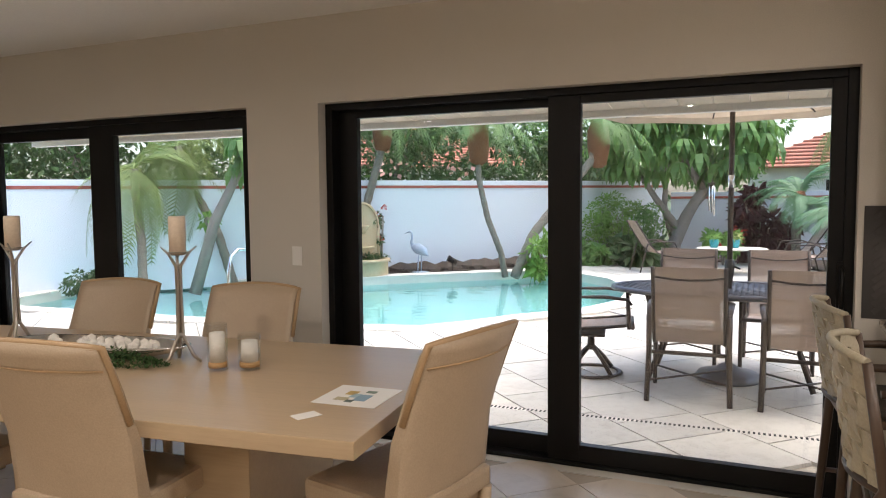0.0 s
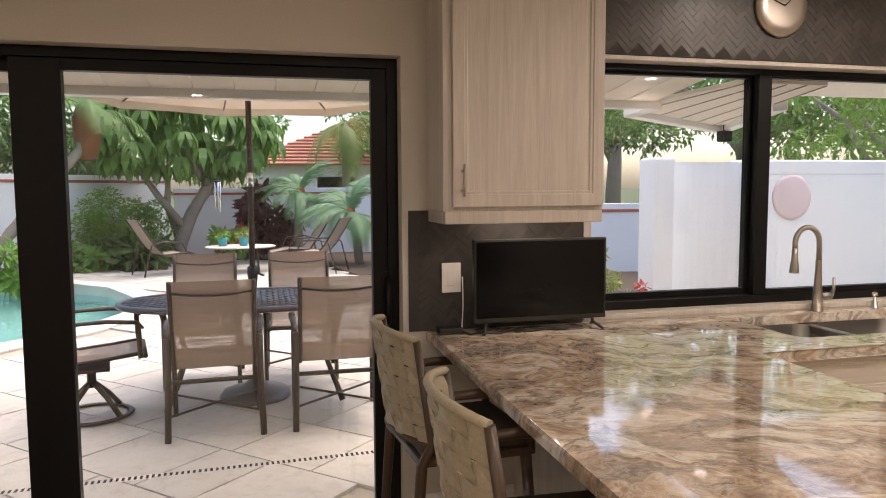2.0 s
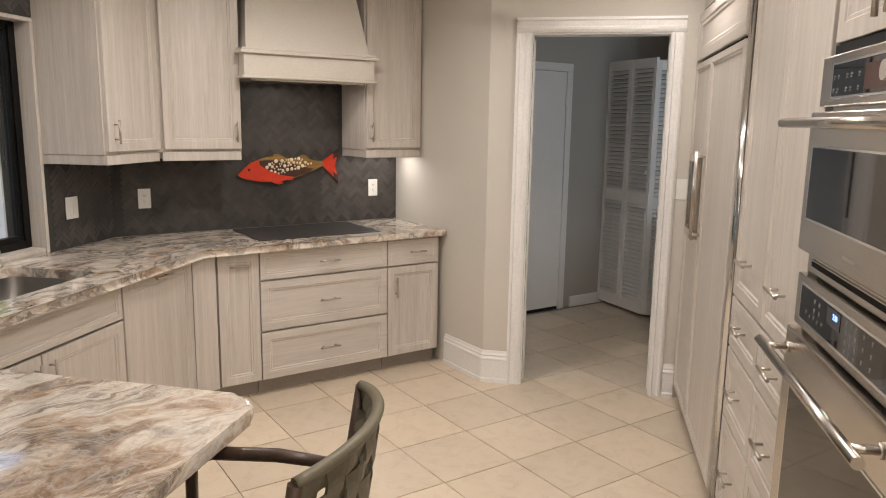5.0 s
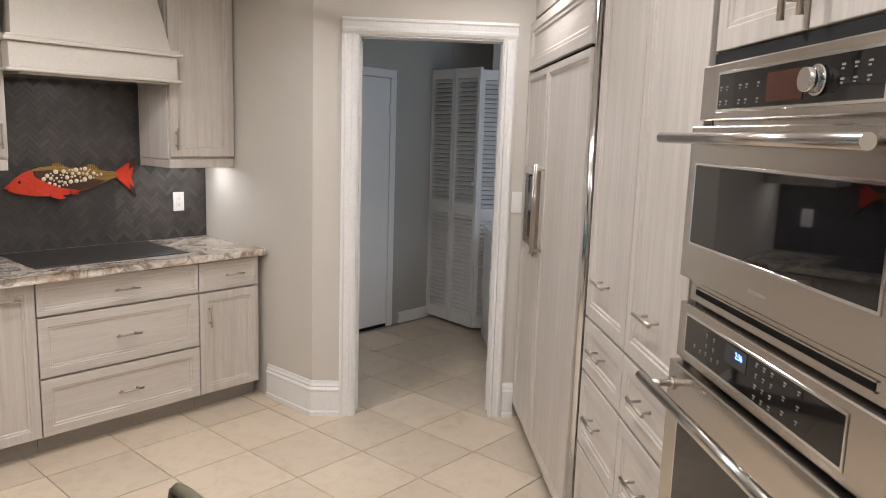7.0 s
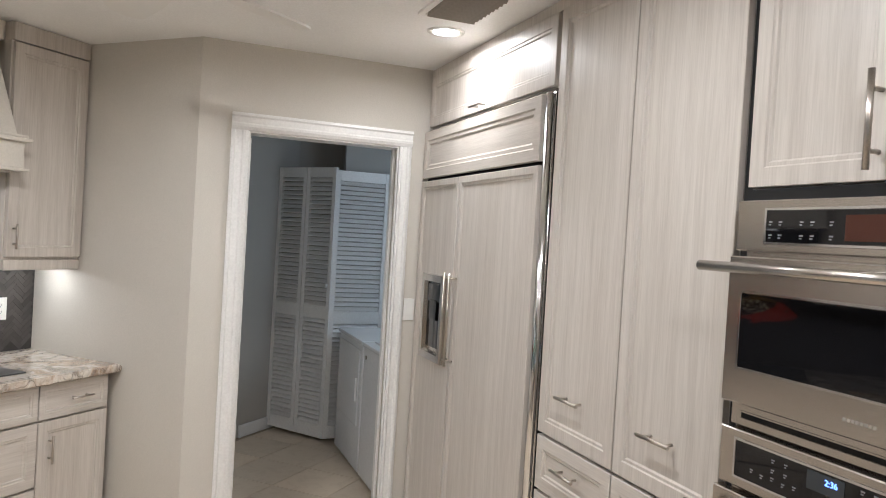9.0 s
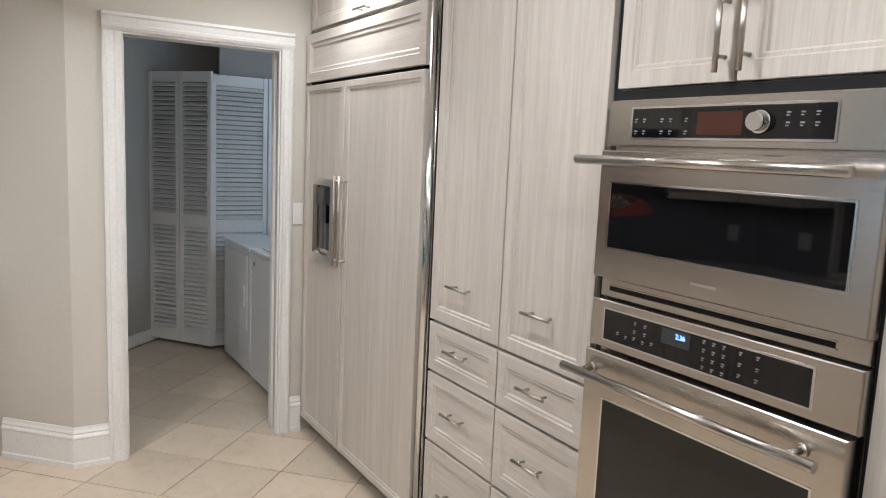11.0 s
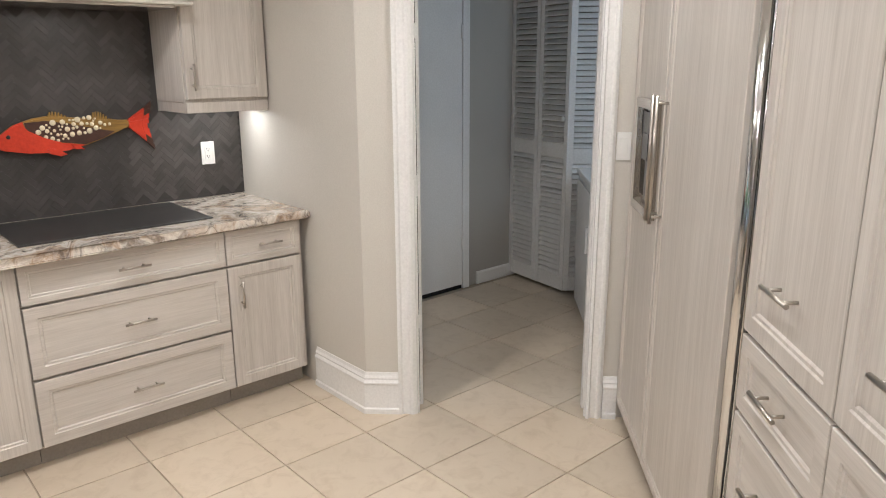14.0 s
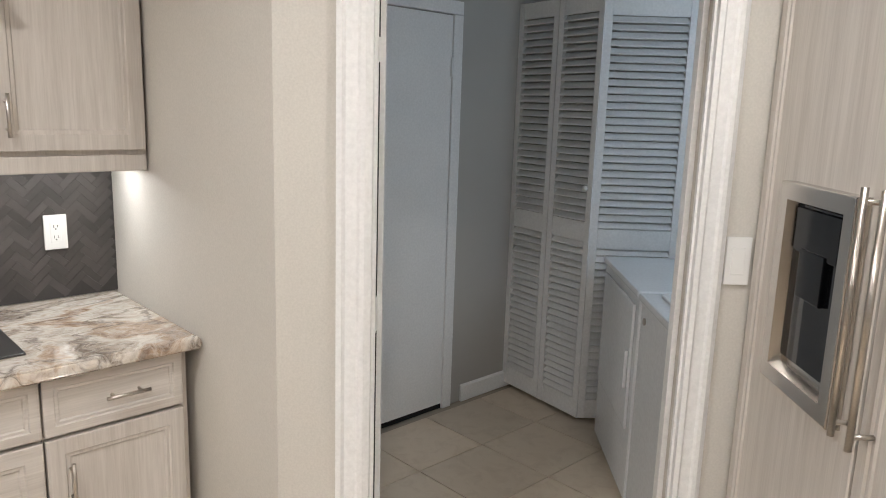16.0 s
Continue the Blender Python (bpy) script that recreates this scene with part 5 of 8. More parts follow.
def washer(x0, x1, label, lid):
    t = thing("washing_machine" if lid else "clothes_dryer", pose((x0 + x1) / 2, 0.0, 0), label, "washing machine" if lid else "dryer")
    w = (x1 - x0) / 2
    bm = bm_new()
    box(bm, -w, w, 0.0, 0.655, 0.03, 0.895, 0.012)
    part("cabinet", bm, M_ENAMEL, t)
    bm = bm_new()
    box(bm, -w - 0.003, w + 0.003, -0.005, 0.668, 0.8955, 0.925, 0.01)
    part("top", bm, M_ENAMEL, t)
    bm = bm_new()
    box(bm, -w, w, -0.02, 0.11, 0.9255, 1.06, 0.02)
    part("console", bm, M_ENAMEL, t)
    bm = bm_new()
    if lid:
        box(bm, -w + 0.06, w - 0.06, 0.16, 0.60, 0.9255, 0.938, 0.006)
        part("lid", bm, M_ENAMEL, t)
        bm = bm_new()
        box(bm, -0.06, 0.06, 0.601, 0.615, 0.926, 0.936, 0.003)
        part("lid_handle", bm, M_PLASTIC, t)
    else:
        box(bm, -w + 0.05, w - 0.05, 0.6555, 0.668, 0.33, 0.86, 0.008)
        d = part("door", bm, M_ENAMEL, t)
        bm = bm_new()
        box(bm, -w + 0.07, -w + 0.085, 0.6685, 0.682, 0.5, 0.66, 0.004)
        part("handle", bm, M_ENAMEL, d)
    bm = bm_new()
    rod(bm, (w - 0.07, 0.654, 0.83), (w - 0.07, 0.661, 0.83), 0.014, seg=12)
    part("badge", bm, M_TOE, t, "small grey badge")
    for x in (-w + 0.05, w - 0.05):
        bm = bm_new()
        rod(bm, (x, 0.6, 0.0), (x, 0.6, 0.031), 0.02, seg=10)
        rod(bm, (x, 0.05, 0.0), (x, 0.05, 0.031), 0.02, seg=10)
        part("foot", bm, M_PLASTIC, t)


washer(4.76, 5.43, "white top-loading washing machine", True)
washer(5.45, 6.13, "white front-loading clothes dryer", False)
# Unseen bluish fill lamp, added to brighten the louvred doors and washers.
lamp("AREA", "laundry_fill_light", look((4.66, -0.42, 1.9), (6.5, 0.75, 1.1)), LAUNDRY_W, (0.80, 0.90, 1.0), size=0.7, size_y=0.9)


# ---- dining table and chairs ----
M_TABLE = grained("table_wood", (0.50, 0.375, 0.24), (0.40, 0.295, 0.185), (2.2, 30, 30), 0.34, 0.05)
M_LEATHER = speckled("tan_leather", (0.43, 0.33, 0.23), (0.49, 0.385, 0.275), 5, 0.45, 0.2, 160)
M_LEATHERTRIM = speckled("tan_piping", (0.38, 0.25, 0.13), (0.44, 0.30, 0.17), 9, 0.4, 0.1, 160)
M_CANDLE = speckled("wax", (0.72, 0.60, 0.47), (0.78, 0.67, 0.54), 8, 0.55, 0.05, 80)
M_WHITEWAX = speckled("white_wax", (0.82, 0.78, 0.72), (0.86, 0.83, 0.77), 8, 0.5, 0.04, 80)
M_SAND = speckled("amber_sand", (0.50, 0.27, 0.10), (0.58, 0.34, 0.14), 60, 0.8, 0.3, 200)
M_PAPER = material("paper", (0.80, 0.78, 0.74), 0.75)
M_MOSS = speckled("moss", (0.03, 0.075, 0.02), (0.06, 0.12, 0.03), 30, 0.9, 0.3, 120)

table = thing("dining_table", pose(-2.66, 2.49, 0, 0, 0, 6.5), "long pale wooden dining table with thick top", "table")
bm = bm_new()
box(bm, -1.72, 1.72, -0.65, 0.65, 0.692, 0.75, 0.004)
part("tabletop", bm, M_TABLE, table)
for x in (-1.1, 1.02):
    bm = bm_new()
    box(bm, x - 0.14, x + 0.14, -0.34, 0.34, 0.05, 0.6915, 0.006)
    part("pedestal", bm, M_TABLE, table)
    bm = bm_new()
    box(bm, x - 0.22, x + 0.22, -0.42, 0.42, 0.0, 0.0495, 0.006)
    part("foot", bm, M_TABLE, table)


def dining_chair(rise=1.0):
    """Faces +y; the back is at -y; rise stretches the back upwards."""
    up = lambda z: z if z < 0.48 else 0.48 + (z - 0.48) * rise
    t = thing("dining_chair", pose(0, 0, 0), "tan leather upholstered dining chair with curved back", "chair", "dining chairs")
    bm = bm_new()
    box(bm, -0.25, 0.25, -0.20, 0.28, 0.40, 0.485, 0.022)
    part("seat", bm, M_LEATHER, t)
    bm = bm_new()
    n, rows = 12, [(up(z), y) for z, y in ((0.30, -0.165), (0.48, -0.19), (0.66, -0.24), (0.82, -0.30), (0.92, -0.345), (0.965, -0.365))]
    grid = {}
    for side in (0, 1):
        for j, (z, y) in enumerate(rows):
            for i in range(n + 1):
                u = i / n * 2 - 1
                half = 0.265 - 0.012 * (z - 0.3)
                curl = 0.055 * u * u * min(1, (z - 0.3) / 0.35)
                drop = -0.018 * u * u if j == len(rows) - 1 else 0
                th = 0.0 if side == 0 else 0.062 - 0.028 * (z - 0.3) / 0.66
                grid[side, j, i] = bm.verts.new((u * half, y + curl + th, z + drop))
    for j in range(len(rows) - 1):
        for i in range(n):
            bm.faces.new((grid[0, j, i + 1], grid[0, j, i], grid[0, j + 1, i], grid[0, j + 1, i + 1])).smooth = True
            bm.faces.new((grid[1, j, i], grid[1, j, i + 1], grid[1, j + 1, i + 1], grid[1, j + 1, i])).smooth = True
        for i, f in ((0, 1), (n, -1)):
            q = (grid[0, j, i], grid[1, j, i], grid[1, j + 1, i], grid[0, j + 1, i])
            bm.faces.new(q[::f])
    for j in (0, len(rows) - 1):
        for i in range(n):
            bm.faces.new((grid[0, j, i], grid[0, j, i + 1], grid[1, j, i + 1], grid[1, j, i]))
    part("backrest", bm, M_LEATHER, t)
    bm = bm_new()
    pts = []
    for i in range(13):
        u = i / 12 * 2 - 1
        pts.append((u * 0.262, -0.35 + 0.055 * u * u, up(0.966) - 0.018 * u * u))
    pts = [(-0.263, -0.19, up(0.72)), (-0.262, -0.26, up(0.88))] + pts + [(0.262, -0.26, up(0.88)), (0.263, -0.19, up(0.72))]
    tube(bm, pts, 0.012, 8)
    part("piping", bm, M_LEATHERTRIM, t, "darker tan leather edge roll")
    bm = bm_new()
    tube(bm, [((i / 12 * 2 - 1) * 0.25, -0.332 + 0.052 * (i / 12 * 2 - 1) ** 2, up(0.885)) for i in range(13)], 0.004, 6)
    part("seam", bm, M_LEATHERTRIM, t)
    for x in (-0.215, 0.215):
        for y in (-0.19, 0.24):
            bm = bm_new()
            rod(bm, (x, y, 0.0), (x, y, 0.41), 0.018, 0.026, 8)
            part("leg", bm, M_TABLE, t)
    return t


dc = dining_chair(1.16)
dc.matrix_basis = pose(-0.93, 2.50, 0, 0, 0, 78)
for x, y, r in ((-1.895, 2.05, 6), (-2.80, 1.95, 4)):
    copy_thing(dc, pose(x, y, 0, 0, 0, r))
far_chair = dining_chair(1.07)
far_chair.matrix_basis = pose(-2.29, 3.15, 0, 0, 0, 190)
copy_thing(far_chair, pose(-3.21, 3.06, 0, 0, 0, 190))


def candlestick(x, y, turn):
    t = thing("candlestick", pose(x, y, 0.75, 0, 0, turn), "tall bronze branch candlestick with a tan pillar candle", "candlestick", "candlesticks")
    bm = bm_new()
    for k in range(3):
        a = radians(120 * k)
        c, s = math.cos(a), math.sin(a)
        tube(bm, [(0.09 * c, 0.09 * s, 0.006), (0.06 * c, 0.06 * s, 0.03), (0.012 * c, 0.012 * s, 0.12), (0.008 * c, 0.008 * s, 0.30), (0.01 * c, 0.01 * s, 0.43), (0.05 * c, 0.05 * s, 0.49), (0.085 * c, 0.085 * s, 0.52)], [0.007, 0.008, 0.009, 0.008, 0.008, 0.006, 0.003], 8)
    part("stem", bm, M_NICKEL, t)
    bm = bm_new()
    lathe(bm, [(0.0, 0.478), (0.03, 0.48), (0.045, 0.492), (0.042, 0.495), (0.0, 0.49)], 18)
    part("cup", bm, M_NICKEL, t)
    bm = bm_new()
    lathe(bm, [(0.0, 0.4955), (0.036, 0.4955), (0.037, 0.64), (0.034, 0.652), (0.028, 0.645), (0.0, 0.635)], 22)
    part("candle", bm, M_CANDLE, t)
    bm = bm_new()
    rod(bm, (0, 0, 0.112), (0, 0, 0.135), 0.016, seg=10)
    part("binding", bm, M_TOE, t)


candlestick(-2.14, 2.66, 20)
candlestick(-3.18, 2.63, 70)


def glass_candle(x, y, h, r):
    t = thing("candle_glass", pose(x, y, 0.75), "clear glass tumbler with a white candle on sand", "candle holder", "candle glasses")
    bm = bm_new()
    lathe(bm, [(0.0, 0.001), (r * 0.97, 0.001), (r, 0.008), (r * 1.02, h), (r * 0.96, h), (r * 0.93, 0.014), (0.0, 0.012)], 28)
    g = part("tumbler", bm, M_DRINKGLASS, t)
    g.visible_shadow = False
    bm = bm_new()
    lathe(bm, [(0.0, 0.014), (r * 0.9, 0.0145), (r * 0.9, 0.035), (0.0, 0.036)], 24)
    part("sand", bm, M_SAND, t)
    bm = bm_new()
    lathe(bm, [(0.0, 0.0365), (r * 0.74, 0.0365), (r * 0.74, h * 0.8), (r * 0.6, h * 0.815), (0.0, h * 0.8)], 24)
    part("candle", bm, M_WHITEWAX, t)


glass_candle(-1.885, 2.605, 0.20, 0.043)
glass_candle(-1.765, 2.665, 0.155, 0.047)
mat_ = thing("printed_sheet", pose(-1.122, 2.476, 0.7505, 0, 0, 4), "white sheet with small coloured drawings on the table", "paper")
bm = bm_new()
box(bm, -0.125, 0.125, -0.125, 0.125, 0, 0.0012)
part("sheet", bm, M_PAPER, mat_)
for i, (c, x, y, w, h) in enumerate((((0.25, 0.38, 0.48), 0.03, -0.02, 0.05, 0.08), ((0.55, 0.40, 0.15), -0.035, 0.03, 0.04, 0.05), ((0.12, 0.16, 0.14), 0.0, -0.07, 0.03, 0.03), ((0.5, 0.45, 0.3), -0.04, -0.05, 0.05, 0.04), ((0.2, 0.26, 0.2), 0.03, 0.06, 0.04, 0.03), ((0.35, 0.5, 0.55), -0.01, 0.0, 0.03, 0.05))):
    bm = bm_new()
    box(bm, x - w / 2, x + w / 2, y - h / 2, y + h / 2, 0.00125, 0.0016)
    part("picture", bm, material("print", c, 0.7), mat_)
bm = bm_new()
box(bm, -0.045, 0.045, -0.03, 0.03, 0, 0.0015)
single("card", bm, M_PAPER, pose(-1.161, 2.205, 0.7505, 0, 0, 62), "small white card on the table", "card")
tray = thing("centrepiece", pose(-2.62, 2.64, 0.75, 0, 0, 10), "silver oblong bowl with shells beside green moss", "bowl")
bm = bm_new()
lathe(bm, [(0.0, 0.006), (0.26, 0.006), (0.40, 0.035), (0.47, 0.062), (0.48, 0.064), (0.41, 0.03), (0.27, 0.001), (0.0, 0.001)], 36, squash=(1, 0.3))
part("bowl", bm, M_CHROME, tray)
bm = bm_new()
for i in range(40):
    a, r = random.uniform(0, math.tau), random.uniform(0, 1) ** 0.5
    bmesh.ops.create_icosphere(bm, subdivisions=1, radius=random.uniform(0.012, 0.028), matrix=Matrix.Translation((0.36 * r * math.cos(a), 0.10 * r * math.sin(a), 0.045 + random.uniform(0, 0.015))))
part("shells", bm, M_WHITEWAX, tray, "heap of pale shells")
bm = bm_new()
for i in range(900):
    a, r = random.uniform(0, math.tau), random.uniform(0, 1) ** 0.5
    p = Vector((0.22 + 0.26 * r * math.cos(a), -0.17 + 0.085 * r * math.sin(a), 0.005 + 0.075 * (1 - r) * random.uniform(0.3, 1)))
    d = Vector((random.uniform(-1, 1), random.uniform(-1, 1), random.uniform(0, 1))).normalized() * 0.022
    s = d.cross(Vector((0, 0, 1))).normalized() * 0.006
    vs = [bm.verts.new(q) for q in (p, p + d * 0.5 + s, p + d, p + d * 0.5 - s)]
    bm.faces.new(vs)
part("moss", bm, M_MOSS, tray, "dark green moss")

# ---- bar stools ----
M_STOOLWOOD = grained("dark_walnut", (0.075, 0.045, 0.028), (0.03, 0.018, 0.012), (30, 30, 2), 0.35)
M_STRAP = speckled("woven_leather", (0.34, 0.30, 0.215), (0.44, 0.39, 0.29), 14, 0.45, 0.15, 120)
M_STRAPD = speckled("dark_leather", (0.035, 0.028, 0.02), (0.055, 0.045, 0.032), 14, 0.5, 0.15, 120)
M_STRAPG = speckled("olive_leather", (0.13, 0.115, 0.075), (0.17, 0.15, 0.10), 14, 0.42, 0.15, 120)


def ribbon(bm, pts, normals, half, across, thick=0.003):
    """A strap through pts; across is the direction of its width at each point."""
    rows = []
    for p, n, a in zip(pts, normals, across):
        rows.append([bm.verts.new(q) for q in (p - a * half + n * thick, p + a * half + n * thick, p + a * half - n * thick, p - a * half - n * thick)])
    for r, s in zip(rows, rows[1:]):
        for i in range(4):
            bm.faces.new((r[i], r[(i + 1) % 4], s[(i + 1) % 4], s[i]))
    bm.faces.new(rows[0])
    bm.faces.new(rows[-1][::-1])


def bar_stool(strap, label):
    """Faces +y; woven curved back at -y."""
    t = thing("bar_stool", pose(0, 0, 0), label, "stool", "bar stools")

    def back(u, v):
        """A point of the curved back and its outward normal; u across, v upwards, 0 to 1."""
        a = (u - 0.5) * radians(78)
        r = 0.36
        p = Vector((r * math.sin(a), 0.13 - r * math.cos(a) - 0.05 * v, 0.70 + 0.355 * v - 0.02 * (2 * u - 1) ** 2 * v))
        return p, Vector((math.sin(a), -math.cos(a), 0.1)).normalized(), Vector((math.cos(a), math.sin(a), 0))

    nv, nh = 8, 7
    for k in range(nv):
        bm = bm_new()
        u = (k + 0.5) / nv
        P = [back(u, j / 28) for j in range(29)]
        pts = [p + n * (0.005 * math.cos(math.pi * (j / 28 * nh + k + 0.5 + 0.5))) for j, (p, n, x) in enumerate(P)]
        ribbon(bm, pts, [n for p, n, x in P], 0.0225, [x for p, n, x in P])
        part("strap", bm, strap, t)
    for k in range(nh):
        bm = bm_new()
        v = (k + 0.5) / nh
        P = [back(i / 32, v) for i in range(33)]
        pts = [p - n * (0.005 * math.cos(math.pi * (i / 32 * nv + k + 0.5 + 0.5))) for i, (p, n, x) in enumerate(P)]
        ribbon(bm, pts, [n for p, n, x in P], 0.0195, [Vector((0, -0.15, 1)).normalized()] * 33)
        part("cross_strap", bm, strap, t)
    bm = bm_new()
    tube(bm, [back(i / 24, 1.0)[0] for i in range(25)], 0.012, 8)
    part("top_rail", bm, strap, t, "leather-wrapped top rail")
    bm = bm_new()
    tube(bm, [back(i / 24, 0.0)[0] - Vector((0, 0, 0.008)) for i in range(25)], 0.012, 8)
    part("lower_rail", bm, M_STOOLWOOD, t)
    bm = bm_new()
    box(bm, -0.215, 0.215, -0.19, 0.22, 0.615, 0.645, 0.01)
    part("seat_frame", bm, M_STOOLWOOD, t)
    bm = bm_new()
    box(bm, -0.205, 0.205, -0.18, 0.215, 0.6455, 0.69, 0.018)
    part("seat", bm, M_STRAPD, t, "dark leather seat pad")
    for x in (-1, 1):
        bm = bm_new()
        tube(bm, [(x * 0.222, -0.13, 0.845), (x * 0.232, 0.0, 0.85), (x * 0.228, 0.16, 0.845), (x * 0.215, 0.205, 0.82), (x * 0.205, 0.205, 0.64)], [0.014, 0.017, 0.017, 0.015, 0.014], 8)
        part("armrest", bm, M_STOOLWOOD, t, "dark wooden arm")
        bm = bm_new()
        tube(bm, [back(0.5 + 0.5 * x, 1.0)[0], back(0.5 + 0.5 * x, 0.0)[0], (x * 0.205, -0.18, 0.62), (x * 0.225, -0.225, 0.0)], [0.013, 0.016, 0.02, 0.014], 8)
        part("leg", bm, M_STOOLWOOD, t)
        bm = bm_new()
        rod(bm, (x * 0.215, 0.235, 0.0), (x * 0.195, 0.19, 0.62), 0.014, 0.02, 8)
        part("leg", bm, M_STOOLWOOD, t)
        bm = bm_new()
        rod(bm, (x * 0.215, -0.20, 0.30), (x * 0.207, 0.215, 0.30), 0.011, seg=8)
        part("stretcher", bm, M_STOOLWOOD, t)
    bm = bm_new()
    rod(bm, (-0.21, 0.222, 0.22), (0.21, 0.222, 0.22), 0.013, seg=8)
    part("footrest", bm, M_STOOLWOOD, t)
    return t


st = bar_stool(M_STRAP, "dark wooden bar stool with woven tan leather back")
st.matrix_basis = pose(0.69, 3.44, 0, 0, 0, -86)
copy_thing(st, pose(0.69, 2.59, 0, 0, 0, -93))
st2 = bar_stool(M_STRAPG, "dark wooden bar stool with woven olive leather back")
st2.matrix_basis = pose(1.35, 1.88, 0, 0, 0, 4)


# ---- garden ground, pool, walls ----
M_STUCCO = speckled("white_stucco", (0.72, 0.75, 0.79), (0.77, 0.80, 0.83), 1.2, 0.85, 0.35, 55, world=True, dist=0.01)
M_STUCCO2 = speckled("cream_stucco", (0.85, 0.85, 0.83), (0.89, 0.89, 0.87), 1.2, 0.85, 0.35, 55, world=True, dist=0.01)
M_BRICKRED = speckled("red_clay", (0.34, 0.085, 0.06), (0.42, 0.12, 0.085), 7, 0.8, 0.2, 60)
M_MULCH = speckled("mulch", (0.045, 0.032, 0.024), (0.11, 0.08, 0.06), 9, 0.95, 1.0, 45, world=True, dist=0.03)
M_LAWN = speckled("ground_cover", (0.045, 0.075, 0.025), (0.09, 0.11, 0.045), 1.5, 0.95, 0.6, 30, world=True, dist=0.03)
M_PLASTER = speckled("pool_plaster", (0.22, 0.50, 0.50), (0.28, 0.56, 0.55), 1.5, 0.7, 0.1, 40, world=True)
M_COPING = speckled("coping_stone", (0.66, 0.61, 0.53), (0.74, 0.69, 0.61), 3.5, 0.75, 0.25, 60, world=True)
M_SOFFIT = speckled("soffit_panel", (0.72, 0.66, 0.55), (0.77, 0.71, 0.61), 1.5, 0.7, 0.05, 90)
M_GUTTER = speckled("white_gutter", (0.78, 0.77, 0.73), (0.83, 0.82, 0.78), 2, 0.45, 0.03, 90)

POOL = [(-10.27, 7.08), (-6.49, 7.24), (-4.33, 7.51), (-3.41, 7.73), (-3, 8.27), (-2.61, 8.92), (-1.98, 9.66), (-1.64, 10.63), (-1.72, 12.06), (-2.31, 13.35), (-3.18, 14.17), (-4, 14.23), (-5.06, 13.41), (-6.34, 12.36), (-7.3, 11.34), (-8.71, 10.77), (-10.91, 10.91)]


def grown(poly, d):
    out = []
    n = len(poly)
    for i in range(n):
        a, b, c = Vector(poly[i - 1]), Vector(poly[i]), Vector(poly[(i + 1) % n])
        t = ((b - a).normalized() + (c - b).normalized()).normalized()
        out.append((b.x + t.y * d, b.y - t.x * d))
    return out


def sheet_with_hole(name, outer, hole, z, mat, label):
    bm = bm_new()
    es = []
    for loop in (outer, hole):
        vs = [bm.verts.new((x, y, z)) for x, y in loop]
        es += [bm.edges.new((vs[i], vs[(i + 1) % len(vs)])) for i in range(len(vs))]
    bmesh.ops.triangle_fill(bm, edges=es, use_beauty=True, use_dissolve=False)
    for f in bm.faces:
        if f.normal.z < 0:
            f.normal_flip()
    me = bpy.data.meshes.new(name)
    bm.to_mesh(me)
    bm.free()
    me.materials.append(mat)
    return tagged(new(name, me), label, kind="structure")


ground = sheet_with_hole("ground", [(-600, -600), (600, -600), (600, 600), (-600, 600)], grown(POOL, 0.05), -0.135, M_LAWN, "green planted ground around the house")
DECK = [(-12, 4.2), (6.5, 4.2), (6.5, 6.6), (3, 7.2), (2.6, 9.5), (1.55, 14.17), (1.03, 16.74), (-1.08, 17.8), (-2.6, 16.98), (-3.54, 15.34), (-4.35, 14.64), (-6.58, 12.88), (-7.73, 11.92), (-9.03, 11.34), (-13.88, 11.34)]
deck = sheet_with_hole("pavement", DECK, grown(POOL, 0.05), -0.052, speckled("paver_joint", (0.40, 0.35, 0.28), (0.48, 0.43, 0.35), 5, 0.95, 0.3, 80, world=True), "cream travertine pool deck laid diagonally")
bm = bm_new()
slab(bm, [(-8.12, 11.41), (-6.58, 12.9), (-4.35, 14.66), (-3.42, 15.46), (-2.48, 17.09), (-1.08, 17.85), (1.14, 16.8), (1.64, 14.17), (2.7, 9.5), (3.1, 7.3), (6.6, 6.7), (9, 9), (4.65, 20.95), (-3.54, 22.12), (-14.68, 10.07), (-13.74, 8.72)], -0.134, -0.02)
structure("planting_bed", bm, M_MULCH, "dark brown mulch planting bed")
bm = bm_new()
for i in range(170):
    k = random.random()
    c = Vector((-7.28 + 5.38 * k, 12.65 + 5.38 * k, 0)) + Vector((random.uniform(-0.5, 0.45), random.uniform(-0.15, 0.6), 0))
    if inside(c.x, c.y, DECK):
        continue
    bmesh.ops.create_icosphere(bm, subdivisions=1, radius=random.uniform(0.2, 0.42), matrix=Matrix.Translation((c.x, c.y, -0.03)) @ Matrix.Diagonal((1, 1, 0.5, 1)))
tagged(structure("mulch_mound", bm, M_MULCH, "uneven heaps of brown mulch"), kind="stuff")

bm = bm_new()
n = len(POOL)
rings = [[bm.verts.new((x, y, z)) for x, y in grown(POOL, g)] for g, z in ((0.0, -0.05), (0.0, -0.30), (-0.02, -1.15))]
for a, b in zip(rings, rings[1:]):
    for i in range(n):
        bm.faces.new((a[i], a[(i + 1) % n], b[(i + 1) % n], b[i]))
bm.faces.new(rings[-1])
basin = structure("pool_basin", bm, M_PLASTER, "turquoise plastered swimming pool")
bm = bm_new()
rings = [[bm.verts.new((x, y, z)) for x, y in grown(POOL, g)] for g, z in ((-0.004, -0.05), (-0.004, -0.30))]
for i in range(n):
    bm.faces.new((rings[0][i], rings[0][(i + 1) % n], rings[1][(i + 1) % n], rings[1][i]))
structure("waterline_band", bm, M_COPING, "beige tiled waterline band")
M_WATER = clear_glass("water", (0.80, 0.96, 0.96))
g = Graph(M_WATER)
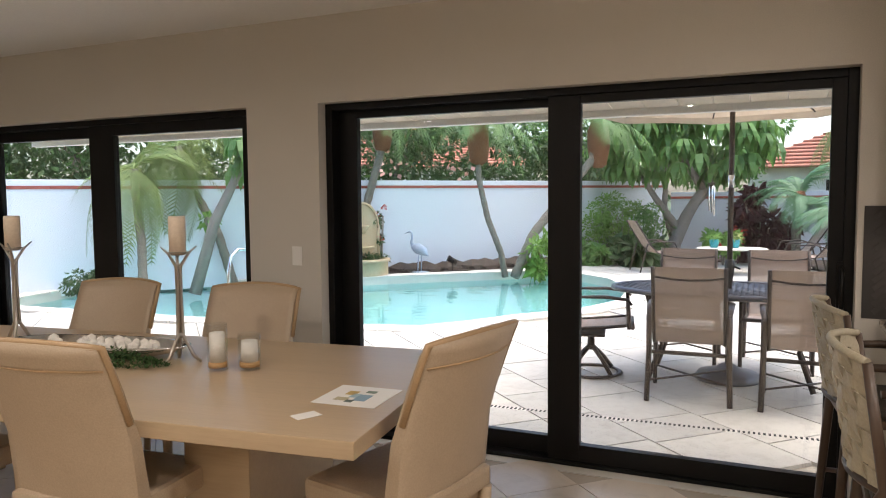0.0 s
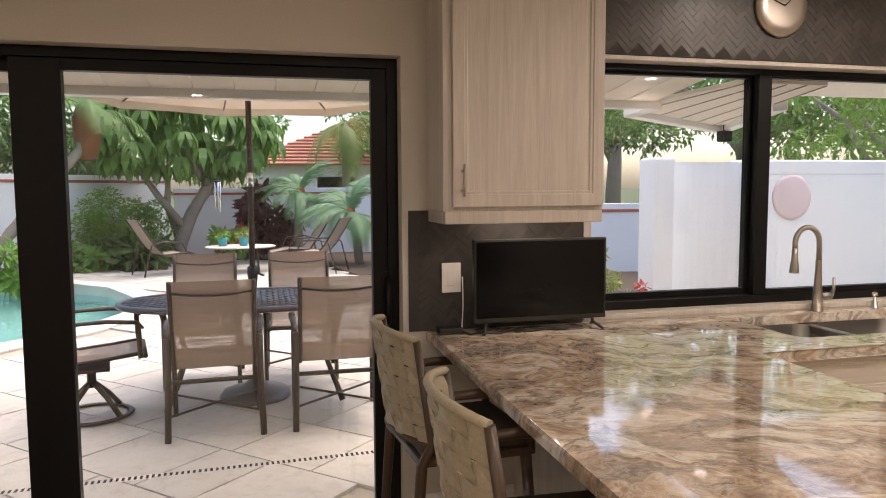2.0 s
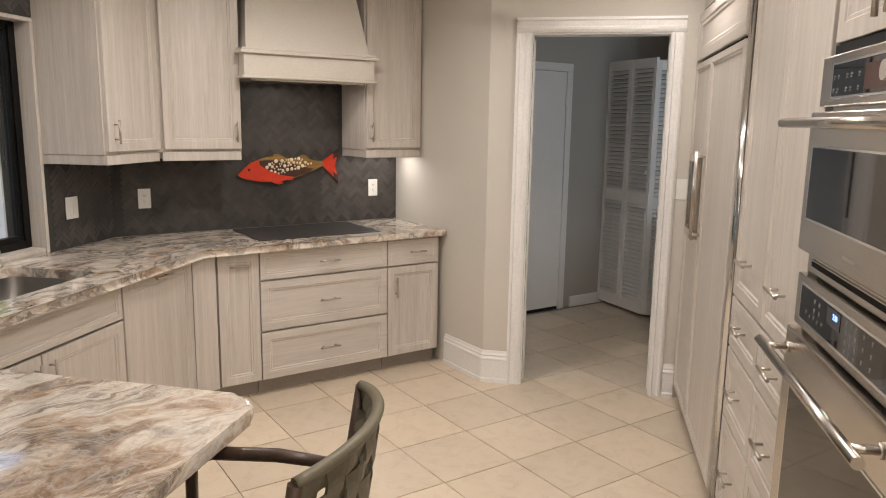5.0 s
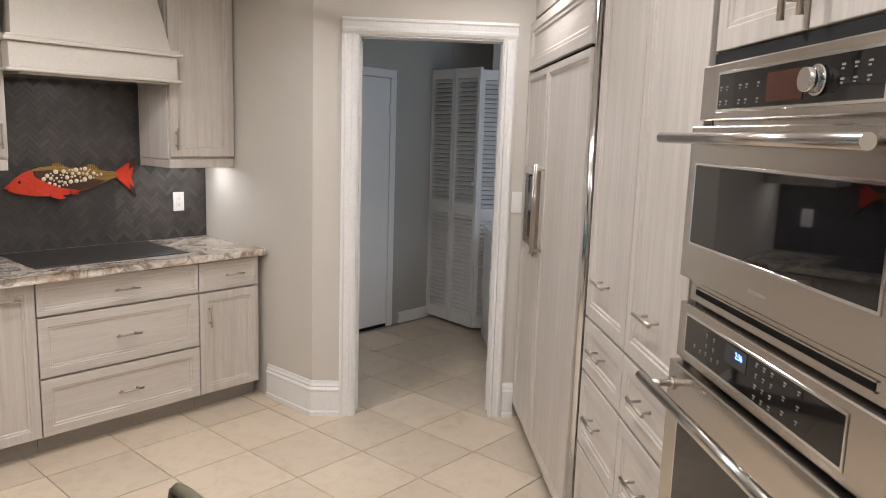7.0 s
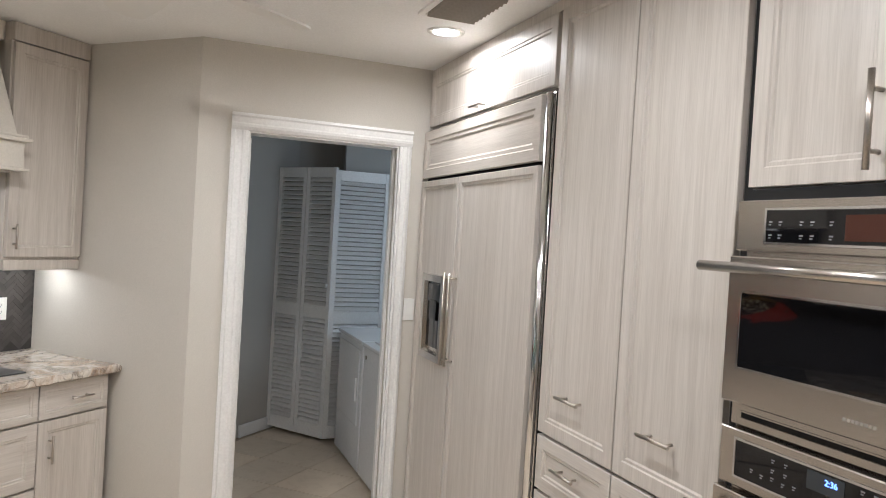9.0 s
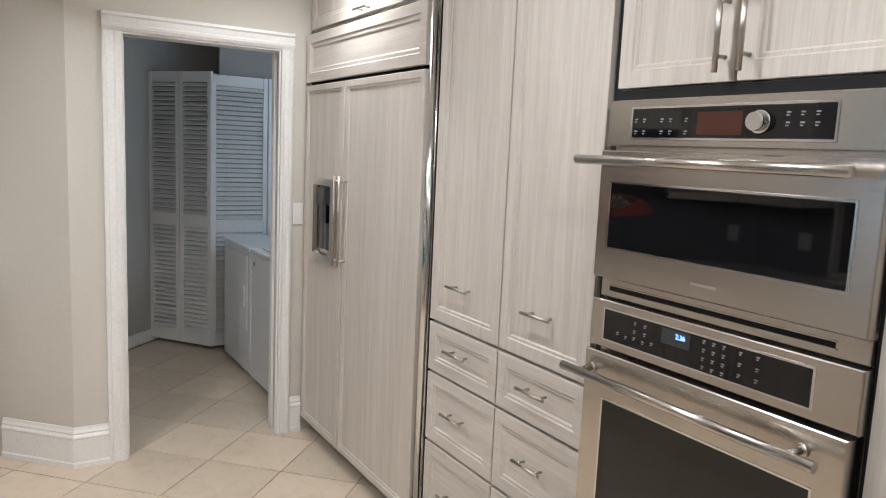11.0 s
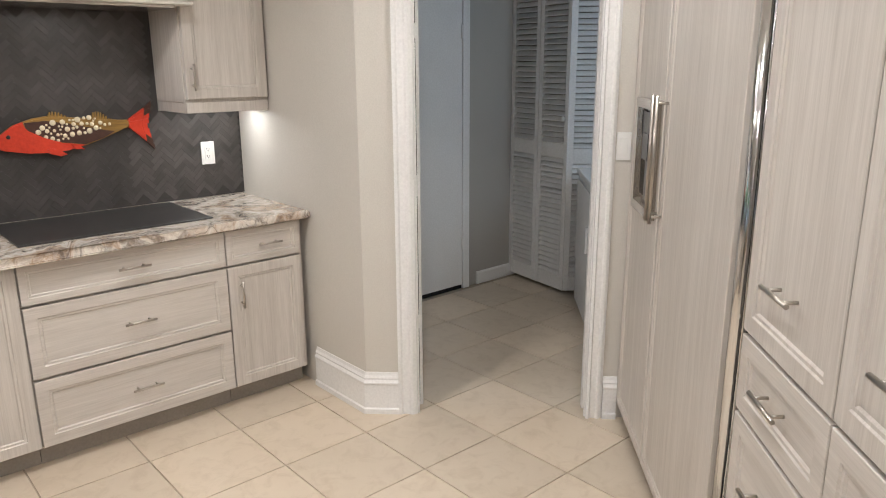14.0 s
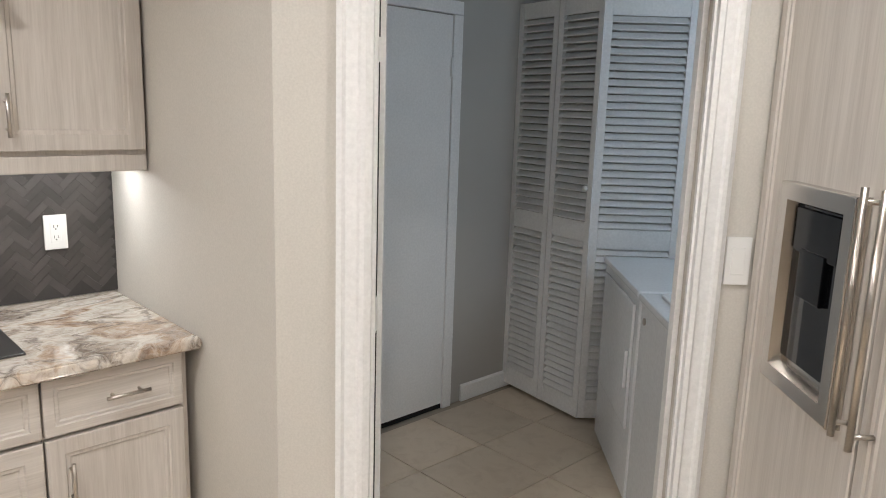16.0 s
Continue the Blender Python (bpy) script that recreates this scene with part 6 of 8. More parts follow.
g.b.inputs["IOR"].default_value = 1.33
g.bump(g.noise(g.coords((1, 1.6, 1), world=True), 1.6, 3, 0.5, 0.4), 0.12, 0.08)
bm = bm_new()
bm.faces.new([bm.verts.new((x, y, -0.17)) for x, y in grown(POOL, -0.006)])
water = structure("water", bm, M_WATER, "calm clear turquoise pool water")
water.visible_shadow = False
coping = thing("pool_coping", pose(0, 0, 0), "cream stone coping round the pool", "pool edge", kind="structure")
outer, inner = grown(POOL, 0.33), grown(POOL, -0.025)
for i in range(n):
    j = (i + 1) % n
    a0, a1, b0, b1 = Vector(inner[i]), Vector(inner[j]), Vector(outer[i]), Vector(outer[j])
    cnt = max(1, round((a1 - a0).length / 0.6))
    for k in range(cnt):
        f0, f1 = k / cnt + 0.004, (k + 1) / cnt - 0.004
        q = [a0.lerp(a1, f0), a0.lerp(a1, f1), b0.lerp(b1, f1), b0.lerp(b1, f0)]
        bm = bm_new()
        slab(bm, [(p.x, p.y) for p in q][::-1], -0.048, -0.018, 0.006, 1)
        part("coping_stone", bm, M_COPING, coping)


def garden_wall(name, a, b, h, stripe, mat, label, thick=0.2):
    a, b = Vector((*a, 0)), Vector((*b, 0))
    ln = (b - a).length
    ang = math.degrees(math.atan2(b.y - a.y, b.x - a.x))
    t = thing(name, pose(a.x, a.y, 0, 0, 0, ang), label, "garden wall", kind="structure")
    bm = bm_new()
    box(bm, 0, ln, 0, thick, -0.13, h - 0.16, 0.004)
    part("wall", bm, mat, t)
    if stripe:
        k = int(ln / 0.3)
        for i in range(k):
            bm = bm_new()
            box(bm, i * ln / k + 0.003, (i + 1) * ln / k - 0.003, -0.012, thick + 0.012, h - 0.1595, h - 0.105, 0.004)
            part("brick", bm, M_BRICKRED, t)
        bm = bm_new()
        box(bm, 0, ln, -0.004, thick + 0.004, h - 0.1045, h, 0.006)
    else:
        bm = bm_new()
        box(bm, 0, ln, 0, thick, h - 0.1595, h, 0.02)
    part("cap", bm, mat, t)
    return t


garden_wall("garden_wall", (-12.9, 5.74), (-2.07, 18.85), 1.82, True, M_STUCCO, "white stucco garden wall with a red brick stripe")
garden_wall("garden_wall", (-1.9, 18.97), (4.89, 18.15), 1.54, True, M_STUCCO, "white stucco garden wall with a red brick stripe")
garden_wall("garden_wall", (4.6, 13.2), (10.5, 12.2), 1.22, True, M_STUCCO, "low white stucco garden wall with a red brick stripe")
pw = thing("privacy_wall", pose(0, 0, 0), "curved white stucco privacy wall outside the window", "garden wall", kind="structure")
CURVE = [(4.02 + 0.87 * k / 10, 7.47 + 0.17 * math.sin(math.pi * k / 10)) for k in range(11)]
bm = bm_new()
slab(bm, CURVE + [(x, y + 0.26) for x, y in CURVE[::-1]], -0.13, 1.765, 0.015)
part("wall", bm, M_STUCCO2, pw)
bm = bm_new()
slab(bm, [(3.82, 7.42), (4.018, 7.40), (4.018, 7.72), (3.82, 7.72)], -0.13, 1.80, 0.02)
part("end_pillar", bm, M_STUCCO2, pw)
garden_wall("privacy_wall", (4.85, 7.42), (7.6, 7.42), 1.785, False, M_STUCCO2, "white stucco privacy wall outside the window", 0.28)
bm = bm_new()
slab(bm, [(4.16, 5.0), (4.9, 5.0), (4.9, 4.0), (4.16, 4.0)][::-1], -0.13, 2.4)
structure("wall_pier", bm, M_STUCCO2, "white stucco house pier beside the window")
lan = thing("wall_lantern", pose(4.205, 4.995, 1.99), "black wall lantern with amber glass", "lantern")
bm = bm_new()
for x in (-0.05, 0.05):
    for y in (-0.10, -0.005):
        box(bm, x - 0.006, x + 0.006, y - 0.006, y + 0.006, -0.13, 0.13)
box(bm, -0.056, 0.056, -0.106, -0.001, -0.145, -0.131, 0.003)
box(bm, -0.06, 0.06, -0.11, -0.001, 0.131, 0.15, 0.003)
box(bm, -0.05, 0.05, -0.105, -0.097, 0.03, 0.04)
part("frame", bm, M_BLACK, lan)
bm = bm_new()
box(bm, -0.043, 0.043, -0.098, -0.01, -0.13, 0.13)
part("shade", bm, speckled("amber_glass", (0.66, 0.55, 0.30), (0.72, 0.61, 0.36), 9, 0.3, 0.05, 90), lan)
bm = bm_new()
lathe(bm, [(0.0, 0.02), (0.20, 0.018), (0.235, 0.01), (0.235, 0.0), (0.0, 0.0)], 40)
bmesh.ops.rotate(bm, verts=bm.verts, cent=(0, 0, 0), matrix=Matrix.Rotation(radians(90), 3, "X"))
single("wall_plaque", bm, speckled("faded_pink", (0.72, 0.56, 0.55), (0.77, 0.63, 0.62), 5, 0.8, 0.1, 60), pose(5.40, 7.418, 1.40), "faded pink round plaque on the white wall", "plaque")

# ---- roof overhang ----
eave = thing("roof_overhang", pose(0, 0, 0), "cream ribbed soffit with white gutter over the patio", "roof", kind="structure")
EZ0, EZ1 = 2.125, 2.03


def soffit_z(y):
    return EZ0 + (EZ1 - EZ0) * min(1.0, max(0.0, (y - 4.2) / 0.8))


for i in range(42):
    x0, x1 = -6.2 + i * 0.2045, -6.2 + (i + 1) * 0.2045 - 0.007
    bm = bm_new()
    vs = [bm.verts.new(p) for p in ((x0, 4.201, EZ0), (x1, 4.201, EZ0), (x1, 5.0, EZ1), (x0, 5.0, EZ1), (x0, 4.201, EZ0 + 0.02), (x1, 4.201, EZ0 + 0.02), (x1, 5.0, EZ1 + 0.02), (x0, 5.0, EZ1 + 0.02))]
    for f in ((0, 1, 2, 3), (4, 5, 6, 7), (0, 1, 5, 4), (1, 2, 6, 5), (2, 3, 7, 6), (3, 0, 4, 7)):
        bm.faces.new([vs[k] for k in f])
    part("soffit_panel", bm, M_SOFFIT, eave)
wedge = [(2.395, 4.201), (2.395, 5.0), (2.50, 5.48), (3.99, 6.62), (3.20, 4.95), (2.9, 4.201)]
bm = bm_new()
slab(bm, wedge[::-1], 2.03, 2.05)
part("soffit_corner", bm, M_SOFFIT, eave)
for k in range(5):
    a, b = Vector((2.42 + 0.12 * k, 4.21)), Vector((2.55 + 0.30 * k, 5.48 + 0.23 * k))
    bm = bm_new()
    rod(bm, (a.x, a.y, 2.029), (b.x, b.y, 2.029), 0.005, seg=6)
    part("seam", bm, M_TOE, eave)
for a, b in (((-6.2, 5.03), (2.41, 5.03)), ((2.41, 5.03), (2.5, 5.50)), ((2.5, 5.50), (4.01, 6.66)), ((4.01, 6.66), (3.21, 4.95))):
    a, b = Vector(a), Vector(b)
    ang = math.degrees(math.atan2(b.y - a.y, b.x - a.x))
    bm = bm_new()
    box(bm, 0, (b - a).length, -0.03, 0.06, 1.985, 2.115, 0.008)
    p = part("gutter", bm, M_GUTTER, eave)
    p.matrix_basis = pose(a.x, a.y, 0, 0, 0, ang)
bm = bm_new()
slab(bm, [(-6.4, -3.4), (7.5, -3.4), (7.5, 0.9), (4.0, 4.3), (3.0, 5.0), (-6.4, 5.0)], 2.70, 2.80)
part("roof_deck", bm, M_BRICKRED, eave)
bm = bm_new()
slab(bm, [(3.7, 5.9), (3.75, 4.4), (5.4, 4.4), (5.4, 5.9)], 2.22, 2.30)
part("porch_roof", bm, M_SOFFIT, eave)
fl = thing("flood_light", pose(3.86, 6.40, 2.03), "black flood light under the roof corner", "flood light")
bm = bm_new()
rod(bm, (0, 0, 0), (0, 0, -0.05), 0.012, seg=8)
box(bm, -0.05, 0.05, -0.04, 0.04, -0.14, -0.05, 0.01)
part("housing", bm, M_BLACK, fl)

# ---- drain, pavers are further down ----
bm = bm_new()
box(bm, -3.4, 3.2, -0.03, 0.03, -0.052, -0.031)
drain = structure("drain_channel", bm, M_COPING, "narrow slotted deck drain", m=pose(0, 5.10, 0, 0, 0, 2.2))
bm = bm_new()
for i in range(220):
    # Each slot's shade is a black piece laid on the channel.
    x = -3.38 + i * 0.03
    box(bm, x, x + 0.014, -0.022, 0.022, -0.0308, -0.0295)
ob = part("slots", bm, M_GAPSHADE, drain)
tagged(ob, kind="stuff")

# ---- pool things ----
rail = thing("pool_rail", pose(-5.79, 7.24, 0), "curved stainless steel pool handrail", "handrail")
for dx in (0.0, 0.5):
    bm = bm_new()
    tube(bm, [(dx, 0.0, -0.03), (dx, 0.0, 0.55), (dx, 0.05, 0.75), (dx, 0.18, 0.84), (dx, 0.42, 0.83), (dx, 0.62, 0.72), (dx, 0.72, 0.3), (dx, 0.72, -0.2)], 0.022, 10)
    part("rail", bm, M_CHROME, rail)
M_FOUNTAIN = speckled("sandstone", (0.52, 0.38, 0.22), (0.62, 0.48, 0.31), 5, 0.85, 0.4, 40)
ft = thing("wall_fountain", pose(-7.02, 12.53, -0.02, 0, 0, 51) @ Matrix.Diagonal((0.9, 0.9, 0.95, 1)), "sandstone wall fountain with arched back and two basins", "fountain")
bm = bm_new()
out = [(-0.36, 0.0), (0.36, 0.0), (0.36, 0.95)] + [(0.36 * math.cos(a), 0.95 + 0.50 * math.sin(a)) for a in [i * math.pi / 14 for i in range(1, 14)]] + [(-0.36, 0.95)]
flat_shape(bm, out, -0.12, 0.0, 0.02)
part("back", bm, M_FOUNTAIN, ft)
bm = bm_new()
pts = [(-0.37, -0.13, 0.3), (-0.37, -0.13, 0.95)] + [(-0.37 * math.cos(a), -0.13, 0.95 + 0.51 * math.sin(a)) for a in [i * math.pi / 14 for i in range(15)]] + [(0.37, -0.13, 0.95), (0.37, -0.13, 0.3)]
tube(bm, pts, 0.03, 8)
part("arch_moulding", bm, M_FOUNTAIN, ft)
for z, r, nm in ((0.98, 0.13, "upper_basin"), (0.55, 0.24, "lower_basin")):
    bm = bm_new()
    lathe(bm, [(0.0, -0.16), (r * 0.3, -0.15), (r * 0.45, -0.08), (r, 0.0), (r * 1.02, 0.03), (r * 0.9, 0.03), (0.0, 0.0)], 22, (0, -0.16, z))
    part(nm, bm, M_FOUNTAIN, ft)
bm = bm_new()
lathe(bm, [(0.52, 0.0), (0.52, 0.26), (0.56, 0.27), (0.56, 0.33), (0.46, 0.33), (0.44, 0.05), (0.0, 0.05)], 28, (0, -0.2, 0))
part("pool_basin", bm, M_FOUNTAIN, ft)
bm = bm_new()
for s in (-0.05, 0.05):
    rod(bm, (s, 0, 0.0), (s * 0.8, 0.02, 0.34), 0.012, seg=8)
tube(bm, [(0, 0.26, 0.34), (0, 0.12, 0.42), (0, -0.05, 0.47), (0, -0.18, 0.50)], [0.01, 0.09, 0.11, 0.05], 12)
tube(bm, [(0, -0.16, 0.50), (0, -0.23, 0.58), (0, -0.20, 0.68), (0, -0.22, 0.78), (0, -0.27, 0.80)], [0.045, 0.028, 0.022, 0.022, 0.026], 10)
rod(bm, (0, -0.27, 0.80), (0, -0.42, 0.76), 0.02, 0.003, 8)
box(bm, -0.14, 0.14, -0.12, 0.12, -0.02, 0.015, 0.005)
single("heron_statue", bm, speckled("blue_grey_stone", (0.34, 0.40, 0.48), (0.42, 0.48, 0.56), 12, 0.8, 0.3, 60), pose(-6.05, 13.17, -0.02, 0, 0, 250), "blue-grey heron statue by the garden wall", "statue", smooth=True)
sp = thing("garden_spotlight", pose(-5.55, 13.68, 0), "small black garden spotlight on a stake", "spotlight")
bm = bm_new()
rod(bm, (0, 0, -0.05), (0, 0, 0.14), 0.012, seg=8)
part("stake", bm, M_BLACK, sp)
bm = bm_new()
rod(bm, (0.07, 0.04, 0.14), (-0.08, -0.05, 0.24), 0.05, 0.065, 14)
part("head", bm, M_BLACK, sp)

# ---- patio furniture ----
M_BRONZE = speckled("bronze_aluminium", (0.055, 0.042, 0.035), (0.085, 0.066, 0.055), 8, 0.42, 0.1, 120, 0.5)
M_SLING = material("sling_mesh", (0.46, 0.37, 0.29), 0.75)
g = Graph(M_SLING)
wv = g.noise(g.coords((3, 3, 160)), 1.0, 3, 0.6)
g.base(g.ramp(wv, [(0.3, (0.34, 0.25, 0.19)), (0.7, (0.52, 0.41, 0.34))]))
see, mxs = g.t.nodes.new("ShaderNodeBsdfTransparent"), g.t.nodes.new("ShaderNodeMixShader")
g.link(g.ramp(wv, [(0.35, (0.12, 0.12, 0.12)), (0.65, (0.5, 0.5, 0.5))]), mxs.inputs[0])
g.link(g.b.outputs[0], mxs.inputs[1])
g.link(see.outputs[0], mxs.inputs[2])
g.link(mxs.outputs[0], g.t.nodes["Material Output"].inputs["Surface"])
M_TABLETOP = speckled("cast_table", (0.105, 0.11, 0.125), (0.14, 0.145, 0.16), 8, 0.35, 0.2, 60, 0.4)
M_CANOPY = speckled("beige_canvas", (0.66, 0.57, 0.46), (0.72, 0.63, 0.52), 3, 0.85, 0.1, 120)


def sling(bm, pts, half, thick=0.004):
    """A stretched cloth through (y, z) points, x across."""
    rows = []
    for i, (y, z) in enumerate(pts):
        rows.append([bm.verts.new((x, y + dy, z)) for x, dy in ((-half, 0), (half, 0), (half, thick), (-half, thick))])
    for r, s in zip(rows, rows[1:]):
        for i in range(4):
            bm.faces.new((r[i], r[(i + 1) % 4], s[(i + 1) % 4], s[i]))
    bm.faces.new(rows[0])
    bm.faces.new(rows[-1][::-1])


def patio_chair(swivel=False):
    """Faces +y."""
    t = thing("patio_chair", pose(0, 0, 0), "bronze patio swivel rocker with tan sling seat" if swivel else "bronze patio armchair with tan sling seat", "chair", "patio chairs")
    z0 = -0.03
    back = [(-0.12, 0.40), (-0.17, 0.5), (-0.225, 0.66), (-0.27, 0.82), (-0.30, 0.965)]
    bm = bm_new()
    sling(bm, [(0.32, 0.425), (0.15, 0.405), (-0.08, 0.385), *back], 0.235)
    part("sling", bm, M_SLING, t)
    for x in (-0.245, 0.245):
        bm = bm_new()
        tube(bm, [(x, 0.35, 0.40), (x, 0.30, 0.425), (x, 0.12, 0.405), (x, -0.09, 0.388), *[(x, y, z) for y, z in back]], 0.014, 8)
        part("side_rail", bm, M_BRONZE, t)
        bm = bm_new()
        tube(bm, [(x * 1.12, -0.22, 0.60), (x * 1.16, -0.1, 0.655), (x * 1.18, 0.12, 0.66), (x * 1.16, 0.30, 0.64), (x * 1.14, 0.33, 0.60)], [0.014, 0.02, 0.024, 0.022, 0.016], 10, 0.6)
        part("armrest", bm, M_BRONZE, t)
        bm = bm_new()
        rod(bm, (x * 1.13, 0.30, 0.63), (x * 1.13, 0.31, 0.40 if swivel else z0), 0.017, seg=8)
        part("front_leg" if not swivel else "arm_post", bm, M_BRONZE, t)
        if not swivel:
            bm = bm_new()
            tube(bm, [(x * 1.12, -0.215, 0.61), (x * 1.12, -0.20, 0.35), (x * 1.16, -0.24, z0)], 0.02, 8)
            part("rear_leg", bm, M_BRONZE, t)
            bm = bm_new()
            rod(bm, (x * 1.14, -0.21, 0.12), (-x * 1.1, 0.30, 0.12), 0.008, seg=6)
            part("cross_brace", bm, M_BRONZE, t)
    for y, z in ((0.34, 0.41), (-0.19, 0.33)):
        bm = bm_new()
        rod(bm, (-0.27, y, z), (0.27, y, z), 0.015, seg=8)
        part("cross_rail", bm, M_BRONZE, t)
    bm = bm_new()
    tube(bm, [(-0.24, -0.285, 0.895), (-0.12, -0.283, 0.878), (0, -0.282, 0.872), (0.12, -0.283, 0.878), (0.24, -0.285, 0.895)], 0.008, 6)
    part("back_rail", bm, M_BRONZE, t)
    if swivel:
        bm = bm_new()
        lathe(bm, [(0.24, z0), (0.265, z0 + 0.012), (0.24, z0 + 0.026), (0.215, z0 + 0.012), (0.24, z0)], 32)
        part("base_ring", bm, M_BRONZE, t)
        for k in range(4):
            a = radians(45 + 90 * k)
            bm = bm_new()
            tube(bm, [(0.24 * math.cos(a), 0.24 * math.sin(a), z0 + 0.02), (0.14 * math.cos(a), 0.14 * math.sin(a), 0.10), (0.02 * math.cos(a), 0.02 * math.sin(a), 0.20)], 0.018, 8)
            part("base_arm", bm, M_BRONZE, t)
        bm = bm_new()
        rod(bm, (0, 0, 0.17), (0, 0, 0.33), 0.03, seg=12)
        box(bm, -0.24, 0.24, -0.12, 0.12, 0.32, 0.345, 0.006)
        part("swivel", bm, M_BRONZE, t)
    return t


pc = patio_chair()
pc.matrix_basis = pose(-0.26, 5.84, 0, 0, 0, 2)
copy_thing(pc, pose(0.52, 5.84, 0, 0, 0, -1))
copy_thing(pc, pose(-0.42, 7.15, 0, 0, 0, 180))
copy_thing(pc, pose(0.35, 7.15, 0, 0, 0, 178))
sw = patio_chair(True)
sw.matrix_basis = pose(-1.1, 6.3, 0, 0, 0, -80)

pt = thing("patio_table", pose(-0.01, 6.46, -0.03), "oval dark cast aluminium patio table with lattice top", "table")
bm = bm_new()
pts = [(0.93 * math.cos(a), 0.50 * math.sin(a), 0.735) for a in [i * math.tau / 48 for i in range(49)]]
tube(bm, pts, 0.022, 8, caps=False)
part("rim", bm, M_TABLETOP, pt)
bm = bm_new()
lathe(bm, [(0.0, 0.736), (0.92, 0.736), (0.92, 0.73), (0.0, 0.73)], 48, squash=(1, 0.535))
part("tabletop", bm, M_TABLETOP, pt)
bm = bm_new()
for k in range(-16, 17):
    for s in (-1, 1):
        c = k * 0.085
        seg_pts = []
        for i in range(60):
            x = -0.95 + i * 1.9 / 59
            y = s * (x - c)
            if (x / 0.91) ** 2 + (y / 0.48) ** 2 < 1:
                seg_pts.append((x, y))
        if len(seg_pts) > 1:
            rod(bm, (*seg_pts[0], 0.739), (*seg_pts[-1], 0.739), 0.009, seg=6)
tagged(part("lattice", bm, M_TABLETOP, pt), "woven lattice relief", kind="stuff")
for sx_ in (-1, 1):
    for sy in (-1, 1):
        bm = bm_new()
        tube(bm, [(sx_ * 0.62, sy * 0.26, 0.73), (sx_ * 0.56, sy * 0.22, 0.5), (sx_ * 0.50, sy * 0.22, 0.3), (sx_ * 0.60, sy * 0.30, 0.02)], [0.022, 0.02, 0.018, 0.022], 8)
        part("leg", bm, M_BRONZE, pt)

um = thing("patio_umbrella", pose(-0.02, 6.48, -0.03), "open beige patio umbrella on a dark pole", "umbrella")
bm = bm_new()
lathe(bm, [(0.0, 0.0), (0.25, 0.0), (0.26, 0.02), (0.23, 0.06), (0.10, 0.09), (0.05, 0.13), (0.0, 0.13)], 32)
part("base", bm, M_TABLETOP, um)
bm = bm_new()
rod(bm, (0, 0, 0.1), (0, 0, 2.72), 0.021, seg=14)
part("pole", bm, M_BRONZE, um)
bm = bm_new()
rod(bm, (0, 0, 1.56), (0, 0, 1.66), 0.0245, seg=14)
part("collar", bm, M_CHROME, um)
bm = bm_new()
lathe(bm, [(0.0, 0.80), (0.024, 0.80), (0.04, 0.93), (0.035, 0.98), (0.0, 0.99)], 16)
rod(bm, (0, 0, 0.94), (0.08, -0.03, 0.91), 0.008, seg=8)
part("crank", bm, M_PLASTIC, um)
bm = bm_new()
c0 = bm.verts.new((0, 0, 2.70))
ring = []
R = 1.16
for i in range(16):
    a = i * math.tau / 16 + radians(11)
    r = R if i % 2 == 0 else R * 0.955
    ring.append((bm.verts.new((r * 0.55 * math.cos(a), r * 0.55 * math.sin(a), 2.50)), bm.verts.new((r * math.cos(a), r * math.sin(a), 2.235)), bm.verts.new((r * math.cos(a), r * math.sin(a), 2.17 if i % 2 == 0 else 2.185))))
for i in range(16):
    p, q = ring[i], ring[(i + 1) % 16]
    bm.faces.new((c0, p[0], q[0]))
    bm.faces.new((p[0], p[1], q[1], q[0]))
    bm.faces.new((p[1], p[2], q[2], q[1]))
bmesh.ops.solidify(bm, geom=bm.faces[:], thickness=0.004)
part("canopy", bm, M_CANOPY, um)
for i in range(8):
    a = i * math.tau / 8 + radians(11)
    bm = bm_new()
    rod(bm, (0.03 * math.cos(a), 0.03 * math.sin(a), 2.67), (R * 0.55 * math.cos(a), R * 0.55 * math.sin(a), 2.485), 0.007, seg=6)
    rod(bm, (R * 0.55 * math.cos(a), R * 0.55 * math.sin(a), 2.485), (R * 0.98 * math.cos(a), R * 0.98 * math.sin(a), 2.225), 0.007, seg=6)
    part("rib", bm, M_BRONZE, um)


def lounge_chair():
    """A low sling lounge chair facing +y."""
    t = thing("lounge_chair", pose(0, 0, 0), "low tan sling lounge chair with bronze frame", "chair", "lounge chairs")
    prof = [(0.62, 0.30), (0.3, 0.36), (-0.05, 0.34), (-0.2, 0.5), (-0.38, 0.78), (-0.5, 0.98)]
    bm = bm_new()
    sling(bm, prof, 0.27)
    part("sling", bm, M_SLING, t)
    for x in (-0.28, 0.28):
        bm = bm_new()
        tube(bm, [(x, y, z) for y, z in prof], 0.016, 8)
        part("side_rail", bm, M_BRONZE, t)
        bm = bm_new()
        tube(bm, [(x * 1.1, -0.42, -0.03), (x * 1.1, -0.28, 0.52), (x * 1.15, -0.1, 0.58), (x * 1.15, 0.25, 0.56), (x * 1.1, 0.38, 0.3), (x * 1.1, 0.42, -0.03)], 0.015, 8)
        part("arm_frame", bm, M_BRONZE, t)
    return t


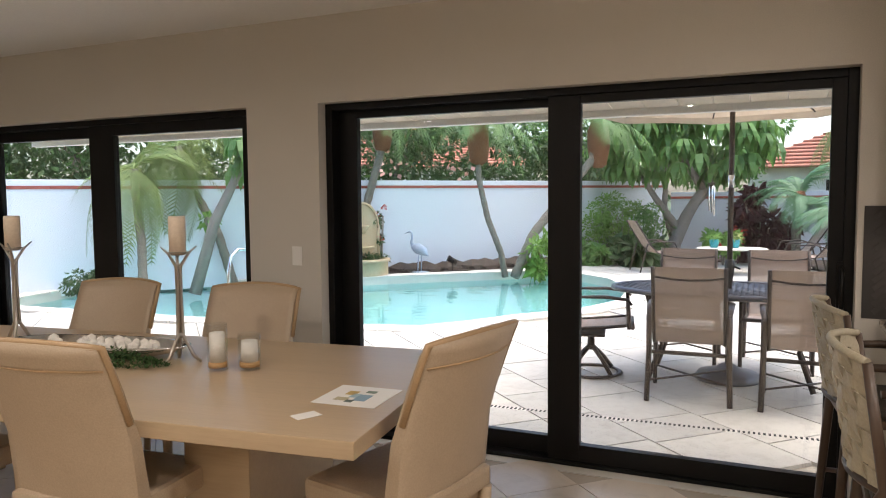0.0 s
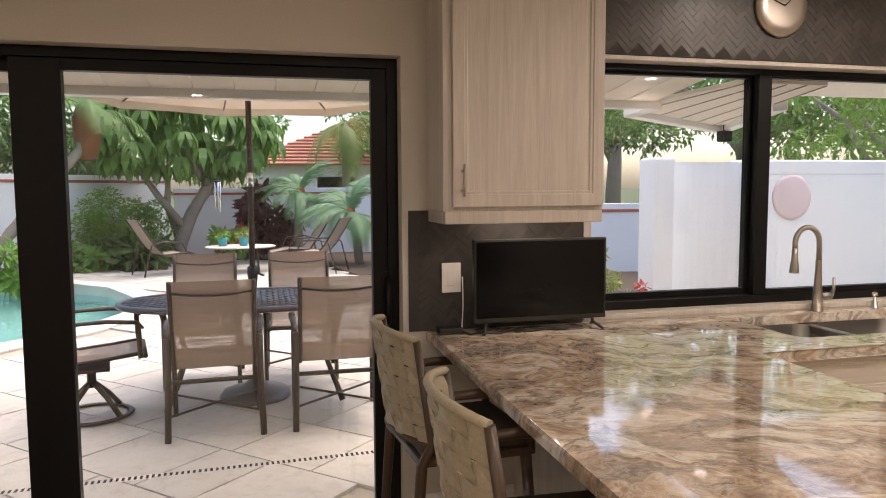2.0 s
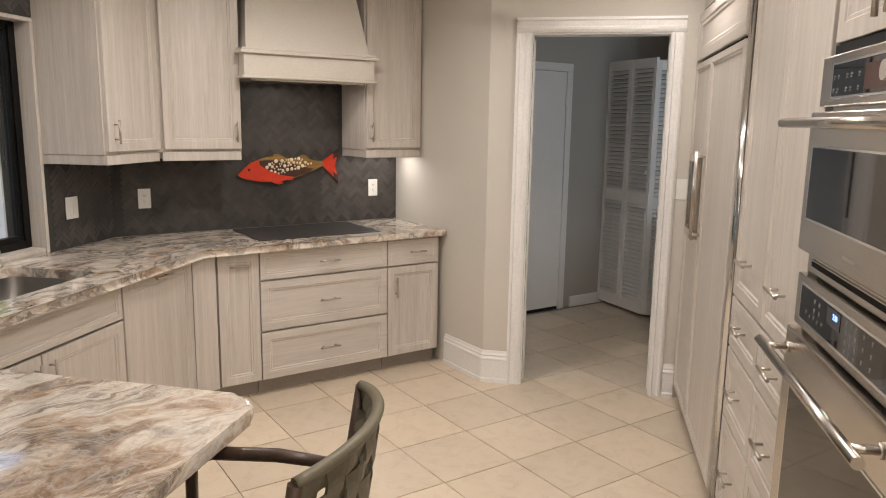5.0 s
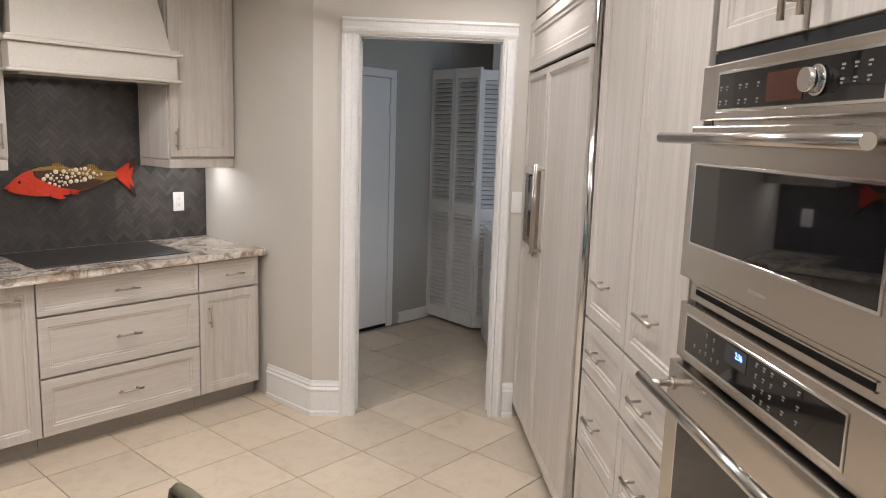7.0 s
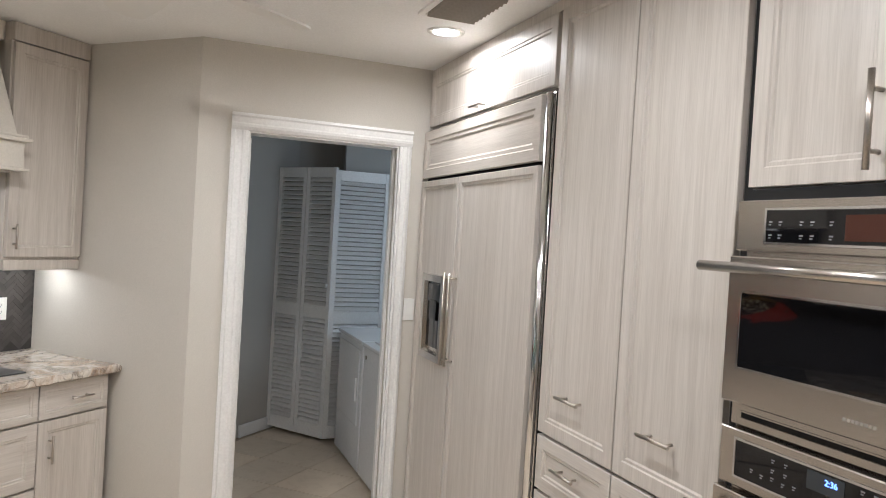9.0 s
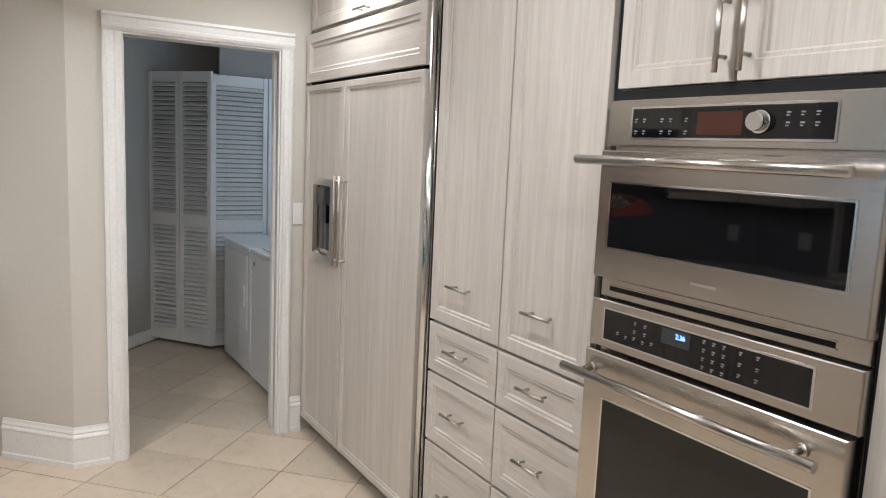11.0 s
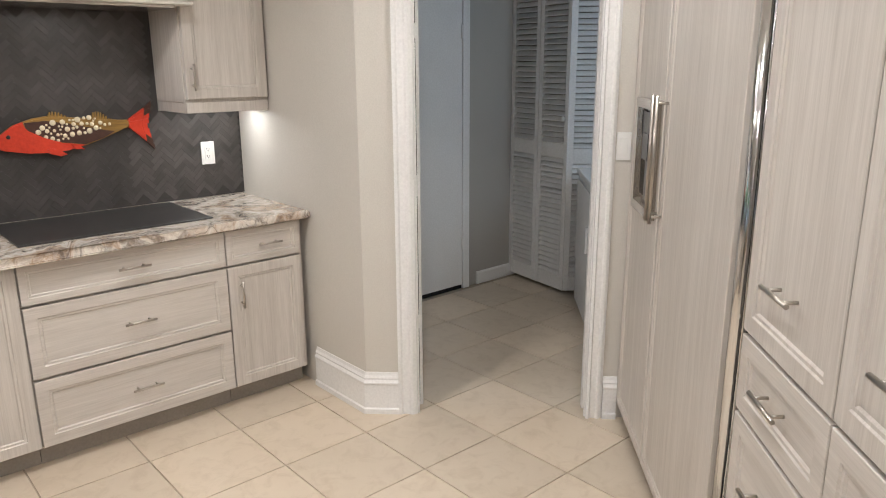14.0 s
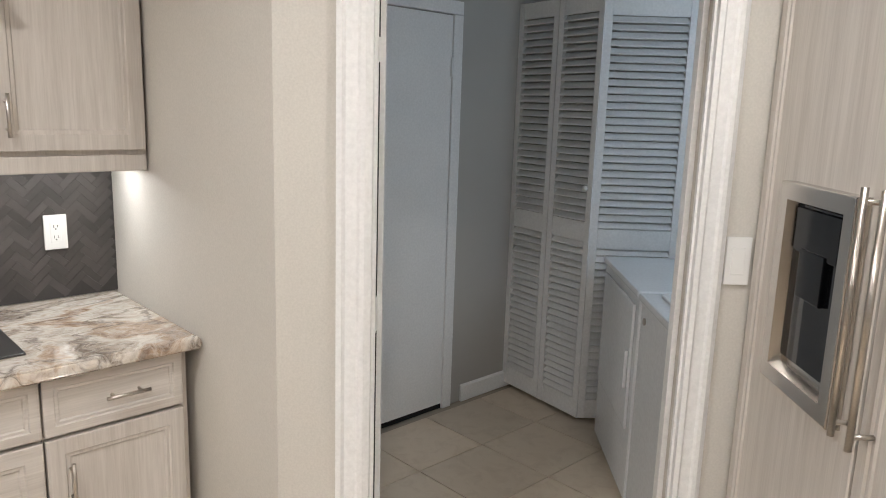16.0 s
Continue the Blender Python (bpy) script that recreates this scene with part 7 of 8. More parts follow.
lc = lounge_chair()
lc.matrix_basis = pose(-1.72, 14.99, 0, 0, 0, -62)
copy_thing(lc, pose(0.85, 15.46, 0, 0, 0, 100))
copy_thing(lc, pose(1.14, 14.64, 0, 0, 0, 62))
st_ = thing("side_table", pose(-0.32, 14.99, -0.03), "low oval patio table with pale top", "table")
bm = bm_new()
lathe(bm, [(0.0, 0.46), (0.62, 0.46), (0.65, 0.475), (0.62, 0.49), (0.0, 0.49)], 32, squash=(1, 0.7))
part("tabletop", bm, M_COPING, st_)
for a in (45, 135, 225, 315):
    bm = bm_new()
    rod(bm, (0.4 * math.cos(radians(a)), 0.28 * math.sin(radians(a)), 0.46), (0.46 * math.cos(radians(a)), 0.32 * math.sin(radians(a)), 0.0), 0.018, seg=8)
    part("leg", bm, M_BRONZE, st_)


# ---- plants ----
def leaf_material(name, lo, hi, rough=0.5):
    m = material(name, lo, rough)
    g = Graph(m)
    isl = g.node("NewGeometry").outputs["Random Per Island"]
    n = g.noise(g.coords(world=True), 1.2, 3)
    col = g.mix(g.ramp(isl, [(0.0, lo), (1.0, hi)]), g.ramp(n, [(0.3, lo), (0.7, hi)]), 0.45)
    g.base(col)
    g.b.inputs["Subsurface Weight"].default_value = 0.0
    tr = g.t.nodes.new("ShaderNodeBsdfTranslucent")
    g.link(col, tr.inputs["Color"])
    mx = g.t.nodes.new("ShaderNodeMixShader")
    mx.inputs[0].default_value = 0.38
    out = g.t.nodes["Material Output"]
    g.link(g.b.outputs[0], mx.inputs[1])
    g.link(tr.outputs[0], mx.inputs[2])
    g.link(mx.outputs[0], out.inputs["Surface"])
    return m


M_DARKLEAF = leaf_material("dark_foliage", (0.025, 0.06, 0.018), (0.095, 0.175, 0.05))
M_MIDLEAF = leaf_material("green_foliage", (0.05, 0.13, 0.03), (0.22, 0.40, 0.10))
M_BRIGHTLEAF = leaf_material("bright_foliage", (0.11, 0.25, 0.035), (0.26, 0.44, 0.09))
M_YELLOWLEAF = leaf_material("yellow_green_foliage", (0.16, 0.23, 0.05), (0.40, 0.42, 0.14))
M_PALM = leaf_material("palm_frond", (0.07, 0.16, 0.04), (0.22, 0.36, 0.11))
M_PALMY = leaf_material("pale_palm_frond", (0.13, 0.21, 0.05), (0.30, 0.36, 0.12))
M_BLUEPALM = leaf_material("blue_green_frond", (0.08, 0.20, 0.10), (0.22, 0.40, 0.20))
M_REDLEAF = leaf_material("burgundy_foliage", (0.035, 0.012, 0.016), (0.12, 0.03, 0.035))
M_REDFLOWER = leaf_material("red_flowers", (0.45, 0.03, 0.02), (0.65, 0.10, 0.06))
M_PINK = leaf_material("pink_blossom", (0.62, 0.30, 0.24), (0.78, 0.50, 0.42))
M_BARK = speckled("grey_bark", (0.20, 0.17, 0.14), (0.33, 0.29, 0.25), 7, 0.9, 0.8, 35, dist=0.02)
M_PALMBARK = speckled("palm_bark", (0.16, 0.135, 0.10), (0.27, 0.24, 0.19), 9, 0.9, 0.8, 30, dist=0.02)
M_BOOT = speckled("palm_fibre", (0.16, 0.06, 0.025), (0.28, 0.12, 0.055), 14, 0.95, 1.0, 50, dist=0.03)


def leaves(centres, per, size, flat=0.5, droop=0.3, wide=0.42, seed=1):
    """Folded pointed leaves scattered in clumps (centre, radii)."""
    rnd = np.random.RandomState(seed)
    verts, faces = [], []
    for c, r in centres:
        c = np.array(c)
        n = per
        d = rnd.normal(size=(n, 3))
        d /= np.linalg.norm(d, axis=1)[:, None]
        pos = c + d * np.array(r) * (rnd.uniform(0.25, 1.0, n) ** 0.45)[:, None]
        for p, o in zip(pos, d):
            ax = o + rnd.normal(size=3) * 0.7 + np.array((0, 0, -droop))
            ax /= np.linalg.norm(ax)
            s = np.cross(ax, rnd.normal(size=3))
            s /= np.linalg.norm(s) + 1e-6
            up = np.cross(ax, s)
            ln = size * rnd.uniform(0.6, 1.3)
            k = len(verts)
            verts += [p, p + ax * ln * 0.45 + s * ln * wide * 0.5 + up * ln * 0.06, p + ax * ln - np.array((0, 0, ln * droop * 0.4)), p + ax * ln * 0.45 - s * ln * wide * 0.5 + up * ln * 0.06]
            faces += [(k, k + 1, k + 2), (k, k + 2, k + 3)]
    return [tuple(map(float, v)) for v in verts], faces


def leaf_mesh(name, data, mat):
    me = bpy.data.meshes.new(name)
    me.from_pydata(data[0], [], data[1])
    me.materials.append(mat)
    return me


def foliage(name, data, mat, parent, label=""):
    ob = new(name, leaf_mesh(name, data, mat))
    ob.parent = parent
    if label:
        tagged(ob, label)
    return ob


def blob_clumps(n, centre, spread, r, seed):
    rnd = np.random.RandomState(seed)
    out = []
    for i in range(n):
        o = rnd.uniform(-1, 1, 3)
        o /= max(1.0, np.linalg.norm(o))
        k = rnd.uniform(0.6, 1.25)
        out.append((tuple(np.array(centre) + o * np.array(spread)), (r * k, r * k, r * k * 0.8)))
    return out


def shrub(name, x, y, spread, h, mat, size, n, per, label, seed, flower=None, z0=-0.05):
    t = thing(name, pose(x, y, z0), label, "shrub")
    bm = bm_new()
    rnd = random.Random(seed)
    for i in range(6):
        a = rnd.uniform(0, math.tau)
        r = rnd.uniform(0.2, 0.7)
        tube(bm, [(0, 0, 0), (spread * r * 0.4 * math.cos(a), spread * r * 0.4 * math.sin(a), h * 0.4), (spread * r * math.cos(a), spread * r * math.sin(a), h * 0.8)], [0.02, 0.014, 0.006], 5)
    part("stem", bm, M_BARK, t)
    foliage("leaves", leaves(blob_clumps(n, (0, 0, h * 0.55), (spread * 0.8, spread * 0.8, h * 0.42), spread * 0.34, seed), per, size, seed=seed), mat, t)
    if flower:
        foliage("flowers", leaves(blob_clumps(flower[1], (0, 0, h * 0.7), (spread, spread, h * 0.4), 0.06, seed + 5), 22, 0.06, wide=0.8, seed=seed), flower[0], t)
    return t


def frond_mesh(name, length, mat, pairs=34, droop=0.9, leaflet=0.32, seed=3, rise=0.5):
    rnd = random.Random(seed)
    verts, faces = [], []
    pts = []
    for i in range(pairs + 1):
        s = i / pairs
        pts.append(Vector((length * (s - 0.12 * s * s), 0, length * (rise * s - droop * s * s))))
    for i in range(pairs):
        k = len(verts)
        w = 0.012 * (1 - i / pairs) + 0.003
        verts += [pts[i] + Vector((0, -w, 0)), pts[i] + Vector((0, w, 0)), pts[i + 1] + Vector((0, w, 0.004)), pts[i + 1] + Vector((0, -w, 0.004))]
        faces.append((k, k + 1, k + 2, k + 3))
        if i < 3:
            continue
        s = i / pairs
        ln = leaflet * (math.sin(math.pi * (0.12 + 0.85 * s)) ** 0.6) * rnd.uniform(0.85, 1.1)
        d = (pts[i + 1] - pts[i]).normalized()
        for side in (-1, 1):
            out = (Vector((0, side, 0)) * 0.85 + d * 0.6 + Vector((0, 0, -0.12 - 0.25 * rnd.random()))).normalized()
            wv = d * 0.013
            k = len(verts)
            p = pts[i]
            mid = p + out * ln * 0.5
            tip = p + out * ln + Vector((0, 0, -0.22 * ln))
            verts += [p - wv, p + wv, mid + wv * 0.8, mid - wv * 0.8, tip]
            faces += [(k, k + 1, k + 2, k + 3), (k + 3, k + 2, k + 4)]
    return leaf_mesh(name, ([tuple(v) for v in verts], faces), mat)


FRONDS = {"green": [frond_mesh("frond", 1.5, M_PALM, 36, 0.85, 0.34, 3), frond_mesh("frond", 1.3, M_PALM, 32, 1.2, 0.3, 4)],
          "pale": [frond_mesh("frond", 1.6, M_PALMY, 36, 0.95, 0.36, 5), frond_mesh("frond", 1.4, M_PALMY, 32, 1.3, 0.34, 6)],
          "blue": [frond_mesh("frond", 1.1, M_BLUEPALM, 36, 0.75, 0.26, 7), frond_mesh("frond", 0.95, M_BLUEPALM, 34, 1.0, 0.24, 8)]}


def palm(trunk, radius, kind, count, label, boot=None, tilt=(35, -25), seed=1, size=1.0):
    base = Vector(trunk[0])
    t = thing("palm_tree", Matrix.Translation(base), label, "palm tree", "palm trees")
    pts = [Vector(p) - base for p in trunk]
    bm = bm_new()
    fine, rad = [], []
    for a, b in zip(pts, pts[1:]):
        for i in range(8):
            fine.append(a.lerp(b, i / 8))
    fine.append(pts[-1])
    for i in range(len(fine)):
        rad.append(radius * (1.1 - 0.25 * i / len(fine)) * (1.08 if i % 2 else 0.94))
    tube(bm, fine, rad, 10)
    part("trunk", bm, M_PALMBARK, t)
    top = pts[-1]
    if boot:
        bm = bm_new()
        lathe(bm, [(0.0, -boot[1]), (radius * 1.1, -boot[1]), (boot[0] * 0.8, -boot[1] * 0.92), (boot[0], -boot[1] * 0.5), (boot[0] * 0.95, -boot[1] * 0.15), (boot[0] * 0.6, 0.1), (0, 0.12)], 14, top)
        for v in bm.verts:
            v.co += Vector((random.uniform(-1, 1), random.uniform(-1, 1), random.uniform(-1, 1))) * 0.018
        part("boot", bm, M_BOOT, t, "brown fibrous leaf bases")
    rnd = random.Random(seed)
    for i in range(count):
        me = FRONDS[kind][i % 2]
        ob = new("frond", me)
        ob.parent = t
        p = tilt[1] + (tilt[0] - tilt[1]) * ((i * 0.618) % 1.0)
        ob.matrix_basis = Matrix.Translation(top) @ pose(0, 0, 0, rnd.uniform(-12, 12), -p, 137.5 * i + rnd.uniform(-12, 12)) @ Matrix.Diagonal((size, size, size, 1))
    return t


palm([(-4.38, 13.58, -0.1), (-4.45, 13.53, 0.37), (-4.68, 13.41, 1.05), (-4.82, 13.29, 1.84), (-4.82, 13.29, 2.89)], 0.06, "green", 15, "palm with a slim curved trunk and brown fibrous crown", (0.21, 0.8), (62, -12), 2)
palm([(-4.18, 13.53, -0.1), (-3.89, 13.82, 0.73), (-3.36, 14.4, 1.58), (-2.95, 14.81, 2.21), (-2.86, 14.93, 2.89)], 0.085, "green", 15, "leaning palm with a lichen-spotted trunk", (0.22, 0.85), (62, -12), 5)
palm([(-8.57, 10.63, -0.1), (-8.78, 10.49, 0.84), (-9.21, 10.35, 1.68), (-9.41, 10.21, 2.42)], 0.075, "pale", 16, "palm with pale yellow-green arching fronds by the pool", None, (35, -55), 7, 1.1)
palm([(-7.51, 12.3, -0.1), (-7.4, 12.41, 0.63), (-6.99, 12.76, 1.37), (-6.75, 12.88, 2.31), (-6.69, 12.88, 3.04)], 0.08, "green", 13, "slim palm leaning over the garden wall", (0.19, 0.65), (60, -10), 9)
palm([(-9.07, 8.99, -0.1), (-9.2, 9.12, 0.73), (-9.45, 9.26, 1.58), (-9.45, 9.26, 1.99)], 0.07, "pale", 14, "young palm with yellow-green fronds", None, (45, -50), 21, 1.0)
palm([(2.02, 15.81, -0.1), (1.96, 15.81, 0.53), (1.85, 15.92, 1)], 0.09, "blue", 26, "small feathery blue-green date palm", (0.13, 0.3), (70, -35), 11, 1.15)
palm([(0.85, 16.98, -0.1), (0.85, 16.98, 0.84), (0.91, 17.09, 1.42)], 0.09, "blue", 24, "small feathery blue-green date palm", (0.13, 0.3), (65, -35), 13, 1.1)
palm([(3.02, 14.64, -0.1), (3.07, 14.64, 0.73), (3.13, 14.64, 1.31)], 0.09, "blue", 22, "small feathery blue-green date palm", (0.13, 0.3), (70, -30), 15, 1.05)
palm([(2.2, 19.55, -0.1), (2.2, 19.55, 1.58), (2.2, 19.55, 3.15)], 0.1, "pale", 14, "tall palm with yellow hanging fronds behind the wall", None, (20, -70), 17, 1.1)

# umbrella tree with drooping leaf fans
ut = thing("umbrella_tree", pose(-1.6, 17.09, -0.1), "leaning grey-barked tree with large drooping leaf fans", "tree")
bm = bm_new()
tube(bm, [(-0.1, 0.1, 0.0), (0.0, 0.05, 0.5), (0.25, 0, 1.1), (0.6, -0.1, 1.7), (0.8, -0.1, 2.4)], [0.17, 0.15, 0.13, 0.10, 0.06], 10)
part("trunk", bm, M_BARK, ut)
for q in ([(0.3, 0, 1.2), (0.75, 0.2, 1.75), (1.15, 0.3, 2.5)], [(0.1, 0, 0.8), (-0.4, -0.1, 1.5), (-0.9, -0.1, 2.3)], [(0.0, 0.05, 0.5), (-0.25, 0.2, 1.3), (-0.2, 0.3, 2.4)], [(0.6, -0.1, 1.7), (0.3, -0.5, 2.2), (0.1, -0.7, 2.6)]):
    bm = bm_new()
    tube(bm, q, [0.09, 0.07, 0.04], 8)
    part("limb", bm, M_BARK, ut)


def leaf_fans(n, centre, spread, size, seed, per=8):
    rnd = np.random.RandomState(seed)
    verts, faces = [], []
    for i in range(n):
        o = rnd.uniform(-1, 1, 3)
        o /= max(1.0, np.linalg.norm(o))
        c = np.array(centre) + o * np.array(spread)
        a0 = rnd.uniform(0, 6.28)
        for k in range(per):
            a = a0 + k * 6.283 / per
            out = np.array((math.cos(a), math.sin(a), 0.0))
            sd = np.array((-math.sin(a), math.cos(a), 0.0))
            ln = size * rnd.uniform(0.8, 1.15)
            w = ln * 0.16
            p0, p1, p2, p3 = c, c + out * ln * 0.35 + np.array((0, 0, -0.06 * ln)), c + out * ln * 0.6 + np.array((0, 0, -0.45 * ln)), c + out * ln * 0.68 + np.array((0, 0, -0.95 * ln))
            b = len(verts)
            verts += [p0, p1 - sd * w, p1 + sd * w, p2 - sd * w, p2 + sd * w, p3]
            faces += [(b, b + 1, b + 2), (b + 1, b + 3, b + 4, b + 2), (b + 3, b + 5, b + 4)]
    return [tuple(map(float, v)) for v in verts], faces


foliage("crown", leaf_fans(150, (0.1, -0.1, 2.85), (2.0, 1.1, 0.85), 0.42, 31), M_MIDLEAF, ut, "drooping glossy leaf fans")
ut2 = thing("umbrella_tree", pose(-7.5, 10.35, -0.1), "tree with large drooping leaf fans near the pool", "tree")
bm = bm_new()
tube(bm, [(-0.9, -0.9, 0.0), (-0.7, -0.6, 1.2), (-0.3, -0.3, 2.2), (0, 0, 2.9)], [0.1, 0.09, 0.06, 0.03], 8)
part("trunk", bm, M_BARK, ut2)
foliage("crown", leaf_fans(46, (0.2, 0.1, 2.5), (1.0, 0.8, 0.55), 0.45, 33), M_MIDLEAF, ut2)

shrub("hedge_shrub", -2.77, 17.15, 0.85, 1.55, M_BRIGHTLEAF, 0.085, 26, 150, "clipped bright green leafy shrub by the wall", 41)
shrub("hedge_shrub", -2.07, 16.86, 0.6, 1.3, M_MIDLEAF, 0.09, 16, 120, "green leafy shrub by the wall", 42)
shrub("hosta", -3.59, 13.64, 0.42, 0.72, M_BRIGHTLEAF, 0.2, 9, 45, "bright green broad-leaved plant in mulch", 43)
shrub("grass_clump", -2.31, 16.22, 0.6, 0.5, M_DARKLEAF, 0.3, 12, 60, "dark green strappy grass clump", 44)
shrub("grass_clump", -3.24, 15.98, 0.4, 0.4, M_MIDLEAF, 0.28, 8, 50, "green strappy grass clump", 45)
shrub("cordyline", 0.09, 17.33, 0.45, 1.75, M_REDLEAF, 0.3, 16, 60, "tall burgundy leaved cordyline by the wall", 46)
shrub("croton", -0.55, 16.63, 0.4, 0.9, M_BRIGHTLEAF, 0.16, 10, 60, "green and red croton", 47, (M_REDFLOWER, 6))
shrub("croton", 0.62, 17.68, 0.4, 1.0, M_REDLEAF, 0.2, 10, 60, "dark red croton by the wall", 48)
shrub("flower_bush", 3.19, 13.23, 0.4, 1.1, M_MIDLEAF, 0.1, 10, 80, "green bush with red flowers", 49, (M_REDFLOWER, 5))
shrub("variegated_shrub", 2.86, 6.95, 0.27, 1.05, M_YELLOWLEAF, 0.06, 22, 160, "yellow-green variegated shrub outside the window", 50)
shrub("croton", 3.33, 7, 0.13, 0.78, M_REDLEAF, 0.12, 6, 40, "red-leaved croton outside the window", 51, (M_REDFLOWER, 2))
shrub("bedding_plant", -7.05, 12.47, 0.45, 0.45, M_DARKLEAF, 0.08, 14, 90, "low dark green bedding shrub", 52)
shrub("bedding_plant", -9.35, 8.2, 0.35, 0.4, M_DARKLEAF, 0.08, 10, 90, "low dark green bedding shrub", 53)
shrub("climbing_flowers", -6.72, 12.82, 0.2, 1.45, M_DARKLEAF, 0.06, 10, 60, "climbing plant with pink flowers by the fountain", 54, (M_REDFLOWER, 4))
wc = thing("wind_chime", pose(-0.75, 15.81, 1.05), "silver tube wind chime hanging from the tree", "wind chime")
for k in range(5):
    a = k * math.tau / 5
    bm = bm_new()
    rod(bm, (0.05 * math.cos(a), 0.05 * math.sin(a), 0.0 + 0.05 * k), (0.05 * math.cos(a), 0.05 * math.sin(a), 0.62), 0.018, seg=8)
    part("tube", bm, M_CHROME, wc)
bm = bm_new()
lathe(bm, [(0.0, 0.64), (0.08, 0.64), (0.08, 0.66), (0.0, 0.67)], 14)
rod(bm, (0, 0, 0.66), (0, 0, 1.3), 0.004, seg=5)
part("disc", bm, M_BRONZE, wc)
for x, mt in ((-0.52, M_BRIGHTLEAF), (-0.2, M_YELLOWLEAF)):
    po = thing("flower_pot", pose(x * 1.17 - 0.03, 14.99, 0.46), "small teal plant pot on the table", "plant pot", "teal pots")
    bm = bm_new()
    lathe(bm, [(0.0, 0.0), (0.07, 0.0), (0.095, 0.16), (0.085, 0.16), (0.07, 0.13), (0.0, 0.13)], 16)
    part("pot", bm, speckled("teal_glaze", (0.03, 0.30, 0.34), (0.05, 0.38, 0.42), 8, 0.3, 0.05, 50), po)
    foliage("plant", leaves([((0, 0, 0.2), (0.1, 0.1, 0.08))], 60, 0.09, seed=60), mt, po)

# trees and hedges beyond the walls
rs = np.random.RandomState(77)
belt = []
for i in range(64):
    k = i / 63
    c = np.array((-14.65, 6.9, 0)) * (1 - k) + np.array((-2.37, 21.19, 0)) * k
    off = np.array((-0.77, 0.64, 0)) * rs.uniform(0.7, 2.4)
    belt.append((tuple(c + off + np.array((0, 0, rs.uniform(1.2, 3.6)))), (0.95, 0.95, 0.8)))
hb = thing("hedge", pose(0, 0, 0), "dense dark green hedge behind the garden wall", "hedge", kind="stuff")
foliage("leaves", leaves(belt, 330, 0.2, seed=78), M_DARKLEAF, hb)
foliage("blossom", leaves([((-7.75, 15.46, 2.15), (0.5, 0.4, 0.16)), ((-6.58, 16.51, 2.05), (0.4, 0.4, 0.15)), ((-8.45, 14.17, 2.3), (0.3, 0.3, 0.12))], 16, 0.14, wide=0.9, seed=79), M_PINK, hb)
foliage("leaves", leaves([(tuple(np.array(c) + (0.4, -0.35, rs.uniform(-0.4, 0.3))), (0.6, 0.6, 0.5)) for c, r in belt[::5]], 130, 0.16, seed=80), M_MIDLEAF, hb)


def tree(x, y, h, r, mat, size, n, per, label, seed, trunk=0.2):
    t = thing("tree", pose(x, y, -0.13), label, "tree", "garden trees")
    rnd = random.Random(seed)
    bm = bm_new()
    tube(bm, [(0, 0, 0), (rnd.uniform(-0.2, 0.2), rnd.uniform(-0.2, 0.2), h * 0.3), (rnd.uniform(-0.4, 0.4), rnd.uniform(-0.4, 0.4), h * 0.65)], [trunk, trunk * 0.8, trunk * 0.4], 10)
    part("trunk", bm, M_BARK, t)
    for i in range(6):
        a = i * 1.05 + rnd.random()
        bm = bm_new()
        tube(bm, [(0, 0, h * rnd.uniform(0.3, 0.5)), (r * 0.4 * math.cos(a), r * 0.4 * math.sin(a), h * 0.62), (r * 0.8 * math.cos(a), r * 0.8 * math.sin(a), h * rnd.uniform(0.68, 0.85))], [trunk * 0.5, trunk * 0.3, trunk * 0.12], 7)
        part("limb", bm, M_BARK, t)
    foliage("crown", leaves(blob_clumps(n, (0, 0, h * 0.72), (r, r, h * 0.3), r * 0.24, seed), per, size, seed=seed), mat, t)
    return t


tree(7.23, 19.78, 6.0, 2.7, M_MIDLEAF, 0.17, 60, 130, "broad green tree beyond the privacy wall", 91, 0.3)
tree(9.8, 14, 5.4, 2.6, M_MIDLEAF, 0.17, 56, 130, "broad green tree beyond the privacy wall", 92, 0.25)
tree(13, 11.5, 5.6, 2.6, M_BRIGHTLEAF, 0.17, 50, 120, "broad green tree beyond the privacy wall", 93, 0.25)
tree(9, 9.6, 4.2, 1.7, M_BRIGHTLEAF, 0.12, 40, 120, "leafy tree behind the privacy wall", 94, 0.16)
tree(-5.29, 25.63, 5.6, 2.6, M_BRIGHTLEAF, 0.2, 44, 120, "bright green tree far behind the garden wall", 95)
tree(-11.14, 22.12, 6.2, 3.0, M_DARKLEAF, 0.2, 50, 130, "dark green tree behind the garden wall", 96)
tree(-1.2, 23.29, 4.6, 2.0, M_MIDLEAF, 0.18, 40, 120, "green tree behind the garden wall", 97)
tree(-16.41, 13.93, 6.0, 3.0, M_DARKLEAF, 0.2, 46, 130, "dark green tree behind the garden wall", 98)
tree(-16.21, 6.43, 6.0, 3.0, M_MIDLEAF, 0.2, 46, 130, "green tree behind the garden wall", 99)
tree(4.89, 27.97, 6.5, 2.6, M_MIDLEAF, 0.2, 40, 120, "green tree beside the neighbouring house", 100)
tree(14.01, 27.97, 8.5, 4.2, M_DARKLEAF, 0.3, 60, 120, "large dark tree in the distance", 101, 0.35)


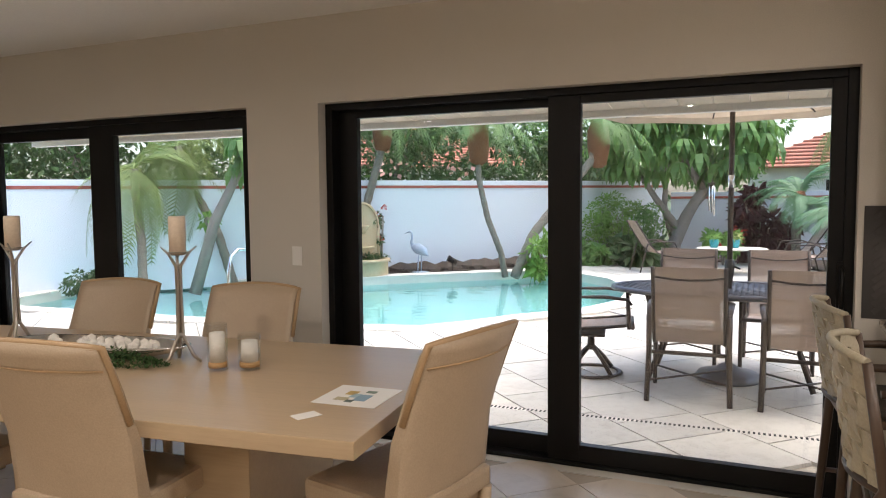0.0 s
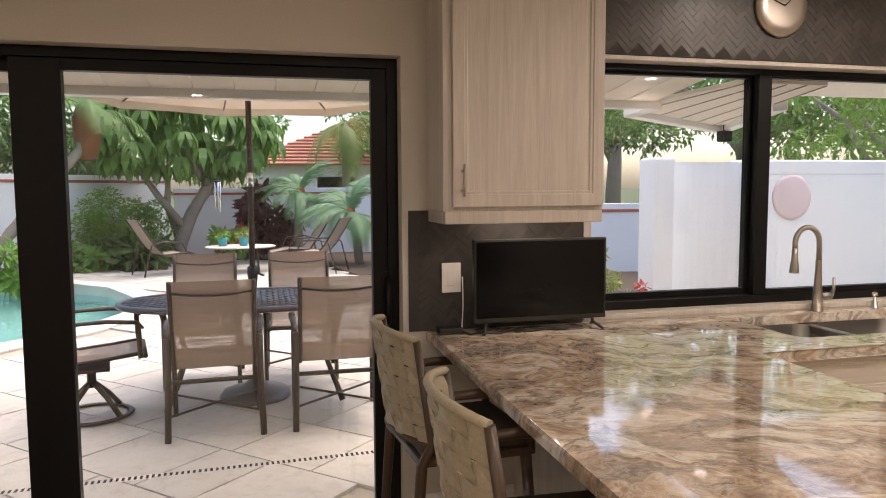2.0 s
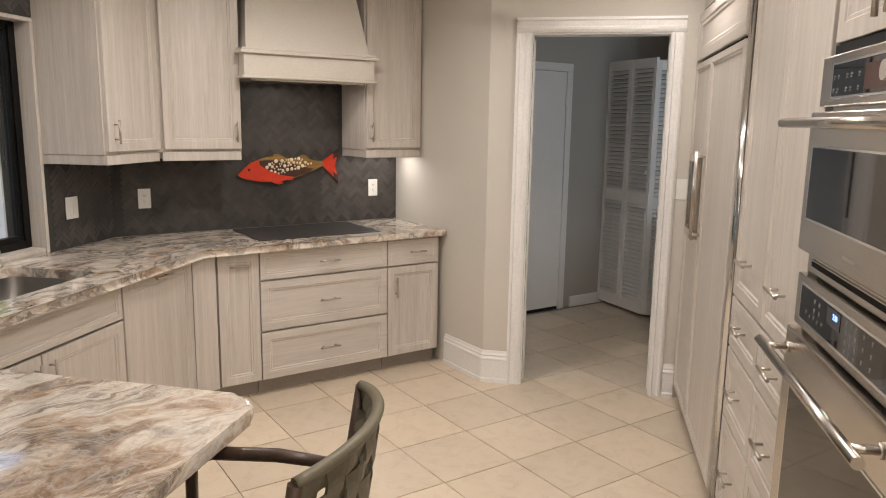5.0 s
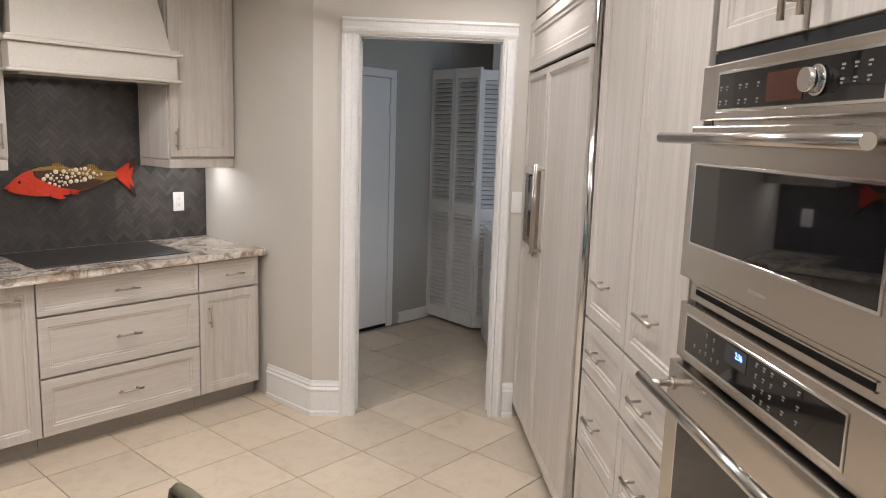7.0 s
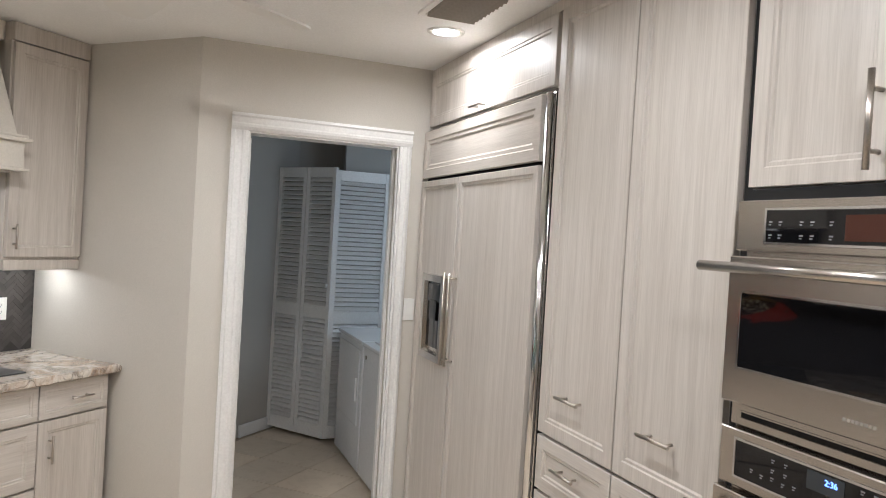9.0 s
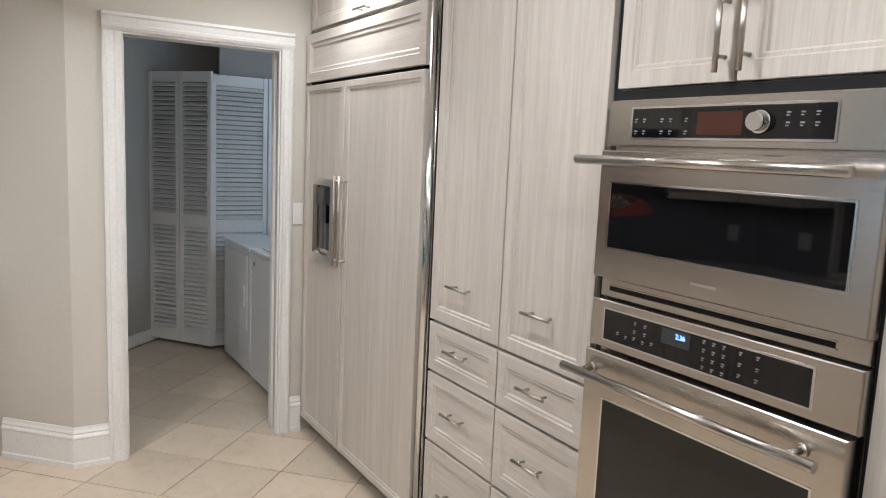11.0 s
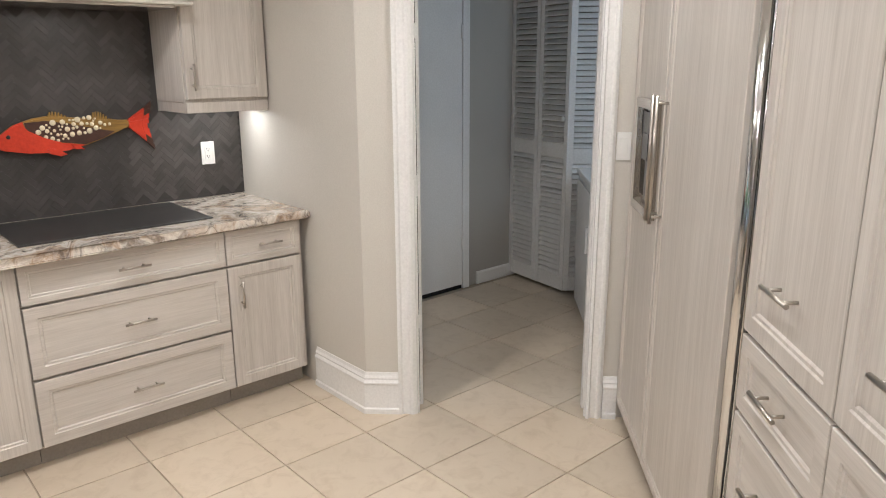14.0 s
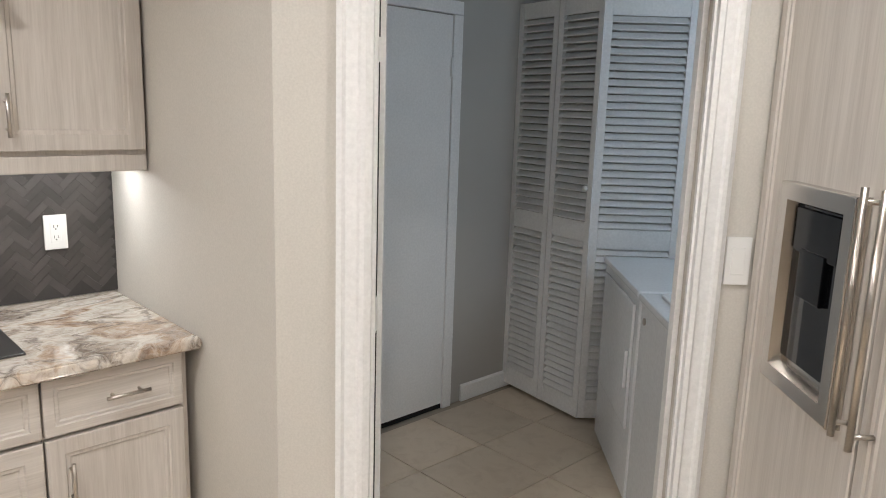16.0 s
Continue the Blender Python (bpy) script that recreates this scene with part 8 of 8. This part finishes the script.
def house(x, y, w, d, wall_h, roof_h, turn):
    t = thing("neighbour_house", pose(x, y, -0.13, 0, 0, turn), "neighbouring house with a hipped terracotta tile roof", "house", "neighbouring houses")
    bm = bm_new()
    box(bm, -w / 2, w / 2, -d / 2, d / 2, 0, wall_h)
    part("wall", bm, M_STUCCO2, t)
    o = 0.5
    bm = bm_new()
    a = [bm.verts.new(p) for p in ((-w / 2 - o, -d / 2 - o, wall_h), (w / 2 + o, -d / 2 - o, wall_h), (w / 2 + o, d / 2 + o, wall_h), (-w / 2 - o, d / 2 + o, wall_h))]
    r0, r1 = bm.verts.new((-w / 2 + d / 2, 0, wall_h + roof_h)), bm.verts.new((w / 2 - d / 2, 0, wall_h + roof_h))
    for f in ((a[0], a[1], r1, r0), (a[1], a[2], r1), (a[2], a[3], r0, r1), (a[3], a[0], r0), (a[3], a[2], a[1], a[0])):
        bm.faces.new(f)
    roof = part("roof", bm, M_TERRA, t)
    n = 16
    for i in range(n):
        k = i / n
        bm = bm_new()
        xa, xb = -w / 2 - o + k * (d / 2 + o), w / 2 + o - k * (d / 2 + o)
        yy, zz = -d / 2 - o + k * (d / 2 + o), wall_h + k * roof_h
        rod(bm, (xa, yy, zz + 0.02), (xb, yy, zz + 0.02), 0.05, seg=6)
        part("tile_course", bm, M_TERRA, roof)
    for xw in (-w / 4, w / 4):
        bm = bm_new()
        box(bm, xw - 0.7, xw + 0.7, -d / 2 - 0.03, -d / 2 - 0.001, 0.9, 2.1)
        part("window", bm, M_SCREEN, t)
    return t


M_TERRA = speckled("terracotta", (0.42, 0.16, 0.10), (0.54, 0.24, 0.16), 3, 0.8, 0.3, 40)
house(6.6, 33.0, 13.0, 9.0, 2.55, 2.3, -6)
house(-16.0, 33.0, 12.0, 9.0, 2.9, 2.2, 20)

oc = thing("wall_orchid", pose(-8.61, 10.05, 1.05, 0, 0, 50), "green orchid mounted on the garden wall", "plant")
bm = bm_new()
box(bm, -0.06, 0.06, -0.05, 0.10, -0.1, 0.08, 0.01)
part("mount", bm, M_BARK, oc)
foliage("leaves", leaves([((0, -0.05, 0.08), (0.14, 0.1, 0.08))], 40, 0.16, seed=120), M_BRIGHTLEAF, oc)
bm = bm_new()
for k in range(7):
    a = random.uniform(-0.25, 0.25)
    tube(bm, [(0, -0.02, 0), (a * 0.5, -0.05, -0.2), (a, -0.04, -0.42 + random.uniform(-0.1, 0.1))], [0.006, 0.004, 0.002], 4)
part("root", bm, M_BARK, oc, "hanging grey roots")


# ---- pieces of floor and splashback ----
splash_field("splashback_angled", P45, [(0.0, 1.907, TOP, 1.372), (0.66, 1.478, 1.372, 1.85)], "dark slate herringbone mosaic splashback", near=(1.30, 1.91, 0.93, 1.36))
splash_field("splashback", PN, [(0.635, 1.42, TOP, 1.42), (3.338, 3.894, TOP, 1.372), (1.372, 3.338, 2.09, CEIL)], "dark slate herringbone mosaic splashback")


def tiled_floor():
    s, g = 0.406, 0.004
    bm = bm_new()
    h = s / 2 - g / 2
    box(bm, -h, h, -h, h, -0.008, 0.0)
    for v in bm.verts:
        if v.co.z > -0.001:
            v.co.x *= 0.994
            v.co.y *= 0.994
    piece = mesh_from(bm, "tile", M_FLOOR)
    bv, bf = [v.co.copy() for v in piece.vertices], [tuple(p.vertices) for p in piece.polygons]
    verts, faces, n = [], [], 0
    u, w = Vector((0.7071, 0.7071, 0)), Vector((-0.7071, 0.7071, 0))
    o = Vector((3.976, 1.505, 0))
    cells = []
    for i in range(-30, 31):
        for j in range(-30, 31):
            c = o + u * ((i + 0.5) * s) + w * ((j + 0.5) * s)
            within = -6.1 < c.x < 6.9 and -3.1 < c.y < 4.0 and c.x + c.y < 7.75
            if within:
                cells.append(c)
    for c in cells:
        m = Matrix.Translation(c + Vector((0, 0, random.uniform(-0.0004, 0.0004)))) @ Matrix.Rotation(radians(45), 4, "Z")
        if c.x > 1.4 and c.y > 0.2 and n < 300:
            ob = new("tile", piece)
            ob.parent = floor
            ob.matrix_basis = m
            n += 1
        else:
            k = len(verts)
            verts += [m @ v for v in bv]
            faces += [tuple(i + k for i in f) for f in bf]
    me = bpy.data.meshes.new("tile_field")
    me.from_pydata(verts, [], faces)
    me.materials.append(M_FLOOR)
    ob = new("tile_field", me)
    ob.parent = floor
    tagged(ob, "beige ceramic floor tiles", kind="stuff")


tiled_floor()


def paved_deck():
    """Mixed rectangles in rows that run diagonally."""
    u, w = Vector((0.7071, -0.7071, 0)), Vector((0.7071, 0.7071, 0))
    clear = grown(POOL, 0.34)
    cache = {}
    verts, faces, count = [], [], 0
    row, v = 0, -16.0
    while v < 16.0:
        depth = (0.406, 0.61)[(row * 7 // 3) % 2]
        s = -20.0 + random.uniform(0, 0.6)
        while s < 16.0:
            ln = random.choice((0.406, 0.61, 0.61, 0.91))
            c = Vector((0, 8, 0)) + u * (s + ln / 2) + w * (v + depth / 2)
            ok = inside(c.x, c.y, DECK) and not inside(c.x, c.y, clear) and not (abs(c.y - 5.10) < 0.02)
            ok = ok and c.y > 4.35
            if ok and inside(c.x, c.y, DECK):
                key = (ln, depth)
                if key not in cache:
                    bm = bm_new()
                    box(bm, -ln / 2 + 0.004, ln / 2 - 0.004, -depth / 2 + 0.004, depth / 2 - 0.004, -0.05, -0.03)
                    for q in bm.verts:
                        if q.co.z > -0.04:
                            q.co.x -= math.copysign(0.003, q.co.x)
                            q.co.y -= math.copysign(0.003, q.co.y)
                    cache[key] = mesh_from(bm, "paver", M_PAVER)
                me = cache[key]
                m = Matrix.Translation(c + Vector((0, 0, random.uniform(-0.0015, 0.0005)))) @ Matrix.Rotation(radians(-45), 4, "Z")
                if -2.6 < c.x < 2.6 and c.y < 10 and count < 300:
                    ob = new("paver", me)
                    ob.parent = deck
                    ob.matrix_basis = m
                    count += 1
                else:
                    k = len(verts)
                    verts += [m @ q.co for q in me.vertices]
                    faces += [tuple(i + k for i in p.vertices) for p in me.polygons]
            s += ln
        v += depth
        row += 1
    me = bpy.data.meshes.new("paver_field")
    me.from_pydata(verts, [], faces)
    me.materials.append(M_PAVER)
    ob = new("paver_field", me)
    ob.parent = deck
    tagged(ob, "cream travertine pavers", kind="stuff")


paved_deck()
